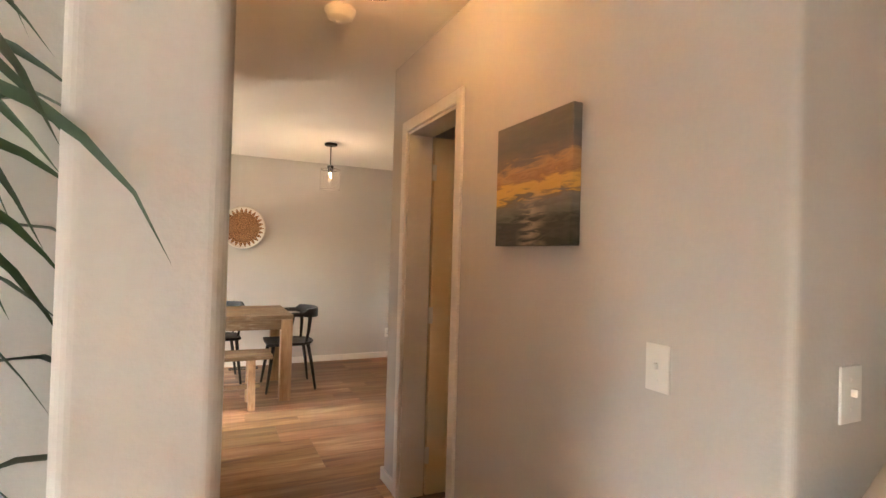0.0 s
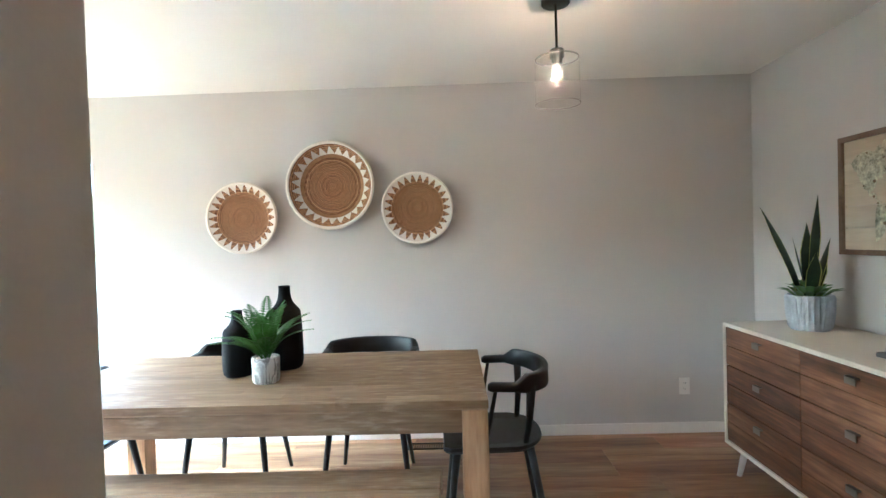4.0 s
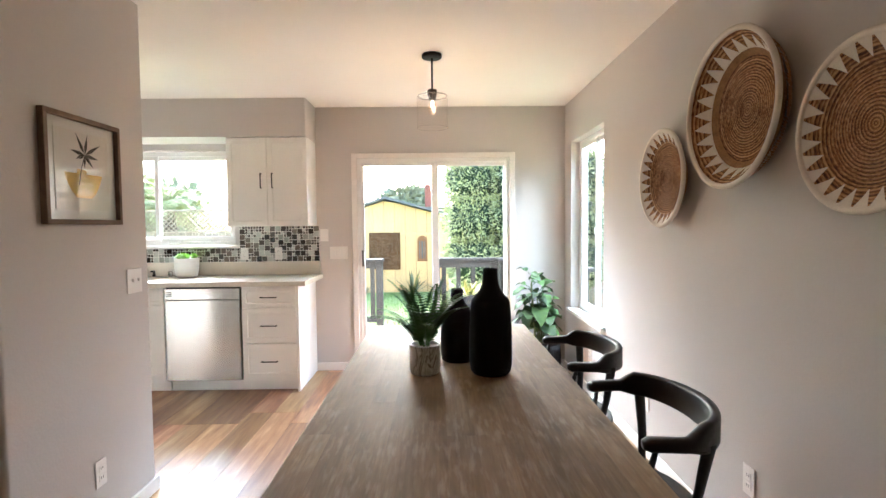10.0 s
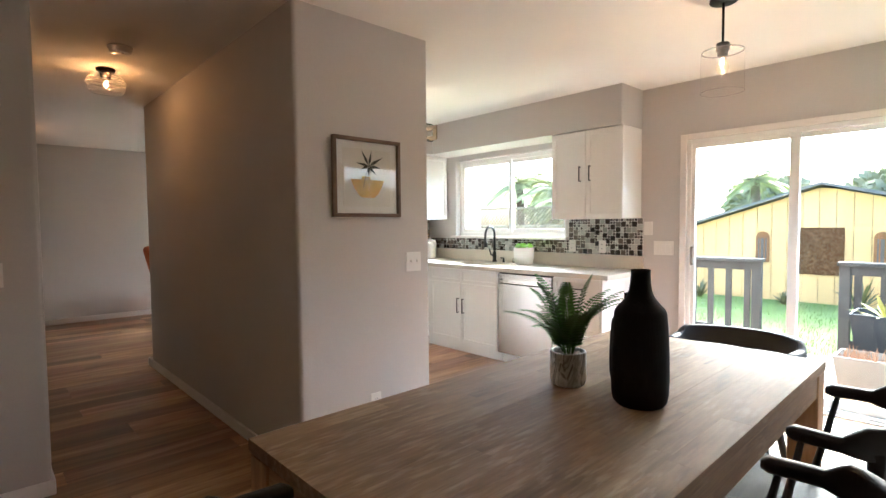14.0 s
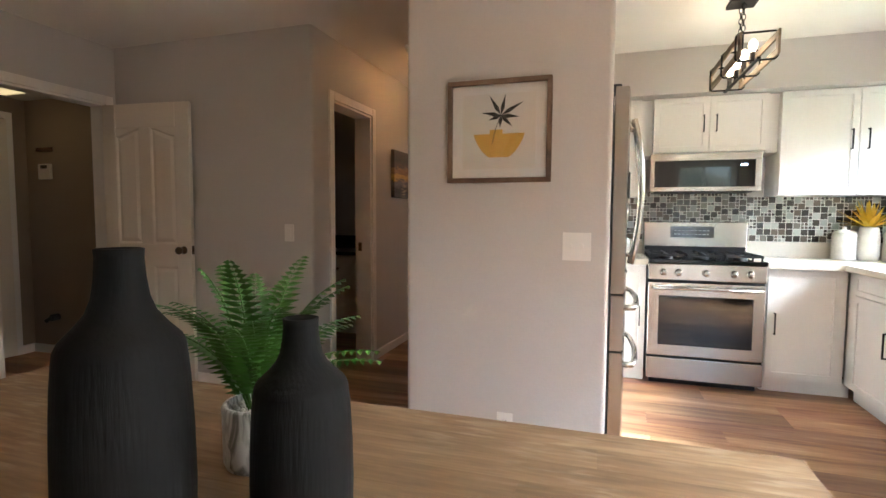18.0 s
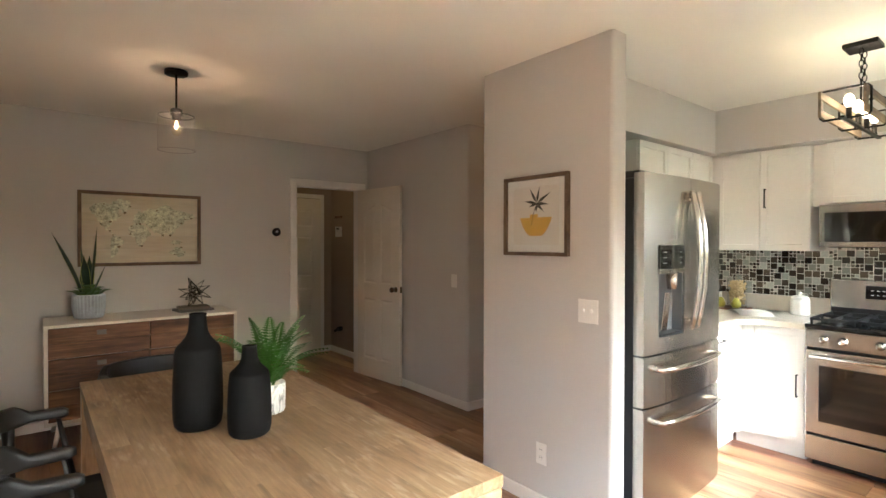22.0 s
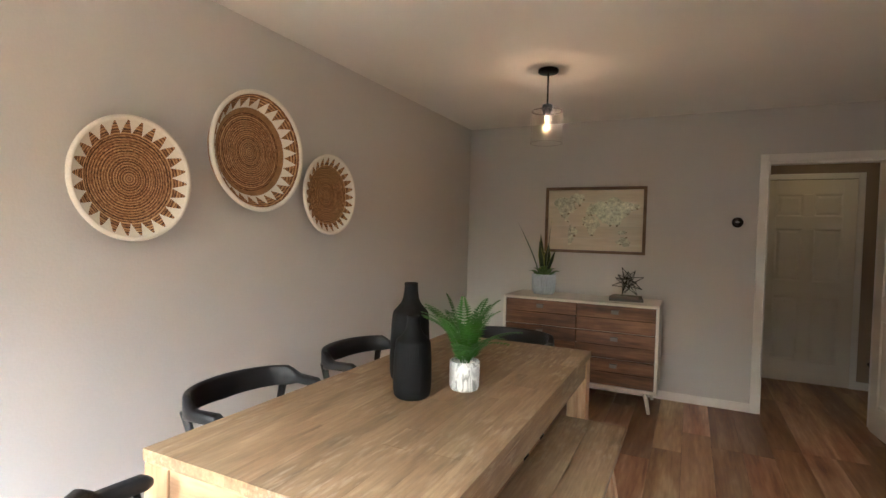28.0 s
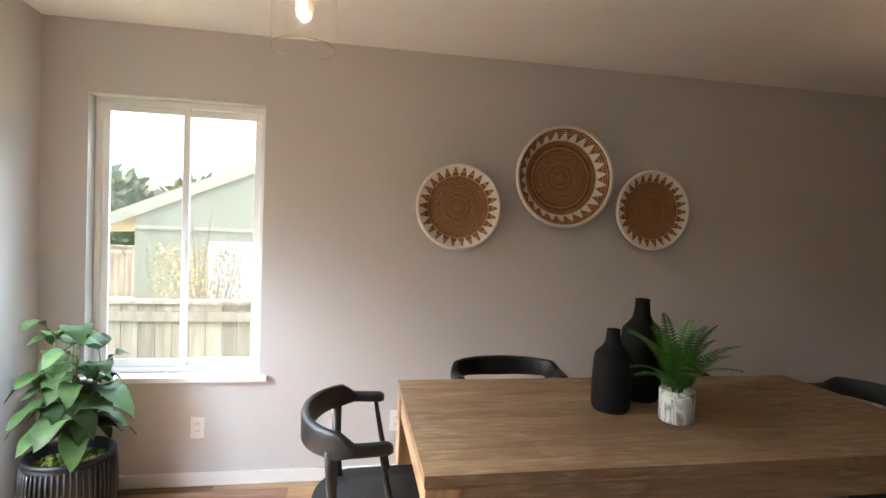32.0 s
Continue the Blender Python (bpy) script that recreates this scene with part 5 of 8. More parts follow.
plate("wall_plate", "y", 5.68, -2.254, 1.276, 0.075, 0.115, "blank white cover plate beside the backsplash", "blank", 0, -1)
plate("wall_switch", "y", 1.683, -5.42, 1.09, 0.07, 0.115, "white single toggle switch in the hall", "switch")
plate("wall_switch", "x", -5.73, 1.50, 1.09, 0.075, 0.115, "white single toggle switch at the living room corner", "switch", 1, -1)
plate("wall_outlet", "x", -8.95, 1.72, 0.31, 0.072, 0.115, "white outlet on the living room wall", "outlet")
th = empty("thermostat", "small round black wall thermostat", "thermostat", "", pose(-2.39, 0, 1.545, -90, 0, 0))
part("dial", lathe([(0.041, 0.001), (0.042, 0.012), (0.04, 0.02), (0, 0.021)], 32), M["darkmetal"], th, "", True)
part("screen", lathe([(0.03, 0.0212), (0.03, 0.0222), (0, 0.0224)], 32), M["blackgloss"], th)
part("readout", boxes([(-0.014, 0.014, -0.002, 0.002, 0.0223, 0.0235), (-0.008, 0.008, -0.012, -0.008, 0.0223, 0.0235)]), M["plate"], th)
vent = empty("floor_vent", "brown metal floor vent by the basket wall", "vent")
part("frame", boxes([(-0.2, -0.1, 2.1, 2.11, 0.001, 0.008), (-0.2, -0.1, 2.4, 2.41, 0.001, 0.008), (-0.2, -0.19, 2.11, 2.4, 0.001, 0.008), (-0.11, -0.1, 2.11, 2.4, 0.001, 0.008)]), M["darkmetal"], vent)
for i in range(18):
    y = 2.114 + i * 0.016
    part("slat", box(-0.19, -0.11, y, y + 0.006, 0.001, 0.007), M["darkmetal"], vent)


# ---------------------------------------------------------------- pendant lamps
def pendant(at, label):
    p = empty("pendant_lamp", label, "lamp", "glass pendants over the table", at)
    part("canopy", lathe([(0, 0), (0.062, 0), (0.064, -0.004), (0.064, -0.02), (0.06, -0.024), (0, -0.025)], 32), M["darkmetal"], p, "", True)
    part("rod", tube([(0, 0, -0.02), (0, 0, -0.24)], 0.006, 10), M["darkmetal"], p, "", True)
    part("socket", lathe([(0, -0.225), (0.03, -0.225), (0.032, -0.23), (0.032, -0.262), (0.024, -0.266), (0.024, -0.288), (0, -0.289)], 24), M["darkmetal"], p, "", True)
    g = part("glass_shade", lathe([(0.03, -0.262), (0.085, -0.262), (0.098, -0.266), (0.1, -0.275), (0.1, -0.47)], 48), M["shade"], p, "clear glass cylinder shade", True)
    part("shoulder", tube([(0.095 * math.cos(2 * math.pi * k / 48), 0.095 * math.sin(2 * math.pi * k / 48), -0.2665) for k in range(48)], 0.0036, 6, closed=True), M["shoulderglass"], p, "thick glass shoulder", True)
    part("glass_rim", tube([(0.1 * math.cos(2 * math.pi * k / 48), 0.1 * math.sin(2 * math.pi * k / 48), -0.47) for k in range(48)], 0.0018, 6, closed=True), M["shaderim"], p, "", True)
    part("bulb", lathe([(0, -0.288), (0.013, -0.29), (0.014, -0.3), (0.024, -0.322), (0.0295, -0.345), (0.024, -0.37), (0.01, -0.384), (0, -0.386)], 20), M["bulbglass"], p, "clear filament bulb", True)
    part("filament", tube([(0.0035 * math.cos(k * 1.9), 0.0035 * math.sin(k * 1.9), -0.302 - 0.0026 * k) for k in range(14)], 0.003, 6), M["bulb"], p, "glowing filament", True)
    x, y, z = at.translation
    bulb_light("pendant_light", (x, y, z - 0.345), 0.3, (1, 0.6, 0.36), 0.004)
    return p


pendant(pose(-1.2, 1.568, CEIL), "clear glass cylinder pendant with dark rod, near the sideboard")
pendant(pose(-1.226, 4.262, CEIL), "clear glass cylinder pendant with dark rod, near the sliding door")

# ---------------------------------------------------------------- kitchen
def place(axis, at, sign, u0, u1, d0, d1, z0, z1, bev=0.0, seg=1):
    """A block on an upright front: axis is the front's normal, u runs along it, d stands out from it."""
    a, b = sorted((at + sign * d0, at + sign * d1))
    u0, u1 = sorted((u0, u1))
    return box(u0, u1, a, b, z0, z1, bev, seg) if axis == "y" else box(a, b, u0, u1, z0, z1, bev, seg)


def shaker(name, parent, axis, at, sign, u0, u1, z0, z1, handle=None, rail=0.06):
    """A door or drawer front with raised rails; handle: 'h' or ('v', place along, z low, z high)."""
    t = 0.02
    u0, u1 = sorted((u0, u1))
    u0, u1, z0, z1 = u0 + 0.0015, u1 - 0.0015, z0 + 0.0015, z1 - 0.0015
    rail = min(rail, (z1 - z0) * 0.3)
    bm = place(axis, at, sign, u0, u1, 0, t, z0, z1)
    n_ = Vector((0, sign, 0)) if axis == "y" else Vector((sign, 0, 0))
    bm.normal_update()
    f = max(bm.faces, key=lambda q: (q.calc_center_median() - Vector((at if axis == "x" else 0, at if axis == "y" else 0, 0))).dot(n_))
    bmesh.ops.inset_individual(bm, faces=[f], thickness=rail)
    bmesh.ops.inset_individual(bm, faces=[f], thickness=0.004)
    bmesh.ops.translate(bm, vec=n_ * -0.008, verts=f.verts)
    door = part(name, bm, M["cab"], parent)
    if handle:
        pts = []
        if handle == "h":
            c, z = (u0 + u1) / 2, (z0 + z1) / 2
            rows = [(c - 0.065, c + 0.065, t + 0.022, t + 0.03, z - 0.004, z + 0.004), (c - 0.065, c - 0.057, t, t + 0.03, z - 0.004, z + 0.004), (c + 0.057, c + 0.065, t, t + 0.03, z - 0.004, z + 0.004)]
        else:
            _, c, a, b = handle
            rows = [(c - 0.004, c + 0.004, t + 0.022, t + 0.03, a, b), (c - 0.004, c + 0.004, t, t + 0.03, a, a + 0.008), (c - 0.004, c + 0.004, t, t + 0.03, b - 0.008, b)]
        bm = bmesh.new()
        for r in rows:
            o = place(axis, at, sign, *r)
            me = bpy.data.meshes.new("t")
            o.to_mesh(me)
            o.free()
            bm.from_mesh(me)
            bpy.data.meshes.remove(me)
        part("handle", bm, M["darkmetal"], door, "black bar handle")
    return door


NF, WF, SF = 5.09, -4.50, 3.42  # fronts of the base cabinets
G = "white kitchen cabinets"
u = empty("sink_cabinet", "white shaker sink base cabinet with two doors", "cabinet", G)
part("body", box(-4.42, -3.432, NF, 5.66, 0.1, 0.877), M["cab"], u)
part("toe_kick", box(-4.5, -3.432, NF + 0.05, 5.6, 0.0, 0.1), M["cab"], u)
for a, b in ((-4.40, -3.925), (-3.92, -3.437)):
    shaker("drawer_front", u, "y", NF, -1, a, b, 0.73, 0.868)
shaker("door", u, "y", NF, -1, -4.40, -3.925, 0.11, 0.725, ("v", -3.96, 0.42, 0.57))
shaker("door", u, "y", NF, -1, -3.92, -3.437, 0.11, 0.725, ("v", -3.885, 0.42, 0.57))
u = empty("drawer_cabinet", "white shaker cabinet with three drawers at the counter's end", "cabinet", G)
part("body", box(-2.808, -2.36, NF, 5.66, 0.1, 0.877), M["cab"], u)
part("end_panel", box(-2.36, -2.342, NF - 0.018, 5.675, 0.0, 0.877, 0.001, 1), M["cab"], u)
part("toe_kick", box(-3.42, -2.361, NF + 0.05, 5.6, 0.0, 0.1), M["cab"], u)
for a, b in ((0.70, 0.868), (0.405, 0.695), (0.11, 0.40)):
    shaker("drawer", u, "y", NF, -1, -2.806, -2.362, a, b, "h")
u = empty("corner_cabinet", "white shaker base cabinet beside the range", "cabinet", G)
part("body", box(-5.06, WF, 4.60, 5.07, 0.1, 0.877), M["cab"], u)
part("toe_kick", box(-5.0, WF - 0.05, 4.60, 5.13, 0.0, 0.1), M["cab"], u)
part("filler", box(WF - 0.02, -4.42, NF - 0.004, NF + 0.02, 0.1, 0.877), M["cab"], u)
shaker("door", u, "x", WF, 1, 4.605, 5.04, 0.11, 0.868, ("v", 4.65, 0.42, 0.57))
u = empty("corner_cabinet", "white shaker base cabinet between fridge corner and range", "cabinet", G)
part("body", box(-5.06, WF, 3.44, 3.822, 0.1, 0.877), M["cab"], u)
part("toe_kick", box(-5.0, WF - 0.03, 3.39, 3.822, 0.0, 0.1), M["cab"], u)
shaker("door", u, "x", WF, 1, 3.52, 3.82, 0.11, 0.868, ("v", 3.78, 0.42, 0.57))
part("filler", box(WF, WF + 0.02, 3.441, 3.518, 0.1, 0.877), M["cab"], u)
u = empty("narrow_cabinet", "narrow white shaker cabinet beside the fridge", "cabinet", G)
part("body", box(-4.48, -3.79, 2.82, SF, 0.1, 0.877), M["cab"], u)
part("toe_kick", box(-4.53, -3.79, 2.9, SF - 0.05, 0.0, 0.1), M["cab"], u)
shaker("drawer", u, "y", SF, 1, -4.40, -3.79, 0.70, 0.868, "h")
shaker("door", u, "y", SF, 1, -3.979, -3.79, 0.11, 0.695, ("v", -3.955, 0.38, 0.53))
shaker("door", u, "y", SF, 1, -4.40, -3.981, 0.11, 0.695, ("v", -4.005, 0.38, 0.53))
part("filler", box(-4.50, -4.402, SF - 0.01, SF + 0.02, 0.1, 0.877), M["cab"], u)

# worktops and upstands
CT = M["counter"]
w = empty("worktop", "pale quartz worktop with a sink and a low upstand", "worktop")
part("slab", boxes([(-5.08, -4.44, 4.592, 5.03, 0.877, 0.915), (-5.08, -4.22, 5.03, 5.68, 0.877, 0.915), (-3.62, -2.275, 5.03, 5.68, 0.877, 0.915), (-4.22, -3.62, 5.03, 5.14, 0.877, 0.915), (-4.22, -3.62, 5.54, 5.68, 0.877, 0.915)]), CT, w)
part("upstand", box(-5.06, -2.29, 5.66, 5.68, 0.9155, 1.035, 0.002, 1), CT, w)
part("upstand", box(-5.08, -5.06, 4.592, 5.68, 0.9155, 1.035, 0.002, 1), CT, w)
part("sink_basin", boxes([(-4.23, -3.61, 5.13, 5.55, 0.68, 0.69), (-4.23, -4.22, 5.13, 5.55, 0.69, 0.876), (-3.62, -3.61, 5.13, 5.55, 0.69, 0.876), (-4.22, -3.62, 5.13, 5.14, 0.69, 0.876), (-4.22, -3.62, 5.54, 5.55, 0.69, 0.876)]), M["steel"], w, "steel sink basin")
w = empty("worktop", "pale quartz worktop in the corner by the fridge", "worktop")
part("slab", plan([(-5.08, 2.80), (-3.785, 2.80), (-3.785, 3.455), (-4.32, 3.455), (-4.44, 3.575), (-4.44, 3.828), (-5.08, 3.828)], 0.877, 0.915), CT, w)
part("upstand", box(-5.08, -5.06, 2.82, 3.828, 0.9155, 1.035, 0.002, 1), CT, w)
part("upstand", box(-5.08, -3.785, 2.80, 2.82, 0.9155, 1.035, 0.002, 1), CT, w)

# wall cabinets
u = empty("wall_cabinet", "white two-door wall cabinet beside the kitchen window", "cabinet", G)
part("body", box(-3.012, -2.32, 5.37, 5.68, 1.365, 2.128, 0.001, 1), M["cab"], u)
shaker("door", u, "y", 5.37, -1, -3.012, -2.667, 1.365, 2.124, ("v", -2.715, 1.69, 1.82))
shaker("door", u, "y", 5.37, -1, -2.665, -2.32, 1.365, 2.124, ("v", -2.618, 1.69, 1.82))
u = empty("wall_cabinet", "white two-door wall cabinet in the corner by the window", "cabinet", G)
part("body", box(-5.08, -4.75, 4.71, 5.66, 1.387, 2.128, 0.001, 1), M["cab"], u)
part("filler", box(-5.08, -4.80, 4.632, 4.71, 1.7, 2.128), M["cab"], u)
shaker("door", u, "x", -4.75, 1, 4.71, 5.18, 1.387, 2.124, ("v", 5.135, 1.70, 1.84))
shaker("door", u, "x", -4.75, 1, 5.182, 5.655, 1.387, 2.124, ("v", 5.23, 1.70, 1.84))
u = empty("wall_cabinet", "short white wall cabinet above the microwave", "cabinet", G)
part("body", box(-5.08, -4.75, 3.862, 4.63, 1.712, 2.128, 0.001, 1), M["cab"], u)
shaker("door", u, "x", -4.75, 1, 3.862, 4.246, 1.712, 2.124, ("v", 4.205, 1.86, 1.985))
shaker("door", u, "x", -4.75, 1, 4.248, 4.63, 1.712, 2.124, ("v", 4.29, 1.86, 1.985))
u = empty("wall_cabinet", "white corner wall cabinet above the fridge side counter", "cabinet", G)
part("body", box(-5.08, -4.75, 2.80, 3.775, 1.387, 2.128, 0.001, 1), M["cab"], u)
part("filler", box(-5.08, -4.80, 3.776, 3.86, 1.7, 2.128), M["cab"], u)
shaker("door", u, "x", -4.75, 1, 3.16, 3.462, 1.387, 2.124)
shaker("door", u, "x", -4.75, 1, 3.464, 3.775, 1.387, 2.124, ("v", 3.50, 1.70, 1.84))
u = empty("wall_cabinet", "white wall cabinet above the refrigerator", "cabinet", G)
part("body", box(-4.38, -3.63, 2.80, 3.11, 1.387, 2.128, 0.001, 1), M["cab"], u)
shaker("door", u, "y", 3.11, 1, -4.002, -3.632, 1.387, 2.124)
shaker("door", u, "y", 3.11, 1, -4.378, -4.004, 1.387, 2.124)
u = empty("wall_cabinet", "white filler wall cabinet between fridge and corner", "cabinet", G)
part("body", box(-4.74, -4.382, 2.80, 3.11, 1.387, 2.128, 0.001, 1), M["cab"], u)
shaker("door", u, "y", 3.11, 1, -4.72, -4.384, 1.387, 2.124, ("v", -4.43, 1.70, 1.84))

# ---------------------------------------------------------------- refrigerator
fr = empty("refrigerator", "stainless french door refrigerator with dispenser and two drawers", "refrigerator")
FX0, FX1, FY = -3.69, -2.845, 3.55
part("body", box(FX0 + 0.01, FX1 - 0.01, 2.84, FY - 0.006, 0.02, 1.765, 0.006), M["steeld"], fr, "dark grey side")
part("grille", box(FX0 + 0.02, FX1 - 0.02, 2.9, FY - 0.02, 0.0, 0.05), M["iron"], fr)


def curved_front(x0, x1, z0, z1, y, bulge, cut=None):
    bm = bmesh.new()
    K = 14
    cx, hw = (FX0 + FX1) / 2, (FX1 - FX0) / 2
    front = [(x0 + (x1 - x0) * i / K) for i in range(K + 1)]
    yy = [y + 0.055 + bulge * (1 - ((x - cx) / hw) ** 2) for x in front]
    out = [(x0, y), (x1, y)] + [(x, b) for x, b in zip(front[::-1], yy[::-1])]
    lo = [bm.verts.new((a, b, z0)) for a, b in out]
    hi = [bm.verts.new((a, b, z1)) for a, b in out]
    bm.faces.new(lo)
    bm.faces.new(hi)
    for i in range(len(out)):
        j = (i + 1) % len(out)
        bm.faces.new((lo[i], lo[j], hi[j], hi[i]))
    bmesh.ops.bevel(bm, geom=[e for e in bm.edges if abs(e.verts[0].co.z - e.verts[1].co.z) < 1e-6 and (e.verts[0].co.y > y + 0.05 and e.verts[1].co.y > y + 0.05)], offset=0.006, segments=2, affect="EDGES")
    return bm


SPL = -3.278
bm = curved_front(SPL + 0.003, -3.215, 0.885, 1.787, FY, 0.022)
for x0, x1, z0, z1 in ((-2.965, FX1, 0.885, 1.787), (-3.215, -2.965, 1.43, 1.787), (-3.215, -2.965, 0.885, 0.965)):
    more = curved_front(x0, x1, z0, z1, FY, 0.022)
    me = bpy.data.meshes.new("piece")
    more.to_mesh(me)
    more.free()
    bm.from_mesh(me)
    bpy.data.meshes.remove(me)
left = part("door", bm, M["steel"], fr, "stainless door with dispenser")
part("door", curved_front(FX0, SPL - 0.003, 0.885, 1.787, FY, 0.022), M["steel"], fr)
part("drawer", curved_front(FX0, FX1, 0.628, 0.875, FY, 0.022), M["steel"], fr)
part("drawer", curved_front(FX0, FX1, 0.06, 0.618, FY, 0.022), M["steel"], fr)
for x, s in ((SPL + 0.031, 1), (SPL - 0.031, -1)):
    hd = part("handle", tube([(x, FY + 0.098, 0.985), (x, FY + 0.115, 1.06), (x, FY + 0.136, 1.2), (x, FY + 0.143, 1.35), (x, FY + 0.136, 1.5), (x, FY + 0.115, 1.64), (x, FY + 0.098, 1.715)], 0.0155, 12), M["steelh"], fr, "curved bright steel handle", True)
    for z in (1.03, 1.67):
        part("handle_post", tube([(x, FY + 0.06, z), (x, FY + 0.108, z)], 0.01, 10), M["steelh"], hd, "", True)
for z in (0.81, 0.545):
    part("handle", tube([(FX0 + 0.09, FY + 0.06, z), (FX0 + 0.1, FY + 0.1, z), (FX0 + 0.2, FY + 0.118, z), ((FX0 + FX1) / 2, FY + 0.13, z), (FX1 - 0.2, FY + 0.118, z), (FX1 - 0.1, FY + 0.1, z), (FX1 - 0.09, FY + 0.06, z)], 0.014, 10), M["steelh"], fr, "curved bright steel handle", True)
DY = FY + 0.066
part("dispenser_panel", box(-3.214, -2.966, FY + 0.01, DY + 0.008, 1.311, 1.429, 0.003), M["blackgloss"], left, "black touch panel")
for k in range(3):
    part("button_mark", boxes([(-3.19, -3.165, DY + 0.008, DY + 0.0086, 1.335 + 0.028 * k, 1.341 + 0.028 * k), (-3.03, -2.995, DY + 0.008, DY + 0.0086, 1.335 + 0.028 * k, 1.341 + 0.028 * k)]), M["recess"], left, "pale printed button marks")
part("dispenser_ledge", box(-3.214, -2.966, FY + 0.01, DY + 0.011, 1.284, 1.309, 0.002), M["steelh"], left)
part("dispenser_recess", boxes([(-3.214, -2.966, FY + 0.004, FY + 0.012, 0.966, 1.283), (-3.214, -3.209, FY + 0.012, DY, 0.966, 1.283), (-2.971, -2.966, FY + 0.012, DY, 0.966, 1.283)]), M["recess"], left, "grey dispenser recess")
part("nozzle", tube([(-3.13, FY + 0.05, 1.283), (-3.13, FY + 0.053, 1.2)], [0.03, 0.024], 12), M["steelh"], left, "", True)
part("paddle", cube(bmesh.new(), -0.03, 0.03, -0.004, 0.004, 0.0, 0.2, 0.002, 1, pose(-3.085, FY + 0.03, 0.985, -6, 0, 0)), M["steelh"], left)
part("drip_tray", box(-3.205, -2.975, FY + 0.013, DY + 0.006, 0.967, 0.979), M["iron"], left)
part("hinge_cover", box(FX1 - 0.1, FX1 - 0.005, 3.42, 3.575, 1.766, 1.8, 0.005), M["steeld"], fr)
part("hinge_cover", box(FX0 + 0.005, FX0 + 0.1, 3.42, 3.575, 1.766, 1.8, 0.005), M["steeld"], fr)

# ---------------------------------------------------------------- range
rg_ = empty("gas_range", "stainless gas range with black cooktop and oven window", "stove")
RY0, RY1, RX = 3.832, 4.588, -4.44
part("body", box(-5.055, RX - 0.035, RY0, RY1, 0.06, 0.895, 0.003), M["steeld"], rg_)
part("foot", box(-5.0, RX - 0.06, RY0 + 0.03, RY1 - 0.03, 0.0, 0.06), M["iron"], rg_)
part("storage_drawer", box(RX - 0.035, RX, RY0 + 0.002, RY1 - 0.002, 0.045, 0.205, 0.006), M["steel"], rg_)
od = part("oven_door", box(RX - 0.035, RX, RY0 + 0.002, RY1 - 0.002, 0.218, 0.755, 0.006), M["steel"], rg_)
part("oven_window", box(RX - 0.002, RX + 0.003, RY0 + 0.075, RY1 - 0.075, 0.30, 0.66, 0.002), M["blackgloss"], od, "black glass oven window")
part("handle", tube([(RX, RY0 + 0.035, 0.715), (RX + 0.045, RY0 + 0.035, 0.72), (RX + 0.045, RY1 - 0.035, 0.72), (RX, RY1 - 0.035, 0.715)], 0.012, 10), M["steelh"], od, "bright steel bar handle", True)
part("control_panel", box(RX - 0.05, RX + 0.004, RY0, RY1, 0.772, 0.89, 0.006), M["steel"], rg_)
for i in range(5):
    y = RY0 + (0.1, 0.2, 0.378, 0.556, 0.656)[i]
    m = pose(RX + 0.004, y, 0.83, 0, 90, 0)
    kn = part("knob", lathe([(0.026, 0), (0.026, 0.004), (0.021, 0.006), (0.019, 0.03), (0.017, 0.033), (0, 0.033)], 20, m), M["steelh"], rg_, "bright steel knob", True)
    part("grip", cube(bmesh.new(), -0.004, 0.004, -0.016, 0.016, 0.033, 0.038, 0.001, 1, m), M["steel"], kn)
part("cooktop", box(-5.0, RX + 0.012, RY0 - 0.002, RY1 + 0.002, 0.892, 0.922, 0.006), M["blackgloss"], rg_, "black enamel cooktop")
for gy in (RY0 + 0.13, RY0 + 0.378, RY0 + 0.626):
    bm = bmesh.new()
    for rr in [(-4.97, -4.49, gy - 0.118, gy - 0.106), (-4.97, -4.49, gy + 0.106, gy + 0.118), (-4.97, -4.958, gy - 0.118, gy + 0.118), (-4.502, -4.49, gy - 0.118, gy + 0.118), (-4.736, -4.724, gy - 0.118, gy + 0.118), (-4.97, -4.49, gy - 0.006, gy + 0.006)]:
        cube(bm, rr[0], rr[1], rr[2], rr[3], 0.94, 0.957)
    for x in (-4.96, -4.73, -4.5):
        for y in (gy - 0.11, gy + 0.11):
            cube(bm, x - 0.006, x + 0.006, y - 0.006, y + 0.006, 0.922, 0.941)
    part("grate", bm, M["iron"], rg_, "cast iron grate")
    for x in (-4.85, -4.62):
        part("burner", lathe([(0.05, 0.9225), (0.05, 0.93), (0.035, 0.934), (0.034, 0.939), (0, 0.939)], 20, Matrix.Translation((x, gy, 0))), M["iron"], rg_, "", True)
part("backguard", box(-5.055, -4.985, RY0, RY1, 0.9, 1.187, 0.008), M["steel"], rg_)
part("vent_strip", box(-4.985, -4.975, RY0 + 0.01, RY1 - 0.01, 0.925, 0.99), M["iron"], rg_)
dp = part("display", box(-4.986, -4.981, RY0 + 0.2, RY0 + 0.52, 1.06, 1.15, 0.001, 1), M["blackgloss"], rg_)
for i in range(9):
    for j in range(2):
        part("button_mark", box(-4.9812, -4.9804, RY0 + 0.23 + i * 0.03, RY0 + 0.245 + i * 0.03, 1.085 + j * 0.03, 1.089 + j * 0.03), M["plate"], dp)

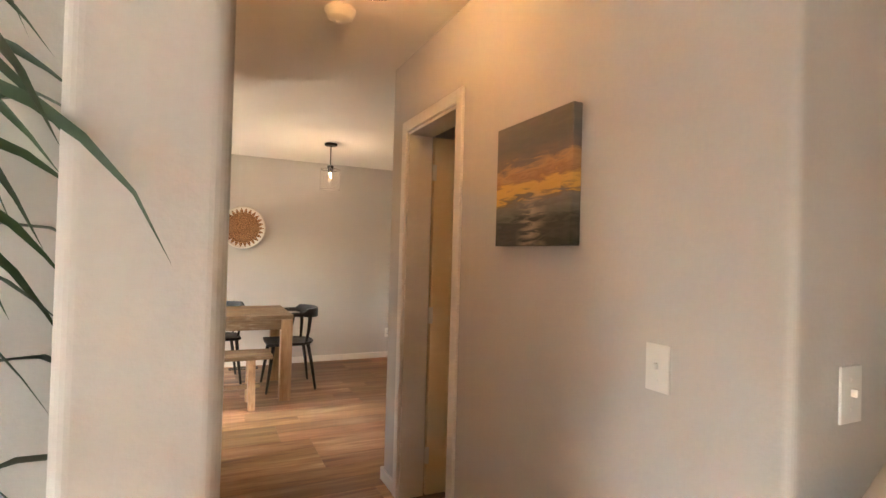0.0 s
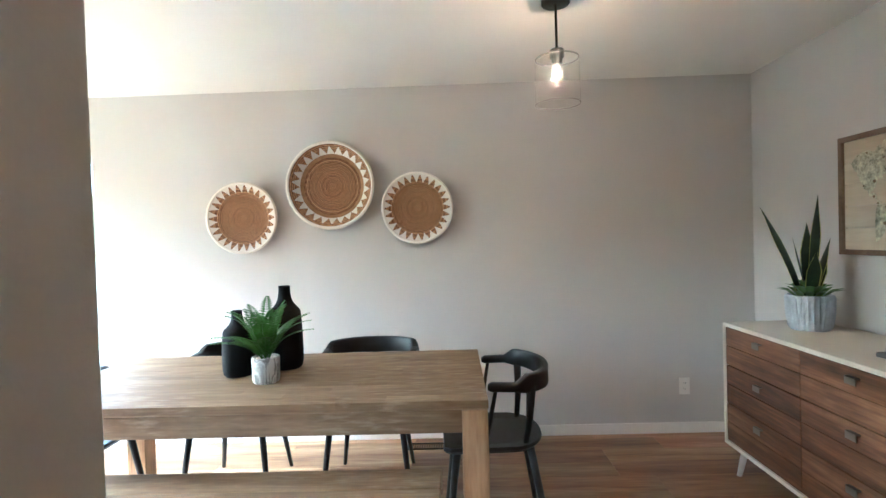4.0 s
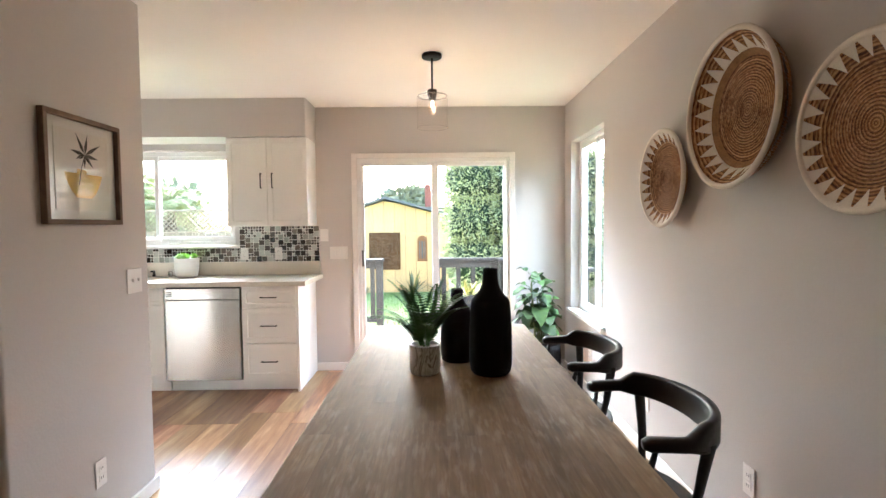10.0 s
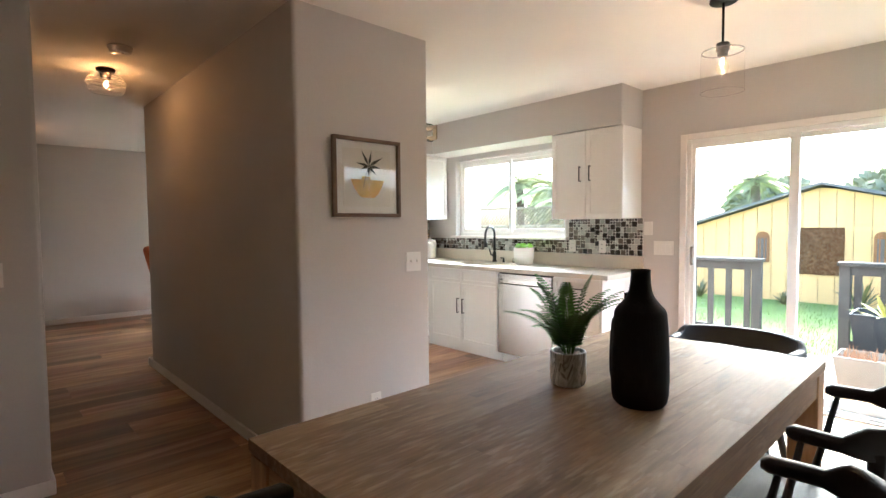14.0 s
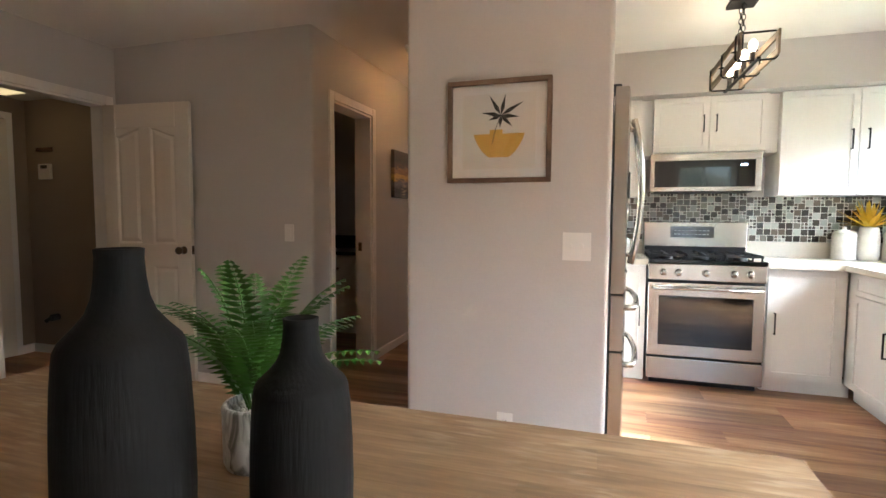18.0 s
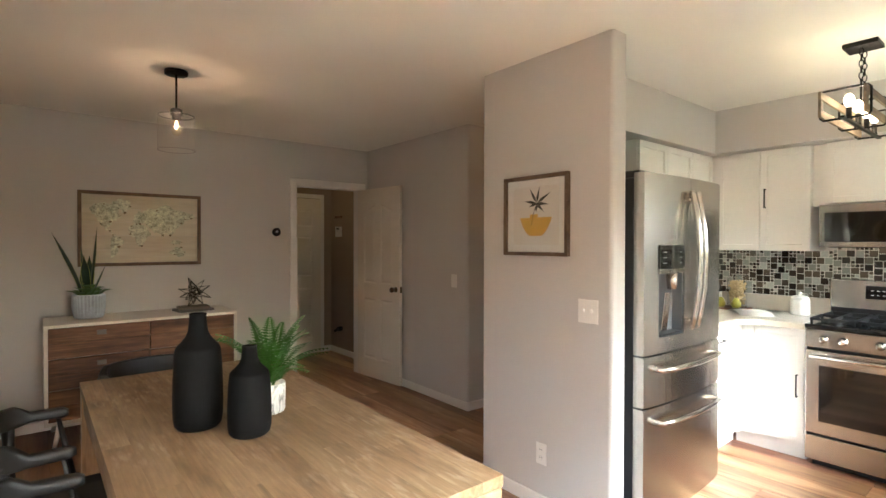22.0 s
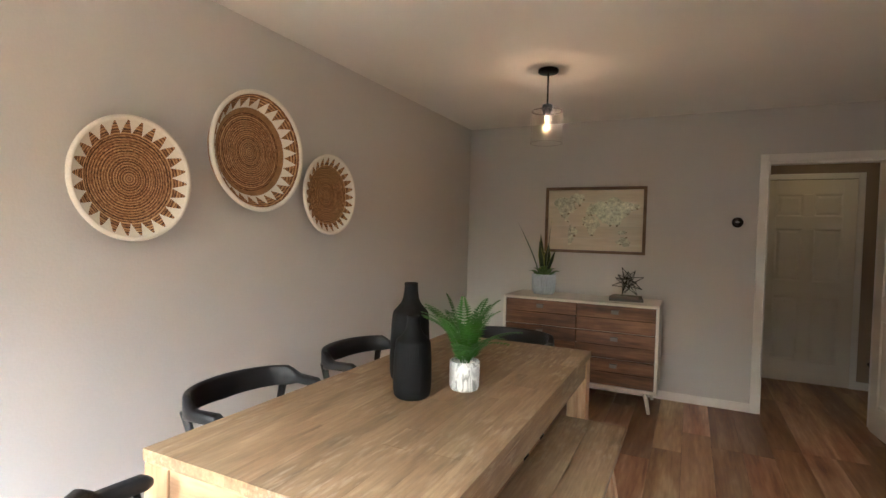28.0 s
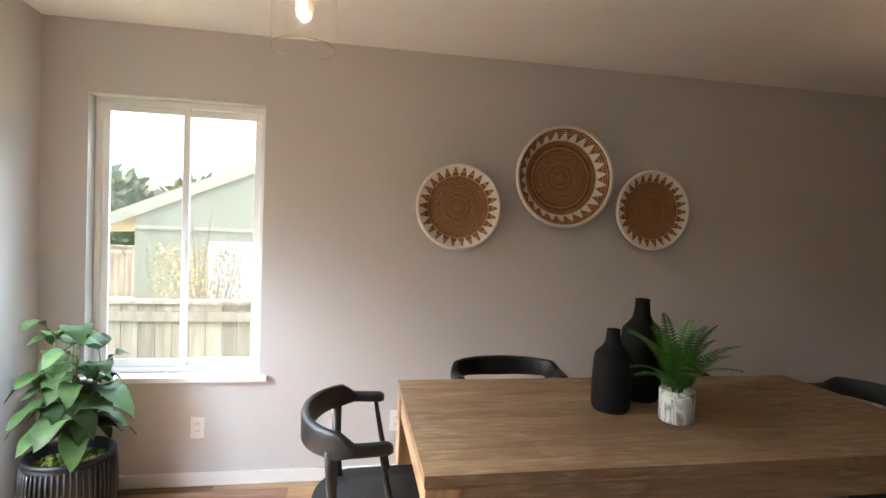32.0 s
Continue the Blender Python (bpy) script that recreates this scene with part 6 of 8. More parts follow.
# ---------------------------------------------------------------- microwave, dishwasher
mw = empty("microwave", "low stainless over-the-range microwave with black glass door", "microwave")
part("body", box(-5.07, -4.70, 3.842, 4.585, 1.418, 1.70, 0.004), M["steel"], mw)
part("front_frame", boxes([(-4.70, -4.672, 3.842, 4.585, 1.418, 1.45), (-4.70, -4.672, 3.842, 4.585, 1.645, 1.70), (-4.70, -4.672, 3.842, 3.872, 1.45, 1.645), (-4.70, -4.672, 4.545, 4.585, 1.45, 1.645)], 0.002), M["steel"], mw)
dr = part("door_glass", box(-4.70, -4.676, 3.872, 4.545, 1.45, 1.645), M["blackgloss"], mw, "black glass door")
part("clock", boxes([(-4.6758, -4.675, 4.45 + k * 0.018, 4.46 + k * 0.018, 1.60, 1.615) for k in range(3)]), M["display"], dr)
part("vent_slot", box(-5.0, -4.75, 3.88, 4.55, 1.412, 1.418), M["iron"], mw)

dw = empty("dishwasher", "stainless dishwasher with pocket handle under the worktop", "dishwasher")
part("body", box(-3.425, -2.815, NF, 5.64, 0.1, 0.872), M["iron"], dw)
part("door", box(-3.425, -2.815, NF - 0.025, NF, 0.105, 0.765, 0.004), M["steel"], dw)
part("control_panel", box(-3.425, -2.815, NF - 0.028, NF, 0.77, 0.86, 0.004), M["steel"], dw)
part("pocket_handle", boxes([(-3.29, -2.95, NF - 0.034, NF - 0.027, 0.775, 0.785), (-3.29, -2.95, NF - 0.0285, NF - 0.0275, 0.785, 0.808)]), M["steelh"], dw)
for k in range(3):
    part("vent_line", box(-3.41, -3.365, NF - 0.0285, NF - 0.0275, 0.80 + k * 0.014, 0.806 + k * 0.014), M["iron"], dw)

# ---------------------------------------------------------------- faucet and things on the worktops
fa = empty("kitchen_faucet", "matte black gooseneck pull-down kitchen faucet", "faucet")
fx, fy = -3.93, 5.60
part("base", lathe([(0.027, 0.9155), (0.027, 0.925), (0.021, 0.93), (0.021, 1.02), (0.017, 1.025), (0, 1.025)], 20, Matrix.Translation((fx, fy, 0))), M["black2"], fa, "", True)
part("spout", tube([(fx, fy, 1.02), (fx, fy, 1.2)] + [(fx + 0.02 * math.sin(math.pi * k / 10 / 2), fy - 0.085 + 0.085 * math.cos(math.pi * k / 10), 1.2 + 0.1 * math.sin(math.pi * k / 10)) for k in range(1, 11)] + [(fx + 0.02, fy - 0.17, 1.15)], 0.012, 12), M["black2"], fa, "", True)
part("spray_head", tube([(fx + 0.02, fy - 0.17, 1.16), (fx + 0.02, fy - 0.17, 1.08)], [0.015, 0.019], 12), M["black2"], fa, "", True)
part("lever", tube([(fx - 0.02, fy, 0.985), (fx - 0.045, fy - 0.005, 0.99), (fx - 0.05, fy - 0.03, 1.06)], [0.012, 0.009, 0.007], 8), M["black2"], fa, "", True)
so = empty("soap_dispenser", "small black soap dispenser beside the faucet", "dispenser")
part("stem", lathe([(0.014, 0.9155), (0.014, 0.93), (0.009, 0.935), (0.009, 0.965), (0, 0.966)], 14, Matrix.Translation((-3.80, 5.6, 0))), M["black2"], so, "", True)
part("spout", tube([(-3.8, 5.6, 0.962), (-3.8, 5.55, 0.965)], 0.007, 8), M["black2"], so, "", True)
ag = tagged(link("air_gap", lathe([(0.02, 0.9155), (0.02, 0.955), (0.014, 0.965), (0, 0.967)], 16, Matrix.Translation((-3.64, 5.58, 0))), M["steelh"], None, "", True), "small chrome air gap cap beside the sink", "fitting")

su = empty("potted_succulent", "green succulents in a round white pot by the sink", "plant", "", pose(-3.45, 5.5, 0.9155) @ Matrix.Scale(1.22, 4))
part("pot", lathe([(0, 0), (0.06, 0), (0.072, 0.01), (0.082, 0.06), (0.085, 0.135), (0.083, 0.14), (0.077, 0.14), (0.075, 0.12), (0, 0.12)], 32), M["plate"], su, "glossy white pot", True)
r3 = random.Random(2)
for cx, cy in ((0, 0), (0.045, 0.02), (-0.04, 0.03), (0.01, -0.045), (-0.035, -0.03)):
    for ring in range(3):
        for i in range(6 + 2 * ring):
            a = i * 6.283 / (6 + 2 * ring) + ring * 0.4
            r = 0.012 + 0.013 * ring
            part("leaf", strap([(cx, cy, 0.13), (cx + r * 0.8 * math.cos(a), cy + r * 0.8 * math.sin(a), 0.165 - 0.006 * ring), (cx + r * 1.3 * math.cos(a), cy + r * 1.3 * math.sin(a), 0.178 - 0.012 * ring)], 0.009, a), M["succlime"], su, "", True)


def canister(at, r, h, label, lidded=True, ribs=0):
    c = empty("canister", label, "canister", "", at)
    prof = [(0, 0), (r * 0.95, 0), (r, 0.008)]
    K = 24
    for i in range(K):
        z = 0.01 + (h - 0.03) * i / (K - 1)
        prof.append((r + (0.0018 * math.sin(i * 2.1) if ribs else 0), z))
    prof += [(r * 0.96, h - 0.008), (r * 0.9, h - 0.004), (0, h - 0.004)]
    part("body", lathe(prof, 36), M["whiteclay"] if ribs else M["plate"], c, "", True)
    part("lid", lathe([(0, h - 0.004), (r * 0.88, h - 0.004), (r * 0.9, h + 0.004), (r * 0.8, h + 0.014), (r * 0.3, h + 0.022), (0.012, h + 0.024), (0.015, h + 0.036), (0.012, h + 0.044), (0, h + 0.046)], 28), M["whiteclay"] if ribs else M["plate"], c, "", True)
    return c


canister(pose(-4.93, 5.2, 0.9155), 0.075, 0.2, "white textured clay canister beside the yellow plant", ribs=1)
canister(pose(-4.88, 5.5, 0.9155), 0.08, 0.21, "white textured clay canister in the corner", ribs=1)
canister(pose(-4.95, 3.66, 0.9155), 0.062, 0.12, "smooth white lidded canister beside the range")
yv = empty("yellow_plant", "spiky yellow plant in a white ribbed vase", "plant", "", pose(-4.93, 5.35, 0.9155) @ Matrix.Scale(1.65, 4))
part("vase", lathe([(0, 0), (0.036, 0), (0.042, 0.03), (0.04, 0.1), (0.034, 0.145), (0.03, 0.15), (0.028, 0.14), (0, 0.14)], 28), M["whiteclay"], yv, "", True)
for i in range(40):
    a, el = i * 2.4, radians(18 + 65 * (i / 40))
    l = 0.15 * r3.uniform(0.8, 1.1)
    d = Vector((math.cos(a) * math.cos(el), math.sin(a) * math.cos(el), math.sin(el)))
    part("blade", strap([Vector((0, 0, 0.14)) + d * l * k / 4 - Vector((0, 0, 0.03 * (k / 4) ** 2)) for k in range(5)], 0.009, a), M["yellowleaf"], yv, "", True)

jar = empty("pasta_jar", "tall glass jar filled with pale pasta", "jar", "", pose(-4.96, 3.225, 0.928) @ Matrix.Diagonal((1.45, 1.45, 1.25, 1)))
part("glass", lathe([(0, 0), (0.045, 0), (0.048, 0.006), (0.048, 0.17), (0.042, 0.185), (0.042, 0.2)], 28), M["jarglass"], jar, "", True)
bm = bmesh.new()
for i in range(260):
    a, r = r3.uniform(0, 6.28), 0.039 * math.sqrt(r3.random())
    tube([(r * math.cos(a), r * math.sin(a), 0.012 + 0.15 * i / 260), (r * math.cos(a) + r3.uniform(-0.012, 0.012), r * math.sin(a) + r3.uniform(-0.012, 0.012), 0.022 + 0.15 * i / 260)], 0.005, 5, bm)
tagged(part("pasta", bm, M["pasta"], jar), kind="stuff")
part("lid", lathe([(0, 0.2), (0.045, 0.2), (0.045, 0.212), (0, 0.214)], 24), M["jarglass"], jar, "", True)
bo = empty("oil_bottle", "dark glass bottle with a white label and cap", "bottle", "", pose(-4.95, 3.07, 0.928) @ Matrix.Scale(1.22, 4))
part("bottle", lathe([(0, 0), (0.03, 0), (0.032, 0.005), (0.032, 0.12), (0.024, 0.145), (0.012, 0.165), (0.012, 0.19), (0, 0.19)], 24), M["blackgloss"], bo, "", True)
part("label", lathe([(0.0326, 0.03), (0.0326, 0.095)], 24), M["paper"], bo, "white paper label", True)
part("cap", lathe([(0.013, 0.188), (0.013, 0.212), (0, 0.213)], 16), M["plate"], bo, "", True)
for x, y, s in ((-4.85, 3.145, 1.0), (-4.84, 3.265, 0.9)):
    pr_ = empty("pear", "small green yellow pear on the worktop board", "fruit", "pears", pose(x, y, 0.928, 0, 0, 40) @ Matrix.Scale(1.25, 4))
    part("flesh", lathe([(0, 0), (0.018, 0.002), (0.028, 0.018), (0.027, 0.035), (0.018, 0.052), (0.012, 0.062), (0, 0.066)], 20), M["pear"], pr_, "", True)
    part("stalk", tube([(0, 0, 0.064), (0.004, 0, 0.08)], 0.0015, 5), M["soil"], pr_)
tagged(link("chopping_board", box(-5.02, -4.8, 3.02, 3.32, 0.9155, 0.928, 0.004), M["drawer"]), "thin dark wooden board under bottle and pears", "board")
ob_ = empty("open_book", "open magazine lying on the worktop", "book", "", pose(-4.70, 3.42, 0.9155, 0, 0, 35))
for s in (-1, 1):
    bm = bmesh.new()
    rows = []
    for i in range(7):
        u = i / 6
        rows.append([bm.verts.new((s * 0.17 * u, v, 0.002 + 0.022 * math.sin(math.pi * min(1, u * 1.05 + 0.1)) * (1 - u * 0.5))) for v in (-0.11, 0.11)])
    for a, b in zip(rows, rows[1:]):
        bm.faces.new((a[0], a[1], b[1], b[0]))
    ex = bmesh.ops.extrude_face_region(bm, geom=bm.faces[:])
    bmesh.ops.translate(bm, vec=(0, 0, 0.004), verts=[v for v in ex["geom"] if isinstance(v, bmesh.types.BMVert)])
    pg = part("page", bm, M["paper"], ob_, "", True)
    for k in range(5):
        part("text_block", box(s * 0.04 if s > 0 else -0.14, s * 0.14 if s > 0 else -0.04, -0.08 + k * 0.03, -0.075 + k * 0.03, 0.0265, 0.0272), M["recess"], pg)
plate("wall_outlet", "y", 5.672, -2.996, 1.11, 0.07, 0.115, "white outlet in the tiled backsplash", "outlet", 1, -1)
plate("wall_outlet", "y", 5.672, -2.68, 1.11, 0.07, 0.115, "white outlet in the tiled backsplash by the counter's end", "outlet", 1, -1)
plate("wall_outlet", "x", -5.072, 5.33, 1.11, 0.07, 0.115, "white outlet in the tiled backsplash behind the canisters", "outlet", 1, 1)

# ---------------------------------------------------------------- kitchen chandelier
kl = empty("kitchen_chandelier", "rectangular wood and bronze kitchen chandelier with candle bulbs", "lamp", "", pose(-3.83, 4.235, CEIL))
part("canopy", box(-0.072, 0.072, -0.072, 0.072, -0.022, 0, 0.003), M["darkmetal"], kl)
for x in (-0.035, 0.035):
    for k in range(5):
        c = Vector((x, 0, -0.045 - k * 0.03))
        w = Vector((1, 0, 0)) if k % 2 else Vector((0, 1, 0))
        part("chain_link", tube([c + w * 0.009 * math.cos(a * math.pi / 5) + Vector((0, 0, 0.019 * math.sin(a * math.pi / 5))) for a in range(10)], 0.0025, 5, closed=True), M["darkmetal"], kl, "", True)
    part("hanger", tube([(x, 0, -0.185), (x, 0, -0.335)], 0.005, 8), M["darkmetal"], kl, "", True)
L2, W2, ZT, ZB = 0.385, 0.085, -0.312, -0.398
for y in (-W2, W2):
    for z in (ZT, ZB):
        part("wood_rail", box(-L2, L2, y - 0.006, y + 0.006, z - 0.018, z + 0.018, 0.002), M["greywood"], kl, "weathered wooden rail")
for y in (-W2, W2):
    for x in (-L2 + 0.0215, L2 - 0.0215):
        part("wood_stile", box(x - 0.021, x + 0.021, y - 0.0055, y + 0.0055, ZB + 0.0185, ZT - 0.0185, 0.002), M["greywood"], kl, "weathered wooden stile")
for x in (-L2 + 0.06, 0.0, L2 - 0.06):
    q = [(x, sx_ * (W2 + 0.011) - sx_ * 0.012 * cut_, sz_[0] + sz_[1] * 0.012 * (1 - cut_)) for sx_, sz_, cut_ in ((-1, (ZB - 0.028, 1), 1), (-1, (ZB - 0.028, 1), 0), (-1, (ZT + 0.026, -1), 0), (-1, (ZT + 0.026, -1), 1), (1, (ZT + 0.026, -1), 1), (1, (ZT + 0.026, -1), 0), (1, (ZB - 0.028, 1), 0), (1, (ZB - 0.028, 1), 1))]
    part("hoop", tube(q, 0.0055, 6, closed=True), M["darkmetal"], kl)
part("centre_bar", box(-L2 + 0.01, L2 - 0.01, -0.009, 0.009, ZB - 0.034, ZB - 0.024), M["darkmetal"], kl)
for i in range(4):
    x = -0.255 + 0.17 * i
    part("candle", lathe([(0, ZB - 0.024), (0.016, ZB - 0.024), (0.012, ZB - 0.018), (0.012, ZB + 0.034), (0, ZB + 0.034)], 14, Matrix.Translation((x, 0, 0))), M["darkmetal"], kl, "", True)
    part("bulb", lathe([(0, ZB + 0.034), (0.01, ZB + 0.036), (0.019, ZB + 0.054), (0.0215, ZB + 0.07), (0.018, ZB + 0.086), (0.008, ZB + 0.098), (0, ZB + 0.1)], 14, Matrix.Translation((x, 0, 0))), M["bulb2"], kl, "glowing candle bulb", True)
for x in (-4.0, -3.66):
    bulb_light("chandelier_light", (x, 4.235, CEIL - 0.33), 0.2, (1, 0.74, 0.46), 0.05)

# ---------------------------------------------------------------- doors and casings
def casing(name, axis, at, sign, u0, u1, z1, w, label):
    """Flat white casing round a doorway."""
    c = tagged(new(name), label, "door trim", "", "structure")
    for a, b, z0, zz in ((u0 - w, u0, 0, z1 + w), (u1, u1 + w, 0, z1 + w), (u0, u1, z1, z1 + w)):
        part("casing_board", place(axis, at, sign, a, b, 0.0005, 0.016, z0, zz, 0.003), M["trim"], c)
    return c


def panel_door(name, label, m, width, height, rows, arch=False, material=None):
    """A door leaf in its own plane x along, z up, with raised panels; rows of (z low, z high), two panels each."""
    material = material or M["doorpaint"]
    d = tagged(new(name), label, "door", "", "structure")
    d.matrix_basis = m
    th_ = 0.035
    stile = 0.11
    mid = 0.09
    zs = [0.0] + [v for r in rows for v in r] + [height]
    bm = bmesh.new()
    cube(bm, 0, width, -th_ / 2 + 0.011, th_ / 2 - 0.011, 0.0, height)
    part("core", bm, material, d)
    for a, b in ((0, stile), (width - stile, width)):
        part("stile", box(a, b, -th_ / 2, th_ / 2, 0, height, 0.002, 1), material, d)
    c = width / 2
    for z0, z1 in rows:
        part("stile", box(c - mid / 2, c + mid / 2, -th_ / 2, th_ / 2, z0, z1, 0.002, 1), material, d)
    for i in range(0, len(zs), 2):
        part("rail", box(stile, width - stile, -th_ / 2, th_ / 2, zs[i], zs[i + 1], 0.002, 1), material, d)
    for z0, z1 in rows:
        for a, b in ((stile, c - mid / 2), (c + mid / 2, width - stile)):
            bm = bmesh.new()
            rise = 0.055 if arch and (z0, z1) == rows[-1] else 0.0
            for s in (-1, 1):
                rings = []
                for inset, bow, y in ((0.0, 0, 0.0004), (0.004, 1, 0.0004), (0.016, 1, 0.009), (0.042, 1, 0.002)):
                    row = [(a + inset, z0 + inset), (b - inset, z0 + inset)]
                    for k in range(9):
                        x = b - inset + (a - b + 2 * inset) * k / 8
                        u = (x - a) / (b - a) if b < c else (b - x) / (b - a)
                        row.append((x, z1 - inset - bow * rise * (1 - u * u * (3 - 2 * u))))
                    rings.append([bm.verts.new((x, s * (th_ / 2 - y), z)) for x, z in row])
                for p, q in zip(rings, rings[1:]):
                    for k in range(len(p)):
                        j_ = (k + 1) % len(p)
                        bm.faces.new((p[k], p[j_], q[j_], q[k]))
                bm.faces.new(rings[-1])
            part("panel", bm, material, d)
    return d


def knob(parent, x, z, side=1):
    for s in (-1, 1):
        part("door_knob", lathe([(0.028, 0), (0.028, 0.005), (0.012, 0.008), (0.011, 0.03), (0.024, 0.04), (0.028, 0.052), (0.022, 0.064), (0, 0.068)], 20, pose(x, s * 0.0175, z, -90 * s, 0, 0)), M["pewterknob"], parent, "dark pewter knob", True)


casing("door_trim_dining", "y", 0, 1, -3.33, -2.59, 2.03, 0.06, "white casing round the utility room doorway")
casing("door_trim_hall", "y", 1.683, 1, -4.30, -3.685, 2.03, 0.06, "white casing round the hall bathroom doorway")
j = tagged(new("door_jamb"), "white jamb lining of the utility doorway", "door trim", "", "structure")
for r in ((-3.33, -3.315, -0.12, 0, 0, 2.03), (-2.605, -2.59, -0.12, 0, 0, 2.03), (-3.315, -2.605, -0.12, 0, 2.015, 2.03)):
    part("jamb_board", box(*r), M["trim"], j)
j = tagged(new("door_jamb"), "white jamb lining of the hall bathroom doorway", "door trim", "", "structure")
for r in ((-4.30, -4.285, 1.543, 1.683, 0, 2.03), (-3.70, -3.685, 1.543, 1.683, 0, 2.03), (-4.285, -3.70, 1.543, 1.683, 2.015, 2.03)):
    part("jamb_board", box(*r), M["trim"], j)
part("strike_plate", box(-4.286, -4.2835, 1.57, 1.60, 0.93, 1.0), M["pewterknob"], j, "brass strike plate")
d1 = panel_door("door_1", "open white four-panel door standing against the wall", pose(-3.307, 0.02, 0.012, 0, 0, 95.5), 0.715, 2.0, [(0.2, 0.84), (1.0, 1.83)], True)
knob(d1, 0.655, 0.96)
part("latch_plate", box(0.714, 0.7165, -0.012, 0.012, 0.93, 0.99), M["pewterknob"], d1)
d2 = panel_door("door_2", "open cream six-panel bathroom door swung inwards", pose(-3.705, 1.535, 0.012, 0, 0, -93), 0.59, 2.0, [(0.2, 0.78), (0.97, 1.585), (1.7, 1.885)], material=M["creampaint"])
knob(d2, 0.53, 0.96)
for z in (0.22, 1.0, 1.8):
    part("hinge", box(-0.012, 0.012, -0.022, -0.0165, z - 0.045, z + 0.045), M["plate"], d2)
d3 = panel_door("door_3", "closed cream six-panel door at the back of the utility room", pose(-3.46, -1.278, 0.01, 0, 0, 0), 0.76, 2.0, [(0.2, 0.85), (1.0, 1.52), (1.64, 1.86)])
casing("door_trim_utility", "y", -1.30, 1, -3.465, -2.695, 2.02, 0.055, "cream casing round the utility room door")
kr = empty("key_rack", "small dark wooden key rack on the utility wall", "rack")
part("board", box(-3.629, -3.612, -1.16, -0.98, 1.76, 1.79, 0.002), M["drawer"], kr)
for i in range(4):
    part("hook", tube([(-3.612, -1.14 + i * 0.045, 1.768), (-3.598, -1.14 + i * 0.045, 1.755), (-3.594, -1.14 + i * 0.045, 1.768)], 0.002, 5), M["pull"], kr)
kp = empty("alarm_keypad", "cream alarm keypad with small dark display", "keypad")
part("case", box(-3.629, -3.603, -1.13, -0.99, 1.52, 1.65, 0.004), M["cream"], kp)
part("display", box(-3.6035, -3.602, -1.10, -1.02, 1.61, 1.64), M["blackgloss"], kp)
vl = empty("wall_valve", "black laundry valve on the utility wall", "valve")
part("body", tube([(-3.63, -1.0, 0.33), (-3.57, -1.0, 0.33)], 0.03, 10), M["iron"], vl)
part("spout", tube([(-3.57, -1.0, 0.33), (-3.54, -1.03, 0.3)], 0.016, 8), M["iron"], vl)
ul = empty("utility_light", "square lit ceiling light in the utility room", "lamp")
part("diffuser", box(-3.3, -2.88, -1.0, -0.6, 2.15, 2.198, 0.01), M["utilglow"], ul, "glowing yellowish diffuser")
struct("ceiling_utility", box(-3.63, -2.12, -1.30, -0.12, 2.2, 2.26), M["ceiling"], "dim low ceiling of the utility room", "ceiling")

# ---------------------------------------------------------------- windows
wd = tagged(new("window_1"), "white vinyl sliding window looking onto a neighbour's house", "window", "", "structure")
Y0w, Y1w, Z0w, Z1w = 4.585, 5.46, 0.6, 2.083
fx0, fx1 = 0.075, 0.12
for r in ((fx0, fx1, Y0w, Y1w, Z0w, Z0w + 0.035), (fx0, fx1, Y0w, Y1w, Z1w - 0.035, Z1w), (fx0, fx1, Y0w, Y0w + 0.035, Z0w + 0.035, Z1w - 0.035), (fx0, fx1, Y1w - 0.035, Y1w, Z0w + 0.035, Z1w - 0.035)):
    part("frame_bar", box(*r, 0.003, 1), M["vinyl"], wd)
for y0, y1, x in ((4.99, 5.425, 0.078), (4.62, 5.03, 0.1)):
    for r in ((x, x + 0.018, y0, y1, Z0w + 0.035, Z0w + 0.075), (x, x + 0.018, y0, y1, Z1w - 0.07, Z1w - 0.035), (x, x + 0.018, y0, y0 + 0.035, Z0w + 0.075, Z1w - 0.07), (x, x + 0.018, y1 - 0.035, y1, Z0w + 0.075, Z1w - 0.07)):
        part("sash_bar", box(*r, 0.002, 1), M["vinyl"], wd)
    part("pane", box(x + 0.007, x + 0.011, y0 + 0.035, y1 - 0.035, Z0w + 0.075, Z1w - 0.07), M["glass"], wd).visible_shadow = False
part("latch", box(0.066, 0.078, 4.998, 5.016, 1.27, 1.33, 0.002), M["vinyl"], wd)
part("window_sill", box(-0.035, 0.075, 4.535, 5.51, 0.572, 0.602, 0.006), M["trim"], wd, "white sill board")

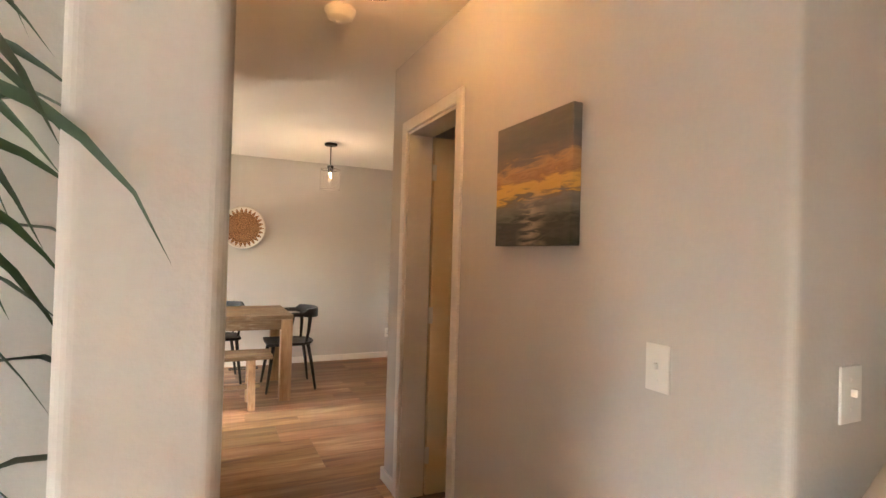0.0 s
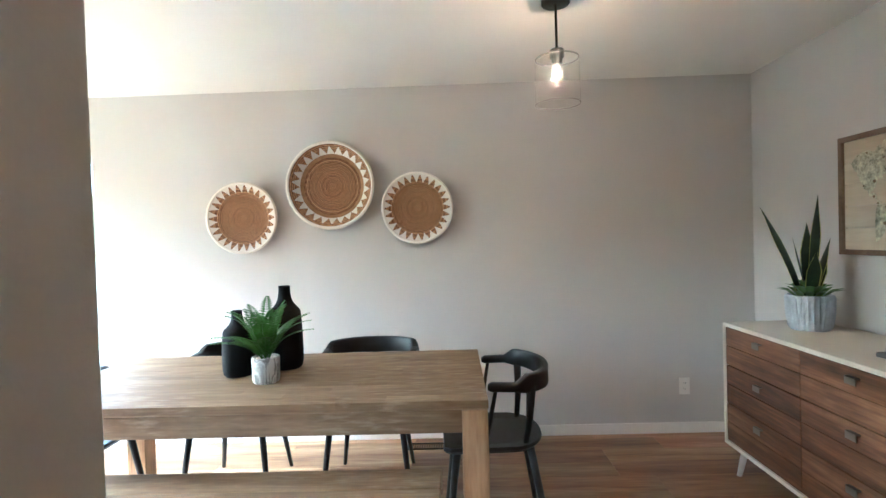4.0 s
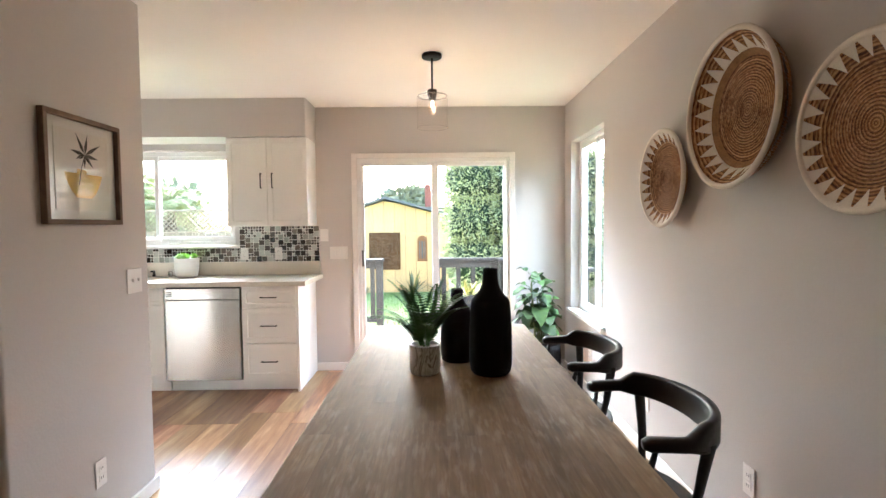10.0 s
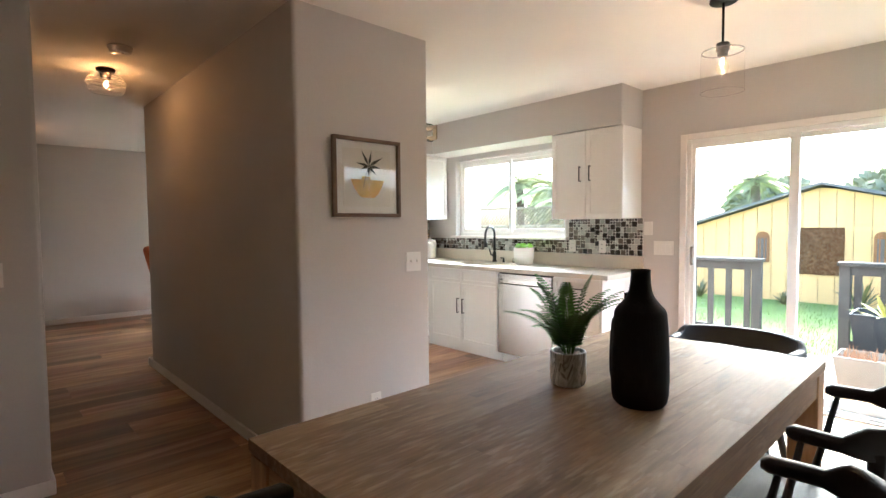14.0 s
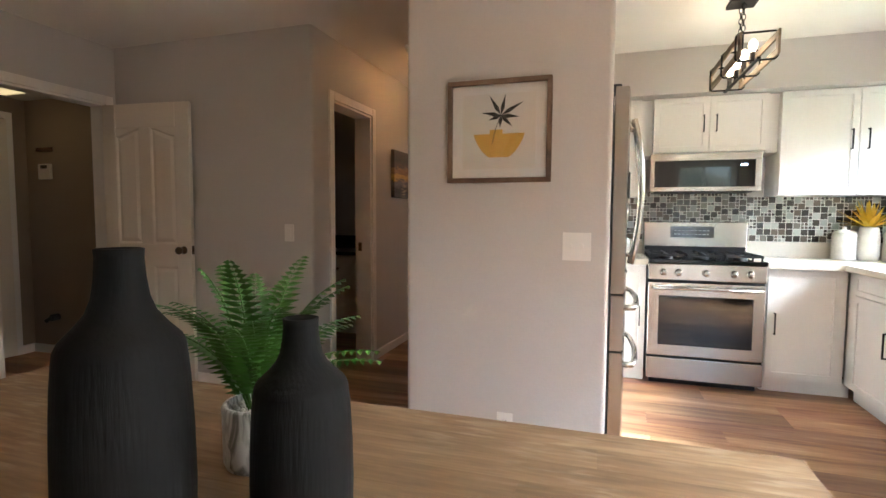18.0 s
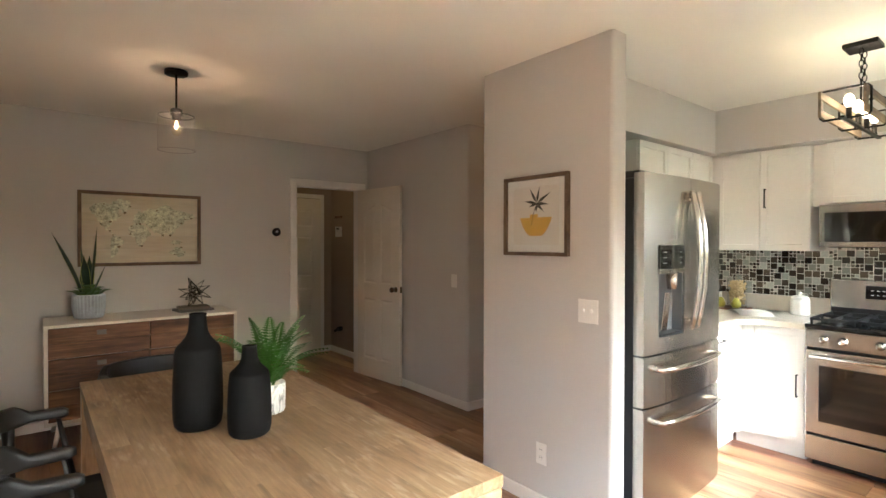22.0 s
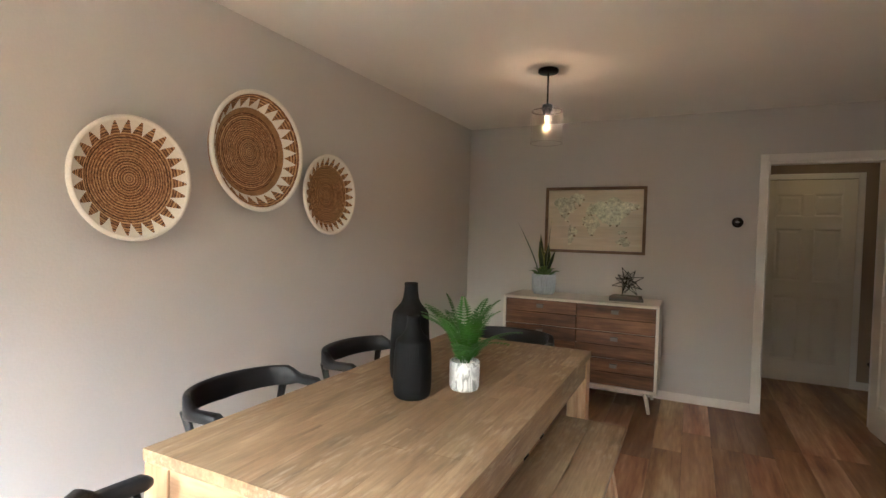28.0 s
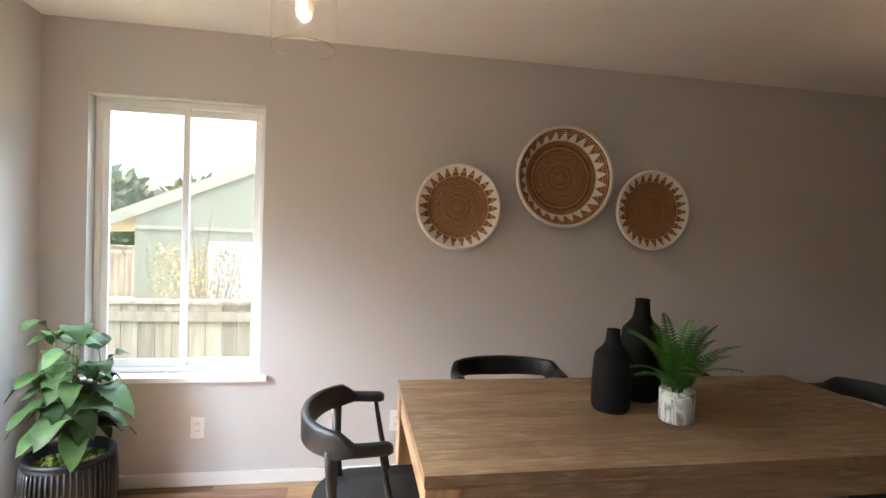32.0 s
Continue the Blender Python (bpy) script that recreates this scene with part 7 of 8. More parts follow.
wk = tagged(new("window_2"), "white vinyl sliding kitchen window above the sink", "window", "", "structure")
KX0, KX1, KZ0, KZ1 = -4.6, -3.08, 1.19, 2.07
for r in ((KX0, KX1, 5.745, 5.8, KZ0, KZ0 + 0.04), (KX0, KX1, 5.745, 5.8, KZ1 - 0.04, KZ1), (KX0, KX0 + 0.04, 5.745, 5.8, KZ0 + 0.04, KZ1 - 0.04), (KX1 - 0.04, KX1, 5.745, 5.8, KZ0 + 0.04, KZ1 - 0.04)):
    part("frame_bar", box(*r, 0.003, 1), M["vinyl"], wk)
for x0, x1, y in ((-4.56, -3.81, 5.75), (-3.85, -3.12, 5.775)):
    for r in ((x0, x1, y, y + 0.02, KZ0 + 0.04, KZ0 + 0.085), (x0, x1, y, y + 0.02, KZ1 - 0.08, KZ1 - 0.04), (x0, x0 + 0.04, y, y + 0.02, KZ0 + 0.085, KZ1 - 0.08), (x1 - 0.04, x1, y, y + 0.02, KZ0 + 0.085, KZ1 - 0.08)):
        part("sash_bar", box(*r, 0.002, 1), M["vinyl"], wk)
    part("pane", box(x0 + 0.04, x1 - 0.04, y + 0.008, y + 0.012, KZ0 + 0.085, KZ1 - 0.08), M["glass"], wk).visible_shadow = False
part("window_sill", box(-4.65, -3.04, 5.625, 5.745, 1.165, 1.192, 0.005), M["trim"], wk, "white sill board")

sd = tagged(new("door_4"), "white sliding glass patio door, closed", "door", "", "structure")
for r in ((-1.99, -1.94, 5.664, 5.68, 0, 2.03), (-0.52, -0.47, 5.664, 5.68, 0, 2.03), (-1.94, -0.52, 5.664, 5.68, 1.985, 2.03)):
    part("casing_board", box(*r, 0.003, 1), M["trim"], sd)
for r in ((-1.94, -1.91, 5.685, 5.79, 0.0, 1.985), (-0.55, -0.52, 5.685, 5.79, 0.0, 1.985), (-1.91, -0.55, 5.685, 5.79, 1.95, 1.985), (-1.91, -0.55, 5.685, 5.79, 0.0, 0.03)):
    part("frame_bar", box(*r, 0.002, 1), M["vinyl"], sd)
for x0, x1, y, nm in ((-1.91, -1.185, 5.695, "sliding_panel"), (-1.25, -0.55, 5.735, "fixed_panel")):
    for r in ((x0, x1, y, y + 0.03, 0.03, 0.09), (x0, x1, y, y + 0.03, 1.915, 1.95), (x0, x0 + (0.03 if nm == "sliding_panel" else 0.06), y, y + 0.03, 0.09, 1.915), (x1 - (0.06 if nm == "sliding_panel" else 0.02), x1, y, y + 0.03, 0.09, 1.915)):
        part("stile", box(*r, 0.002, 1), M["vinyl"], sd)
    part("pane", box(x0 + 0.03, x1 - 0.02, y + 0.013, y + 0.017, 0.09, 1.915), M["glass"], sd).visible_shadow = False
part("handle", boxes([(-1.905, -1.888, 5.66, 5.695, 0.98, 0.995), (-1.905, -1.888, 5.66, 5.695, 1.115, 1.13), (-1.905, -1.888, 5.66, 5.672, 0.995, 1.115)], 0.002), M["steelh"], sd, "grey metal pull handle")
part("threshold", box(-1.94, -0.52, 5.655, 5.83, -0.02, 0.012, 0.003), M["vinyl"], sd)


# ---------------------------------------------------------------- hall and living room
def flush_lamp(at, label, power):
    p = empty("ceiling_lamp", label, "lamp", "glass ceiling lamps", at)
    part("canopy", lathe([(0, 0), (0.058, 0), (0.06, -0.004), (0.058, -0.02), (0, -0.022)], 28), M["darkmetal"], p, "", True)
    part("socket", lathe([(0, -0.02), (0.034, -0.02), (0.036, -0.05), (0.03, -0.07), (0, -0.072)], 20), M["darkmetal"], p, "", True)
    g = part("glass_shade", lathe([(0.036, -0.045), (0.08, -0.05), (0.112, -0.075), (0.122, -0.11), (0.115, -0.15), (0.098, -0.168)], 40), M["shade"], p, "clear glass bowl shade", True)
    part("glass_rim", tube([(0.098 * math.cos(2 * math.pi * k / 40), 0.098 * math.sin(2 * math.pi * k / 40), -0.168) for k in range(40)], 0.0018, 6, closed=True), M["shaderim"], p, "", True)
    # Ridges added to the clear bowl so that its light falls in arcs.
    for r_, z_ in ((0.085, -0.053), (0.113, -0.077), (0.1215, -0.1)):
        part("arc_ridge", tube([(r_ * math.cos(2 * math.pi * k / 40), r_ * math.sin(2 * math.pi * k / 40), z_) for k in range(40)], 0.0045, 6, closed=True), M["shaderim"], p, "", True)
    part("bulb", lathe([(0, -0.07), (0.013, -0.072), (0.026, -0.1), (0.03, -0.12), (0.024, -0.142), (0, -0.152)], 18), M["bulbglass"], p, "", True)
    part("filament", tube([(0.006 * math.cos(k * 1.9), 0.006 * math.sin(k * 1.9), -0.088 - 0.0032 * k) for k in range(14)], 0.0032, 6), M["bulb"], p, "glowing filament", True)
    x, y, z = at.translation
    bulb_light("hall_light", (x, y, z - 0.12), power, (1, 0.45, 0.15), 0.008)


flush_lamp(pose(-4.598, 2.18, CEIL), "small clear glass ceiling lamp in the hall", 0.85)
flush_lamp(pose(-7.6, 1.82, CEIL), "small clear glass ceiling lamp in the living room", 0.6)
sm = empty("smoke_detector", "round white smoke detector on the hall ceiling", "detector", "", pose(-4.027, 2.165, CEIL))
part("base", lathe([(0, 0), (0.07, 0), (0.07, -0.012), (0.062, -0.016), (0.06, -0.034), (0.045, -0.042), (0, -0.044)], 32), M["plate"], sm, "", True)
part("button", lathe([(0.014, -0.043), (0.012, -0.047), (0, -0.048)], 14, Matrix.Translation((0.025, 0, 0))), M["plate"], sm, "", True)

ac = empty("armchair", "terracotta upholstered armchair with a white cushion", "armchair", "", pose(-8.25, 3.82, 0, 0, 0, 8))
part("seat", cube(bmesh.new(), -0.33, 0.33, -0.32, 0.35, 0.28, 0.45, 0.06, 3), M["terracotta"], ac, "", True)
part("backrest", cube(bmesh.new(), -0.35, 0.35, -0.08, 0.08, 0.0, 0.75, 0.06, 3, pose(0, -0.33, 0.33, 14, 0, 0)), M["terracotta"], ac, "", True)
for s in (-1, 1):
    part("armrest", cube(bmesh.new(), -0.06, 0.06, -0.32, 0.3, 0.3, 0.6, 0.05, 3, pose(s * 0.38, 0, 0)), M["terracotta"], ac, "", True)
    for y in (-0.28, 0.28):
        part("leg", tube([(s * 0.28, y, 0.3), (s * 0.33, y * 1.15, 0.0)], [0.02, 0.012], 8), M["drawer"], ac, "", True)
cu = tagged(link("cushion", cube(bmesh.new(), -0.22, 0.22, -0.06, 0.06, 0, 0.4, 0.055, 3, pose(-8.25, 3.82, 0, 0, 0, 8) @ pose(0, -0.17, 0.46, 14, 0, 0)), M["whitefibre"], None, "", True), "white cushion leaning in the armchair", "cushion")
rug = empty("rug", "cream flat rug with a fringe in front of the armchair", "rug")
part("field", box(-8.6, -6.7, 3.5, 5.6, 0.001, 0.012, 0.003, 1), M["whitefibre"], rug)
bm = bmesh.new()
rf = random.Random(5)
for i in range(120):
    x = -8.59 + 1.88 * i / 119
    tube([(x, 3.5, 0.006), (x + rf.uniform(-0.01, 0.01), 3.44, 0.004)], 0.003, 4, bm)
tagged(part("fringe", bm, M["whitefibre"], rug), kind="stuff")

# tall leafy plant beside the partition's end
pp = empty("palm_plant", "tall potted palm with long narrow drooping leaves", "plant", "", pose(-5.5, 3.08, 0))
part("pot", lathe([(0, 0), (0.13, 0), (0.15, 0.02), (0.17, 0.3), (0.16, 0.31), (0.15, 0.3), (0.148, 0.26), (0, 0.26)], 28), M["ribpot"], pp, "", True)
rp = random.Random(21)
for k in range(5):
    a = k * 1.25
    part("stem", tube([(0.05 * math.cos(a), 0.05 * math.sin(a), 0.25), (0.07 * math.cos(a), 0.07 * math.sin(a), 0.9), (0.06 * math.cos(a + 0.4), 0.06 * math.sin(a + 0.4), 1.3 + 0.1 * k)], [0.012, 0.01, 0.006], 8), M["palmstem"], pp, "", True)
for i in range(46):
    a = i * 2.4 + rp.uniform(-0.2, 0.2)
    z = 0.75 + 1.05 * i / 46
    l = rp.uniform(0.36, 0.58)
    rise = rp.uniform(0.05, 0.2)
    d = Vector((math.cos(a), math.sin(a), 0))
    if d.x > 0.3 and l > 0.3:
        l = 0.24
    if d.y < -0.5:
        l *= 0.75
    pts = [d * l * (t / 7) + Vector((0, 0, z + rise * math.sin(math.pi * 0.75 * t / 7) - 0.16 * (t / 7) ** 2.2)) for t in range(8)]
    part("leaf", strap(pts, 0.014, a, mid=0.5), M["palmleaf"], pp, "", True)
for k, z in enumerate((1.69, 1.6, 1.52, 1.5, 1.46, 1.43, 1.39, 1.33, 1.3, 1.24, 1.19, 1.03, 0.98)):
    d = Vector((rp.uniform(-0.14, -0.02), rp.uniform(-0.25, -0.21), 0))
    pts = [Vector((0, -0.02, z + 0.04)) + d * (t / 7) + Vector((0, 0, 0.05 * math.sin(math.pi * t / 7) - (0.03 + 0.05 * (k % 3)) * (t / 7) ** 2.0)) for t in range(8)]
    part("leaf", strap(pts, 0.007, 1.57 + 0.3 * k, mid=0.5), M["palmleaf"], pp, "", True)
pts = [Vector(p) - Vector((-5.5, 3.08, 0)) for p in ((-5.52, 3.06, 1.5), (-5.57, 3.0, 1.52), (-5.62, 2.945, 1.52), (-5.67, 2.885, 1.505), (-5.71, 2.835, 1.48), (-5.745, 2.79, 1.445), (-5.775, 2.745, 1.395), (-5.795, 2.712, 1.33))]
part("leaf", strap(pts, 0.0065, 2.4, mid=0.5), M["palmleaf"], pp, "", True)
# table lamp at the living room corner
tl = empty("side_table", "small round wooden side table by the living room corner", "table", "", pose(-5.965, 1.6, 0))
part("tabletop", lathe([(0, 0.5), (0.2, 0.5), (0.205, 0.51), (0.2, 0.525), (0, 0.526)], 32), M["drawer"], tl, "", True)
for k in range(3):
    a = k * 2.094
    part("leg", tube([(0.1 * math.cos(a), 0.1 * math.sin(a), 0.5), (0.17 * math.cos(a), 0.17 * math.sin(a), 0)], 0.012, 8), M["drawer"], tl, "", True)
ll = empty("table_lamp", "white ceramic table lamp with a cream cone shade", "lamp", "", pose(-5.965, 1.6, 0.526))
part("base", lathe([(0, 0), (0.06, 0), (0.07, 0.03), (0.085, 0.12), (0.05, 0.24), (0.015, 0.27), (0.012, 0.34), (0, 0.34)], 28), M["plate"], ll, "", True)
part("shade", lathe([(0.2, 0.30), (0.1, 0.54), (0.097, 0.54), (0.197, 0.30)], 36), M["cream"], ll, "", True)
# bathroom glimpse
va = empty("bathroom_vanity", "white vanity cabinet with a dark stone top in the unlit bathroom", "cabinet", "", pose(-5.6, 0.08, 0))
part("body", box(0.0, 0.5, 0.0, 1.2, 0.1, 0.82), M["cab"], va)
part("toe_kick", box(0.0, 0.44, 0.02, 1.18, 0.0, 0.1), M["cab"], va)
for k in range(3):
    vd = part("door", box(0.5, 0.518, 0.01 + 0.395 * k, 0.395 + 0.395 * k, 0.12, 0.8, 0.003), M["cab"], va)
    part("knob", lathe([(0.012, 0), (0.008, 0.008), (0.014, 0.02), (0, 0.026)], 14, pose(0.518, 0.06 + 0.395 * k, 0.68, 0, 90, 0)), M["pewterknob"], vd, "dark pewter knob", True)
part("top", box(0.0, 0.54, -0.02, 1.22, 0.82, 0.855, 0.004), M["vanitytop"], va, "dark stone top")
part("splashback", box(0.0, 0.02, -0.02, 1.22, 0.8555, 1.0, 0.002), M["vanitytop"], va)

# big-leaved plant in the corner
rl = random.Random(9)
fp = empty("rubber_plant", "broad-leaved green plant in a black ribbed basket by the window", "plant", "", pose(-0.315, 5.36, 0))
bm = bmesh.new()
part("pot", lathe([(0, 0), (0.15, 0), (0.165, 0.02), (0.185, 0.16), (0.18, 0.3), (0.172, 0.335), (0.165, 0.34), (0.155, 0.335), (0.155, 0.29), (0, 0.29)], 40), M["black2"], fp, "black basket pot", True)
for i in range(52):
    a = i * 2 * math.pi / 52
    part("rib", tube([((r + 0.004) * math.cos(a), (r + 0.004) * math.sin(a), z) for r, z in ((0.165, 0.02), (0.178, 0.09), (0.185, 0.16), (0.184, 0.24), (0.177, 0.31))], 0.006, 6), M["basketrib"], fp, "", True)
part("rim", tube([(0.172 * math.cos(2 * math.pi * i / 40), 0.172 * math.sin(2 * math.pi * i / 40), 0.335) for i in range(40)], 0.012, 8, closed=True), M["black2"], fp, "", True)
bm = bmesh.new()
for i in range(320):
    a, r = rl.uniform(0, 6.28), 0.15 * math.sqrt(rl.random())
    bmesh.ops.create_icosphere(bm, subdivisions=1, radius=rl.uniform(0.006, 0.014), matrix=Matrix.Translation((r * math.cos(a), r * math.sin(a), 0.292)) @ Matrix.Diagonal((1, 1, 0.6, 1)))
tagged(part("moss", bm, M["moss"], fp, "green moss"), kind="stuff")


def broad_leaf(base, tip, width, droop, bm):
    base, tip = Vector(base), Vector(tip)
    d = tip - base
    L_ = d.length
    side = d.cross(Vector((0, 0, 1)))
    side = side.normalized() if side.length > 1e-4 else Vector((1, 0, 0))
    nrm = side.cross(d).normalized()
    rows = []
    for i in range(9):
        t = i / 8
        w = width * (math.sin(math.pi * min(1, 0.04 + t * 0.95)) ** 0.75) * (1.12 - 0.3 * t) * (1 if 0 < i < 8 else 0.08)
        p = base + d * t - Vector((0, 0, droop * t * t * L_))
        rows.append([bm.verts.new(p + side * w * s + nrm * (0.22 * w * abs(s) + 0.012 * math.sin(9 * t) * s)) for s in (-1, -0.5, 0, 0.5, 1)])
    for a, b in zip(rows, rows[1:]):
        for k in range(4):
            bm.faces.new((a[k], a[k + 1], b[k + 1], b[k]))


stems = []
for k, (a, h, lean) in enumerate(((0.3, 0.58, 0.05), (1.5, 0.46, 0.09), (2.5, 0.61, 0.07), (3.8, 0.55, 0.1), (4.7, 0.48, 0.12), (5.6, 0.4, 0.1))):
    top_ = Vector((lean * math.cos(a), lean * math.sin(a), 0.29 + h))
    part("stem", tube([(0.03 * math.cos(a), 0.03 * math.sin(a), 0.28), (0.7 * lean * math.cos(a), 0.7 * lean * math.sin(a), 0.29 + h * 0.5), top_], [0.008, 0.007, 0.004], 8), M["palmstem"], fp, "", True)
    stems.append((a, h, lean))
for i in range(60):
    a0, h, lean = stems[i % 6]
    t = 0.36 + 0.64 * (i // 6) / 9
    base = Vector((lean * t * math.cos(a0), lean * t * math.sin(a0), 0.29 + h * t))
    a = i * 2.4 + rl.uniform(-0.4, 0.4)
    el = rl.uniform(-0.2, 0.55) + 0.5 * (t > 0.85)
    ln = rl.uniform(0.125, 0.185) * (1.12 - 0.2 * t)
    d = Vector((math.cos(a) * math.cos(el), math.sin(a) * math.cos(el), math.sin(el)))
    if d.x > 0.35:
        ln = min(ln, 0.16)
    if d.y > 0.35:
        ln = min(ln, 0.15)
    bm = bmesh.new()
    tube([base, base + d * 0.06], 0.0025, 5, bm)
    broad_leaf(base + d * 0.055, base + d * (0.055 + ln), ln * rl.uniform(0.34, 0.43), rl.uniform(0.35, 1.1), bm)
    part("leaf", bm, M["bigleaf"], fp, "", True)

# ---------------------------------------------------------------- outdoors
GZ = -0.35
tagged(link("ground", boxes([(-400, 400, 6.62, 400, GZ - 0.5, GZ), (0.151, 400, -400, 6.619, GZ - 0.5, GZ)]), M["grass"]), "bright green lawn and yard ground", "ground", "", "structure")
# Unseen behind the fence; added so sunlit grass doesn't tint the neighbour's wall green.
tagged(link("bounce_ground", box(2.2, 10.4, -6, 12, GZ, GZ + 0.006), M["bouncepale"]), "unseen pale ground added to keep green bounce off the neighbour house", "path", "", "structure")
gb = bmesh.new()
rgz = random.Random(31)
for i in range(9000):
    x, y = rgz.uniform(-7.5, 0.2), 8.6 + 5.3 * rgz.random() ** 1.6
    h, a = rgz.uniform(0.04, 0.09), rgz.uniform(0, 6.28)
    p = Vector((x, y, GZ - 0.005))
    s = Vector((math.cos(a), math.sin(a), 0)) * 0.006
    q = Vector((rgz.uniform(-0.03, 0.03), rgz.uniform(-0.03, 0.03), h))
    gb.faces.new([gb.verts.new(v) for v in (p - s, p + s, p + q)])
tagged(link("grass", gb, M["grassblade"]), "short bright green grass blades", "grass", "", "stuff")
deck = tagged(new("deck"), "weathered grey wooden deck", "deck", "", "structure")
for i in range(14):
    y = 5.84 + i * 0.145
    part("board", box(-3.6, 0.9, y, y + 0.138, -0.115, -0.08, 0.003, 1), M["deckwood"], deck)
part("skirt", box(-3.6, 0.9, 7.86, 7.88, GZ - 0.02, -0.116), M["deckwood"], deck)


def railing(name, label, p0, p1, posts, gap, dense=False):
    r = empty(name, label, "railing", "deck railings")
    p0, p1 = Vector((*p0, 0)), Vector((*p1, 0))
    d = p1 - p0
    L_ = d.length
    yaw = math.degrees(math.atan2(d.y, d.x))
    m = pose(p0.x, p0.y, 0, 0, 0, yaw)
    mt = M["railwood"]
    part("cap", cube(bmesh.new(), -0.06, L_ + 0.06, -0.07, 0.07, 0.88, 0.92, 0.004, 1, m), mt, r)
    part("rail", cube(bmesh.new(), 0, L_, -0.02, 0.02, 0.79, 0.88, 0, 1, m), mt, r)
    part("rail", cube(bmesh.new(), 0, L_, -0.02, 0.02, 0.06, 0.14, 0, 1, m), mt, r)
    for t in posts:
        part("post", cube(bmesh.new(), L_ * t - 0.045, L_ * t + 0.045, -0.045, 0.045, -0.08, 0.88, 0.004, 1, m), mt, r)
    n_ = int(L_ / gap)
    for i in range(n_):
        c = L_ * (i + 0.5) / n_
        part("baluster", cube(bmesh.new(), c - (0.055 if dense else 0.03), c + (0.055 if dense else 0.03), -0.015, 0.015, 0.1, 0.82, 0, 1, m), mt, r)
    return r


railing("deck_railing", "grey wooden deck railing beside the steps", (-3.5, 7.75), (-1.98, 7.75), (0, 1), 0.19)
railing("deck_railing", "dark grey wooden deck railing at the deck corner", (-1.21, 7.75), (-0.42, 7.75), (0, 1), 0.19)
railing("deck_railing", "grey boarded side railing running back to the house", (-0.34, 7.72), (0.3, 5.95), (0.02,), 0.125, True)
rlb = random.Random(17)


def planter(name, label, x, y, top_w, bot_w, h, material):
    p = empty(name, label, "planter", "", pose(x, y, -0.08))
    bm = bmesh.new()
    vs = []
    for w, z in ((bot_w, 0), (top_w, h), (top_w - 0.03, h), (top_w - 0.05, h - 0.06)):
        vs.append([bm.verts.new((sx * w / 2, sy * w / 2, z)) for sx, sy in ((-1, -1), (1, -1), (1, 1), (-1, 1))])
    bm.faces.new(vs[0])
    bm.faces.new(vs[-1])
    for a, b in zip(vs, vs[1:]):
        for k in range(4):
            bm.faces.new((a[k], a[(k + 1) % 4], b[(k + 1) % 4], b[k]))
    part("box", bm, material, p)
    return p


bpz = planter("large_planter", "large dark slate planter with a spiky yellowing plant", -0.82, 7.05, 0.46, 0.28, 0.62, M["slate"])
for i in range(26):
    a, el, l = i * 2.4, rlb.uniform(0.35, 1.3), rlb.uniform(0.2, 0.36)
    d = Vector((math.cos(a) * math.cos(el), math.sin(a) * math.cos(el), math.sin(el)))
    part("blade", strap([Vector((0, 0, 0.55)) + d * l * k / 4 - Vector((0, 0, 0.08 * (k / 4) ** 2)) for k in range(5)], 0.022, a), M["agave"], bpz)
spz = planter("small_planter", "small grey square planter with dry orange twigs", -0.90, 6.55, 0.36, 0.26, 0.34, M["concrete"])
bm = bmesh.new()
for i in range(90):
    a, el, l = rlb.uniform(0, 6.28), rlb.uniform(0.4, 1.5), rlb.uniform(0.05, 0.12)
    x, y = rlb.uniform(-0.13, 0.13), rlb.uniform(-0.13, 0.13)
    tube([(x, y, 0.29), (x + l * math.cos(a) * math.cos(el), y + l * math.sin(a) * math.cos(el), 0.29 + l * math.sin(el))], 0.003, 4, bm)
tagged(part("twigs", bm, M["drytwig"], spz, "dry orange twigs"), kind="stuff")


def leaf_cloud(name, label, category, blobs, count, size, material, seed, core=None, slim=0.32):
    """Foliage of many small leaves spread over rounded masses of (centre, radii)."""
    t = empty(name, label, category)
    rr = random.Random(seed)
    bm = bmesh.new()
    tot = sum(r.x * r.y + r.y * r.z + r.x * r.z for _, r in blobs)
    for c, r in blobs:
        k = int(count * (r.x * r.y + r.y * r.z + r.x * r.z) / tot)
        for _ in range(k):
            v = Vector((rr.gauss(0, 1), rr.gauss(0, 1), rr.gauss(0, 1))).normalized()
            depth_ = rr.uniform(0.86, 1.06)
            p = c + Vector((v.x * r.x, v.y * r.y, v.z * r.z)) * depth_
            d = (v + Vector((rr.uniform(-1, 1), rr.uniform(-1, 1), rr.uniform(-1, 1))) * 0.9).normalized()
            s = d.cross(Vector((rr.uniform(-1, 1), rr.uniform(-1, 1), rr.uniform(-1, 1)))).normalized()
            l = size * rr.uniform(0.7, 1.4)
            q = [bm.verts.new(w) for w in (p, p + d * l * 0.5 + s * l * slim, p + d * l, p + d * l * 0.5 - s * l * slim)]
            bm.faces.new(q)
    tagged(part("crown", bm, material, t), kind="stuff")
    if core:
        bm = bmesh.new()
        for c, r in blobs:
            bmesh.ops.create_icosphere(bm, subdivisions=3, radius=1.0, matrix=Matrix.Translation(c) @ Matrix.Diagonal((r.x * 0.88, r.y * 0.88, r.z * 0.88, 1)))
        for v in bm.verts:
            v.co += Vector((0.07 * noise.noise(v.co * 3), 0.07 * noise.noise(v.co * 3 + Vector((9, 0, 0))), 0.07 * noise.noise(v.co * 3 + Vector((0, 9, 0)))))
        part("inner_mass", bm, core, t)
    return t


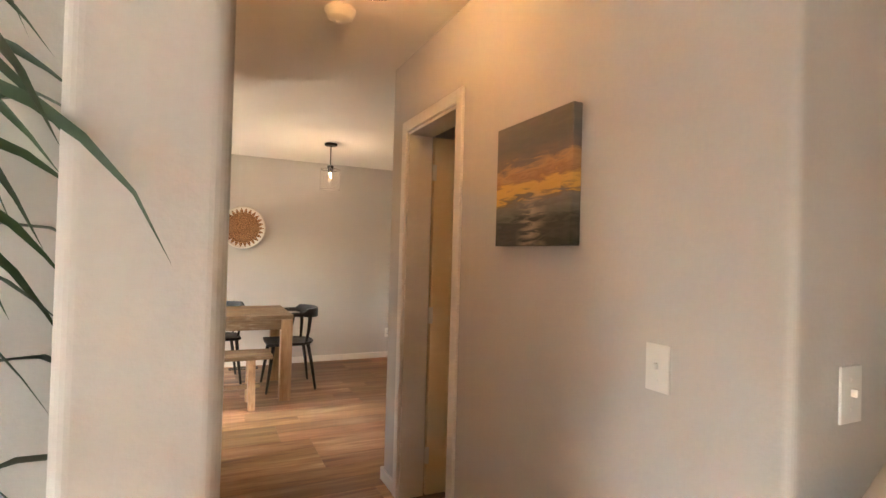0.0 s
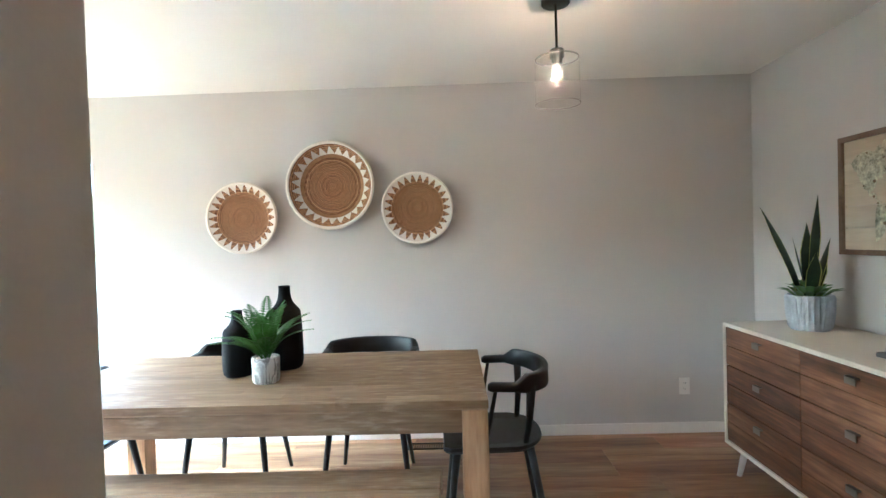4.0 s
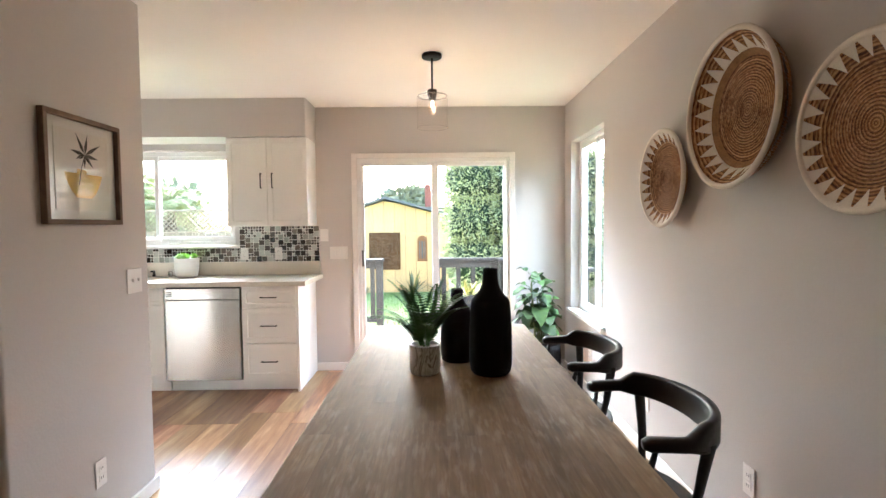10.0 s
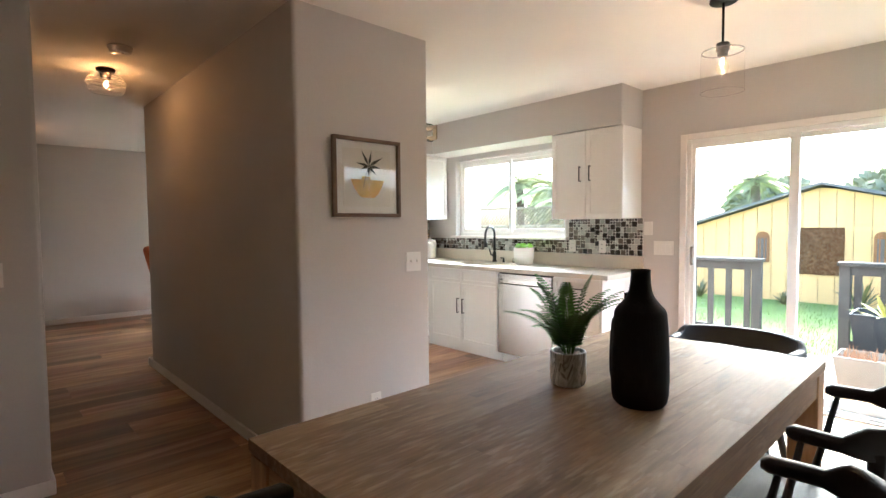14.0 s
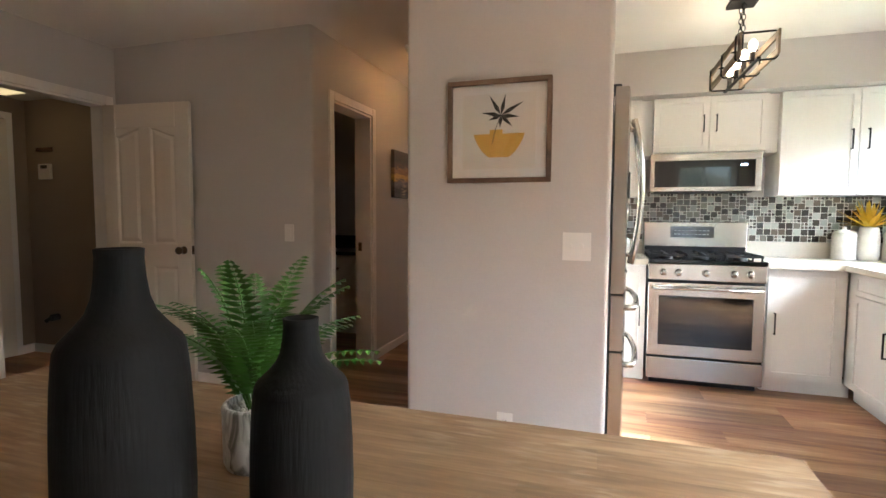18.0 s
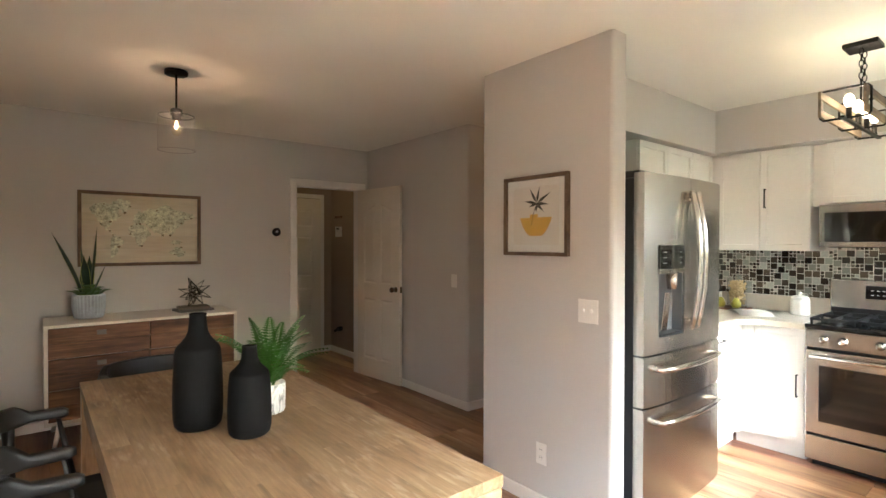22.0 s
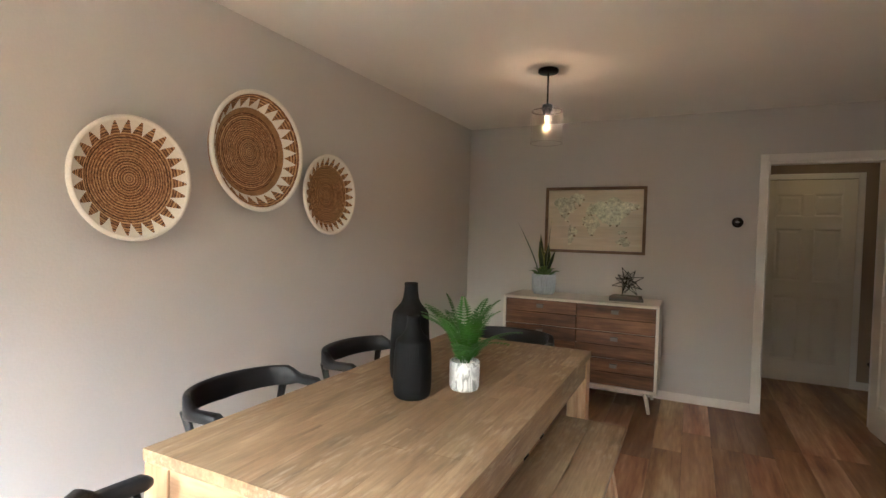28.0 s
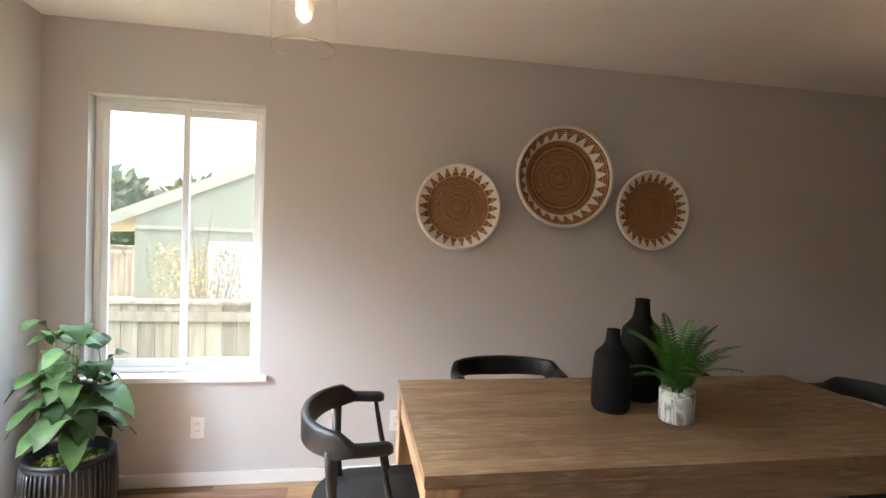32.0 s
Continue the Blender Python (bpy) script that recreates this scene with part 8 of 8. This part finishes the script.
V = Vector
hb = []
for ix in range(4):
    for iz in range(3):
        hb.append((V((-0.53 + ix * 0.62, 10.1, 0.75 + iz * 0.72)), V((0.52, 0.8, 0.52))))
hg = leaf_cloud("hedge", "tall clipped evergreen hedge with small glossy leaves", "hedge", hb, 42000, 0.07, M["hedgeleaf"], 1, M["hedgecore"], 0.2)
part("trunk", tube([(0.3, 10.1, GZ), (0.3, 10.1, 0.9)], [0.12, 0.1], 10), M["bark"], hg, "", True)
def conifer(x, y, h, reach, seed):
    """Cypress-like tree: tiers of drooping boughs, each a bare limb with thin sprays and gaps between."""
    t = empty("conifer_tree", "grey green conifer with layered boughs beyond the fence", "tree", "", pose(x, y, GZ))
    rr = random.Random(seed)
    part("trunk", tube([(0, 0, 0), (0.03, 0, h * 0.6), (0, 0, h)], [0.16, 0.11, 0.02], 10), M["bark"], t, "", True)
    limbs, sprays = bmesh.new(), bmesh.new()
    for i in range(95):
        z, a = h * (0.06 + 0.92 * i / 95), i * 2.4 + rr.uniform(-0.3, 0.3)
        ln = reach * (1.0 - 0.55 * i / 95) * rr.uniform(0.7, 1.1)
        d = Vector((math.cos(a), math.sin(a), rr.uniform(-0.05, 0.18)))
        pts = [Vector((0, 0, z)) + d * ln * k / 5 - Vector((0, 0, 0.12 * ln * (k / 5) ** 2)) for k in range(6)]
        tube(pts, [0.016 - 0.0025 * k for k in range(6)], 4, limbs)
        for _ in range(46):
            f = 5 * rr.uniform(0.2, 1.0) ** 0.7
            k = min(4, int(f))
            p = pts[k].lerp(pts[k + 1], f - k) + Vector((rr.uniform(-0.06, 0.06), rr.uniform(-0.06, 0.06), rr.uniform(-0.05, 0.05)))
            b = a + rr.uniform(-0.9, 0.9)
            q = p + Vector((math.cos(b), math.sin(b), rr.uniform(-0.35, 0.2))) * rr.uniform(0.12, 0.3)
            leaf_blade(sprays, p, q, rr.uniform(0.014, 0.026), Vector((rr.uniform(-0.4, 0.4), rr.uniform(-0.4, 0.4), 1)))
    tagged(part("limbs", limbs, M["bark"], t), kind="stuff")
    tagged(part("sprays", sprays, M["conifer"], t), kind="stuff")


conifer(3.3, 10.7, 4.3, 1.7, 3)
conifer(4.7, 13.4, 4.8, 1.9, 4)
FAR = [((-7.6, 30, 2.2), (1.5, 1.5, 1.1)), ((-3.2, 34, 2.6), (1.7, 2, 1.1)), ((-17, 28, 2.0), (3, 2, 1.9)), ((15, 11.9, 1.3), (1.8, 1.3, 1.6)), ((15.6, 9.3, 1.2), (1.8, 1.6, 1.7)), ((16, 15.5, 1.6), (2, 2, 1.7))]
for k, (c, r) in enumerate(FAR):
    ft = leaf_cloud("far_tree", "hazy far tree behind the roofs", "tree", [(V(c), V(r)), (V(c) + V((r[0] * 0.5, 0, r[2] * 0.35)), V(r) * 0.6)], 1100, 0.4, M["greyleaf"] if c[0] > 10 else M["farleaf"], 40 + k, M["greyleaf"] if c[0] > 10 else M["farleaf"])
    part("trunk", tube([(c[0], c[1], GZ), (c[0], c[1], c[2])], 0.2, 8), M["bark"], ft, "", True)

# the shed
sh = empty("garden_shed", "yellow board-sided garden shed with a low gable roof", "shed")
SXa, SXb, SYf, EZ, AZ, AX = -5.6, -0.9, 14.0, 1.35, 2.06, -2.5
nb = 17
for i in range(nb):
    x0, x1 = SXa + (SXb - SXa) * i / nb, SXa + (SXb - SXa) * (i + 1) / nb
    def top_at(x):
        return AZ - 0.32 * (abs(x - AX)) if x < AX else AZ - 0.27 * abs(x - AX)
    bm = bmesh.new()
    q = [(x0 + 0.005, GZ), (x1 - 0.005, GZ), (x1 - 0.005, top_at(x1) - 0.03), (x0 + 0.005, top_at(x0) - 0.03)]
    lo = [bm.verts.new((x, SYf, z)) for x, z in q]
    hi = [bm.verts.new((x, SYf + 0.03, z)) for x, z in q]
    bm.faces.new(lo)
    bm.faces.new(hi)
    for k in range(4):
        bm.faces.new((lo[k], lo[(k + 1) % 4], hi[(k + 1) % 4], hi[k]))
    part("wall_board", bm, M["shedyellow"], sh)
bm = bmesh.new()
q = [(SXa, GZ), (SXb, GZ), (SXb, top_at(SXb) - 0.06), (AX, AZ - 0.06), (SXa, top_at(SXa) - 0.06)]
lo = [bm.verts.new((x, SYf + 0.035, z)) for x, z in q]
hi = [bm.verts.new((x, SYf + 3, z)) for x, z in q]
bm.faces.new(lo)
bm.faces.new(hi)
for k in range(5):
    bm.faces.new((lo[k], lo[(k + 1) % 5], hi[(k + 1) % 5], hi[k]))
part("back_wall", bm, M["shedframe"], sh)
part("band", box(SXa, SXb, SYf - 0.02, SYf - 0.001, 1.14, 1.2), M["shedyellow"], sh)
for xa, za, xb, zb in ((SXa - 0.2, AZ - 0.32 * (AX - SXa + 0.2), AX, AZ), (AX, AZ, SXb + 0.2, AZ - 0.27 * (SXb + 0.2 - AX))):
    bm = bmesh.new()
    lo = [bm.verts.new(v) for v in ((xa, SYf - 0.25, za), (xb, SYf - 0.25, zb), (xb, SYf + 3.2, zb), (xa, SYf + 3.2, za))]
    hi = [bm.verts.new(v.co + V((0, 0, 0.06))) for v in lo]
    bm.faces.new(lo)
    bm.faces.new(hi)
    for k in range(4):
        bm.faces.new((lo[k], lo[(k + 1) % 4], hi[(k + 1) % 4], hi[k]))
    part("roof", bm, M["roofgrey"], sh)
for x in (-3.55, -1.57):
    q = [(x - 0.13, 0.45), (x + 0.13, 0.45), (x + 0.13, 0.98)] + [(x + 0.13 * math.cos(a * math.pi / 8), 0.98 + 0.14 * math.sin(a * math.pi / 8)) for a in range(1, 8)] + [(x - 0.13, 0.98)]
    bm = bmesh.new()
    lo = [bm.verts.new((a, SYf - 0.025, b)) for a, b in q]
    hi = [bm.verts.new((a, SYf - 0.001, b)) for a, b in q]
    bm.faces.new(lo)
    for k in range(len(q)):
        bm.faces.new((lo[k], lo[(k + 1) % len(q)], hi[(k + 1) % len(q)], hi[k]))
    am = empty("arched_mirror", "arched rustic wooden garden mirror on the shed", "mirror", "arched mirrors")
    part("board", bm, M["shedframe"], am)
    part("glass", box(x - 0.08, x + 0.08, SYf - 0.03, SYf - 0.026, 0.52, 0.98), M["bookgrey"], am)
    for dx in (-0.04, 0.04):
        part("bar", box(x + dx - 0.012, x + dx + 0.012, SYf - 0.04, SYf - 0.031, 0.5, 1.02), M["shedframe"], am)
ap = empty("wall_sculpture", "dark weathered carved leaf sculpture on the shed", "sculpture")
part("board", box(-2.94, -2.14, SYf - 0.03, SYf - 0.001, 0.24, 1.2), M["darkpanel"], ap)
bm = bmesh.new()
for i in range(170):
    x, z = rlb.uniform(-2.9, -2.18), rlb.uniform(0.28, 1.15)
    a = rlb.uniform(0, 6.28)
    leaf_blade(bm, (x, SYf - 0.035, z), (x + 0.09 * math.cos(a), SYf - 0.045, z + 0.09 * math.sin(a)), 0.018, V((0, -1, 0)), 0.006)
tagged(part("relief", bm, M["panelleaf"], ap, "carved leaves"), kind="stuff")
for k, (x, s) in enumerate(((-4.6, 0.5), (-1.8, 0.75), (-1.1, 0.7), (-3.0, 0.35), (-5.2, 0.5))):
    fx_ = empty("flax_plant", "spiky dark garden flax in front of the shed", "plant", "garden flax", pose(x, 13.4, GZ))
    for i in range(22):
        a, el, l = i * 2.4, rlb.uniform(0.5, 1.4), s * rlb.uniform(0.7, 1.2)
        d = Vector((math.cos(a) * math.cos(el), math.sin(a) * math.cos(el), math.sin(el)))
        part("blade", strap([d * l * t / 4 - Vector((0, 0, 0.2 * l * (t / 4) ** 2)) for t in range(5)], 0.025, a), M["flax"], fx_)


def board_fence(name, label, p0, p1, z1, material, lattice=False, gap=0.145):
    f = empty(name, label, "fence")
    p0, p1 = Vector((*p0, 0)), Vector((*p1, 0))
    d = p1 - p0
    L_ = d.length
    m = pose(p0.x, p0.y, 0, 0, 0, math.degrees(math.atan2(d.y, d.x)))
    n_ = int(L_ / gap)
    rf_ = random.Random(n_)
    for i in range(n_):
        part("board", cube(bmesh.new(), i * gap + 0.004, (i + 1) * gap - 0.004, -0.01, 0.01, GZ, z1 + rf_.uniform(-0.008, 0.008), 0, 1, m), material, f)
    part("cap", cube(bmesh.new(), 0, L_, -0.05, 0.05, z1, z1 + 0.035, 0, 1, m), material, f)
    part("rail", cube(bmesh.new(), 0, L_, -0.05, -0.011, z1 - 0.16, z1 - 0.07, 0, 1, m), material, f)
    if lattice:
        bm = bmesh.new()
        z0, h = z1 + 0.035, 0.44
        k = int(L_ / 0.11)
        for i in range(k):
            for s in (-1, 1):
                a, b = i * 0.11, i * 0.11 + s * h
                tube([m @ V((a, -0.01 * s, z0)), m @ V((b, -0.01 * s, z0 + h))], 0.014, 4, bm)
        tagged(part("lattice", bm, material, f), kind="stuff")
        part("cap", cube(bmesh.new(), 0, L_, -0.04, 0.04, z0 + h, z0 + h + 0.04, 0, 1, m), material, f)
    return f


board_fence("side_fence", "weathered wooden board fence outside the dining window", (2.1, 12.4), (2.1, 3.6), 0.69, M["fencewood"])
board_fence("back_fence", "pale wooden fence with a lattice top behind the yard", (-14, 12.2), (-5.7, 12.2), 1.26, M["fencewood"], True)
board_fence("back_fence", "weathered wooden fence behind the hedge", (-0.6, 12.6), (2.05, 12.6), 1.15, M["fencewood"])

board_fence("far_fence", "brown wooden fence beyond the neighbour yard", (10.5, 16), (10.5, 7.8), 0.85, M["fencewood"])
# brick chimney of a far house over the shed's roof
fh = empty("far_house", "far pale house with a brick chimney behind the shed", "house", "", pose(-0.6, 26, 0))
part("wall", box(-3, 3, 0, 5, GZ, 2.2), M["vinyl"], fh)
bm = plan([(-3.3, -0.4), (3.3, -0.4), (3.3, 5.4), (-3.3, 5.4)], 2.2, 2.3)
part("roof", bm, M["roofgrey"], fh)
part("chimney", box(-1.15, -0.85, 0.3, 0.6, 2.3, 3.45, 0.01, 1), M["brick"], fh, "red brick chimney")
# neighbour's house beyond the side fence
nh = empty("neighbour_house", "pale green neighbour house with a low gable roof", "house")
HX = 6.0
bm = bmesh.new()
q = [(1.2, GZ), (7.62, GZ), (7.62, 1.545), (4.4, 2.935), (1.2, 1.545)]
lo = [bm.verts.new((HX, y, z)) for y, z in q]
hi = [bm.verts.new((HX + 6, y, z)) for y, z in q]
bm.faces.new(lo)
bm.faces.new(hi)
for k in range(len(q)):
    bm.faces.new((lo[k], lo[(k + 1) % len(q)], hi[(k + 1) % len(q)], hi[k]))
part("wall", bm, M["nwall"], nh)
for ya, za, yb, zb in ((8.25, 1.27, 4.4, 2.93), (4.4, 2.93, 0.6, 1.27)):
    bm = bmesh.new()
    lo = [bm.verts.new(v) for v in ((HX - 0.035, ya, za), (HX - 0.035, yb, zb), (HX + 6.5, yb, zb), (HX + 6.5, ya, za))]
    hi = [bm.verts.new(v.co + V((0, 0, 0.2))) for v in lo]
    bm.faces.new(lo)
    bm.faces.new(hi)
    for k in range(4):
        bm.faces.new((lo[k], lo[(k + 1) % 4], hi[(k + 1) % 4], hi[k]))
    part("roof", bm, M["nroof"], nh)
part("belt_board", box(HX - 0.03, HX - 0.001, 1.2, 7.62, 1.34, 1.40), M["nroof"], nh)
wn_ = part("window", box(HX - 0.04, HX - 0.001, 4.7, 6.47, 0.1, 1.17), M["vinyl"], nh, "white framed window")
part("pane", box(HX - 0.045, HX - 0.041, 4.77, 5.55, 0.17, 1.1), M["nglass"], wn_)
part("pane", box(HX - 0.045, HX - 0.041, 5.95, 6.4, 0.17, 1.1), M["nglass"], wn_)
bs = empty("bare_shrub", "thin autumn shrub with bare twigs and ochre leaves", "shrub", "", pose(3.1, 5.75, GZ))
bm = bmesh.new()
for i in range(70):
    a, r = rlb.uniform(0, 6.28), rlb.uniform(0.05, 0.5)
    h = rlb.uniform(0.8, 1.65)
    tube([(0.05 * math.cos(a), 0.05 * math.sin(a), 0), (r * 0.5 * math.cos(a + 0.2), r * 0.5 * math.sin(a + 0.2), h * 0.5), (r * math.cos(a), r * math.sin(a), h)], [0.008, 0.005, 0.002], 4, bm)
tube([(0, 0, 0), (0.05, 0.1, 1.2), (0.0, 0.16, 2.1)], [0.015, 0.01, 0.004], 5, bm)
tube([(0.03, 0.06, 0.9), (-0.05, -0.05, 1.6), (-0.02, -0.1, 2.15)], [0.01, 0.007, 0.003], 5, bm)
tagged(part("twigs", bm, M["twig"], bs), kind="stuff")
bm = bmesh.new()
for i in range(1900):
    a, r, h = rlb.uniform(0, 6.28), 0.55 * math.sqrt(rlb.random()), rlb.uniform(0.5, 1.55)
    p = V((r * math.cos(a), r * math.sin(a), h))
    d = V((rlb.uniform(-1, 1), rlb.uniform(-1, 1), rlb.uniform(-1, 1))).normalized() * 0.035
    leaf_blade(bm, p, p + d, 0.011, V((rlb.uniform(-1, 1), rlb.uniform(-1, 1), 1)))
tagged(part("leaves", bm, M["ochreleaf"], bs), kind="stuff")
# palms behind the back fence
for x, y, h in ((-7.7, 13.3, 2.3), (-8.9, 13.9, 2.7), (-10.6, 14.5, 3.0), (-5.9, 22, 3.2)):
    pm = empty("palm_tree", "palm with drooping pale green fronds behind the fence", "tree", "palms", pose(x, y, GZ))
    part("trunk", tube([(0, 0, 0), (0.05, 0, h * 0.6), (0, 0, h)], [0.18, 0.15, 0.14], 10), M["bark"], pm, "", True)
    for i in range(30):
        a, el = i * 2.4, rlb.uniform(-0.3, 1.2)
        l = rlb.uniform(0.9, 1.4)
        d = Vector((math.cos(a) * math.cos(el), math.sin(a) * math.cos(el), math.sin(el)))
        pts = [V((0, 0, h)) + d * l * t / 6 - V((0, 0, 0.55 * (t / 6) ** 2)) for t in range(7)]
        bm = bmesh.new()
        tube(pts, 0.012, 4, bm)
        for t in range(1, 26):
            f = t / 26 * 6
            k = min(5, int(f))
            p = pts[k].lerp(pts[k + 1], f - k)
            tan = (pts[k + 1] - pts[k]).normalized()
            sd_ = tan.cross(V((0, 0, 1))).normalized()
            for s in (-1, 1):
                leaf_blade(bm, p, p + sd_ * s * 0.3 + tan * 0.15 - V((0, 0, 0.12)), 0.016, V((0, 0, 1)))
        part("frond", bm, M["palmfrond"], pm)

# ---------------------------------------------------------------- floor planks
PW, PL = 0.18, 1.22
plank_mesh = {}


def plank_data(w, l):
    key = (round(w, 3), round(l, 3))
    if key not in plank_mesh:
        me = bpy.data.meshes.new("plank")
        bm = box(0.0006, w - 0.0006, 0.0006, l - 0.0006, -0.004, 0.0, 0.0008, 1)
        bmesh.ops.recalc_face_normals(bm, faces=bm.faces)
        bm.to_mesh(me)
        bm.free()
        me.materials.append(M["floor"])
        plank_mesh[key] = me
    return plank_mesh[key]


rpk = random.Random(77)
rest = bmesh.new()
rest_rows = []
col = 0
x = -9.07
while x < 0.0:
    w = min(PW, 0.0 - x)
    y = -1.5 - rpk.choice((0.0, 0.2, 0.41, 0.61, 0.81, 1.02))
    while y < 6.5:
        a, b = max(y, -1.5), min(y + PL, 6.5)
        y += PL
        if b - a < 0.02:
            continue
        near = x > -5.9 and b > 0.0 and a < 5.72 and not (x < -3.55 and b < 1.6) and not (x < -5.2 and a > 2.8)
        if near:
            o = bpy.data.objects.new("plank", plank_data(w, b - a))
            scene.collection.objects.link(o)
            o.location = (x, a, 0)
            o.parent = floor_ob
        else:
            rest_rows.append((x + 0.0006, x + w - 0.0006, a + 0.0006, b - 0.0006, -0.004, 0.0))
    x += PW
tagged(link("plank_field", boxes(rest_rows), M["floorx"], floor_ob), kind="stuff")

# ---------------------------------------------------------------- mosaic backsplash
UNIT = 0.0252
rtl = random.Random(12)
tile_mesh = {}


def tile_rows(u0, u1, z0, z1):
    """Square tiles of one or two units filling a field."""
    nu, nz = int((u1 - u0) / UNIT + 0.5), int((z1 - z0) / UNIT + 0.5)
    du, dz = (u1 - u0) / nu, (z1 - z0) / nz
    taken = set()
    rows = []
    for k in range(nz):
        for i in range(nu):
            if (i, k) in taken:
                continue
            big = rtl.random() < 0.5 and i + 1 < nu and k + 1 < nz and not {(i + 1, k), (i, k + 1), (i + 1, k + 1)} & taken
            s = 2 if big else 1
            for a in range(s):
                for b in range(s):
                    taken.add((i + a, k + b))
            rows.append((u0 + i * du + 0.0021, u0 + (i + s) * du - 0.0021, z0 + k * dz + 0.0021, z0 + (k + s) * dz - 0.0021))
    return rows


def backsplash(label, axis, at, sign, fields, limit):
    g = tagged(new("backsplash"), label, "backsplash", "", "structure")
    joined = []
    rows = []
    for f in fields:
        part("grout_bed", place(axis, at, sign, f[0], f[1], 0.0005, 0.0062, f[2], f[3]), M["grout"], g)
        rows += tile_rows(*f)
    for n_, (a, b, c, d) in enumerate(rows):
        if n_ < limit:
            w, h = round(b - a, 4), round(d - c, 4)
            key = (axis, sign, w, h)
            if key not in tile_mesh:
                me = bpy.data.meshes.new("tile")
                bm = place(axis, 0, sign, -w / 2, w / 2, 0.003, 0.008, -h / 2, h / 2, 0.0012)
                bmesh.ops.recalc_face_normals(bm, faces=bm.faces)
                bm.to_mesh(me)
                bm.free()
                me.materials.append(M["tile"])
                tile_mesh[key] = me
            o = bpy.data.objects.new("tile", tile_mesh[key])
            scene.collection.objects.link(o)
            o.location = ((a + b) / 2, at, (c + d) / 2) if axis == "y" else (at, (a + b) / 2, (c + d) / 2)
            o.parent = g
        else:
            p, q = sorted((at + sign * 0.003, at + sign * 0.008))
            joined.append((a, b, p, q, c, d) if axis == "y" else (p, q, a, b, c, d))
    if joined:
        tagged(part("tiles", boxes(joined), M["tilex"], g), kind="stuff")


backsplash("glass mosaic backsplash in black, grey and white beside the sink", "y", 5.68, -1, [(-3.04, -2.30, 1.035, 1.365), (-5.07, -3.04, 1.035, 1.165)], 300)
backsplash("glass mosaic backsplash in black, grey and white behind the range", "x", -5.08, 1, [(4.592, 5.67, 1.035, 1.387), (3.828, 4.592, 1.0, 1.418), (2.82, 3.828, 1.035, 1.387)], 300)
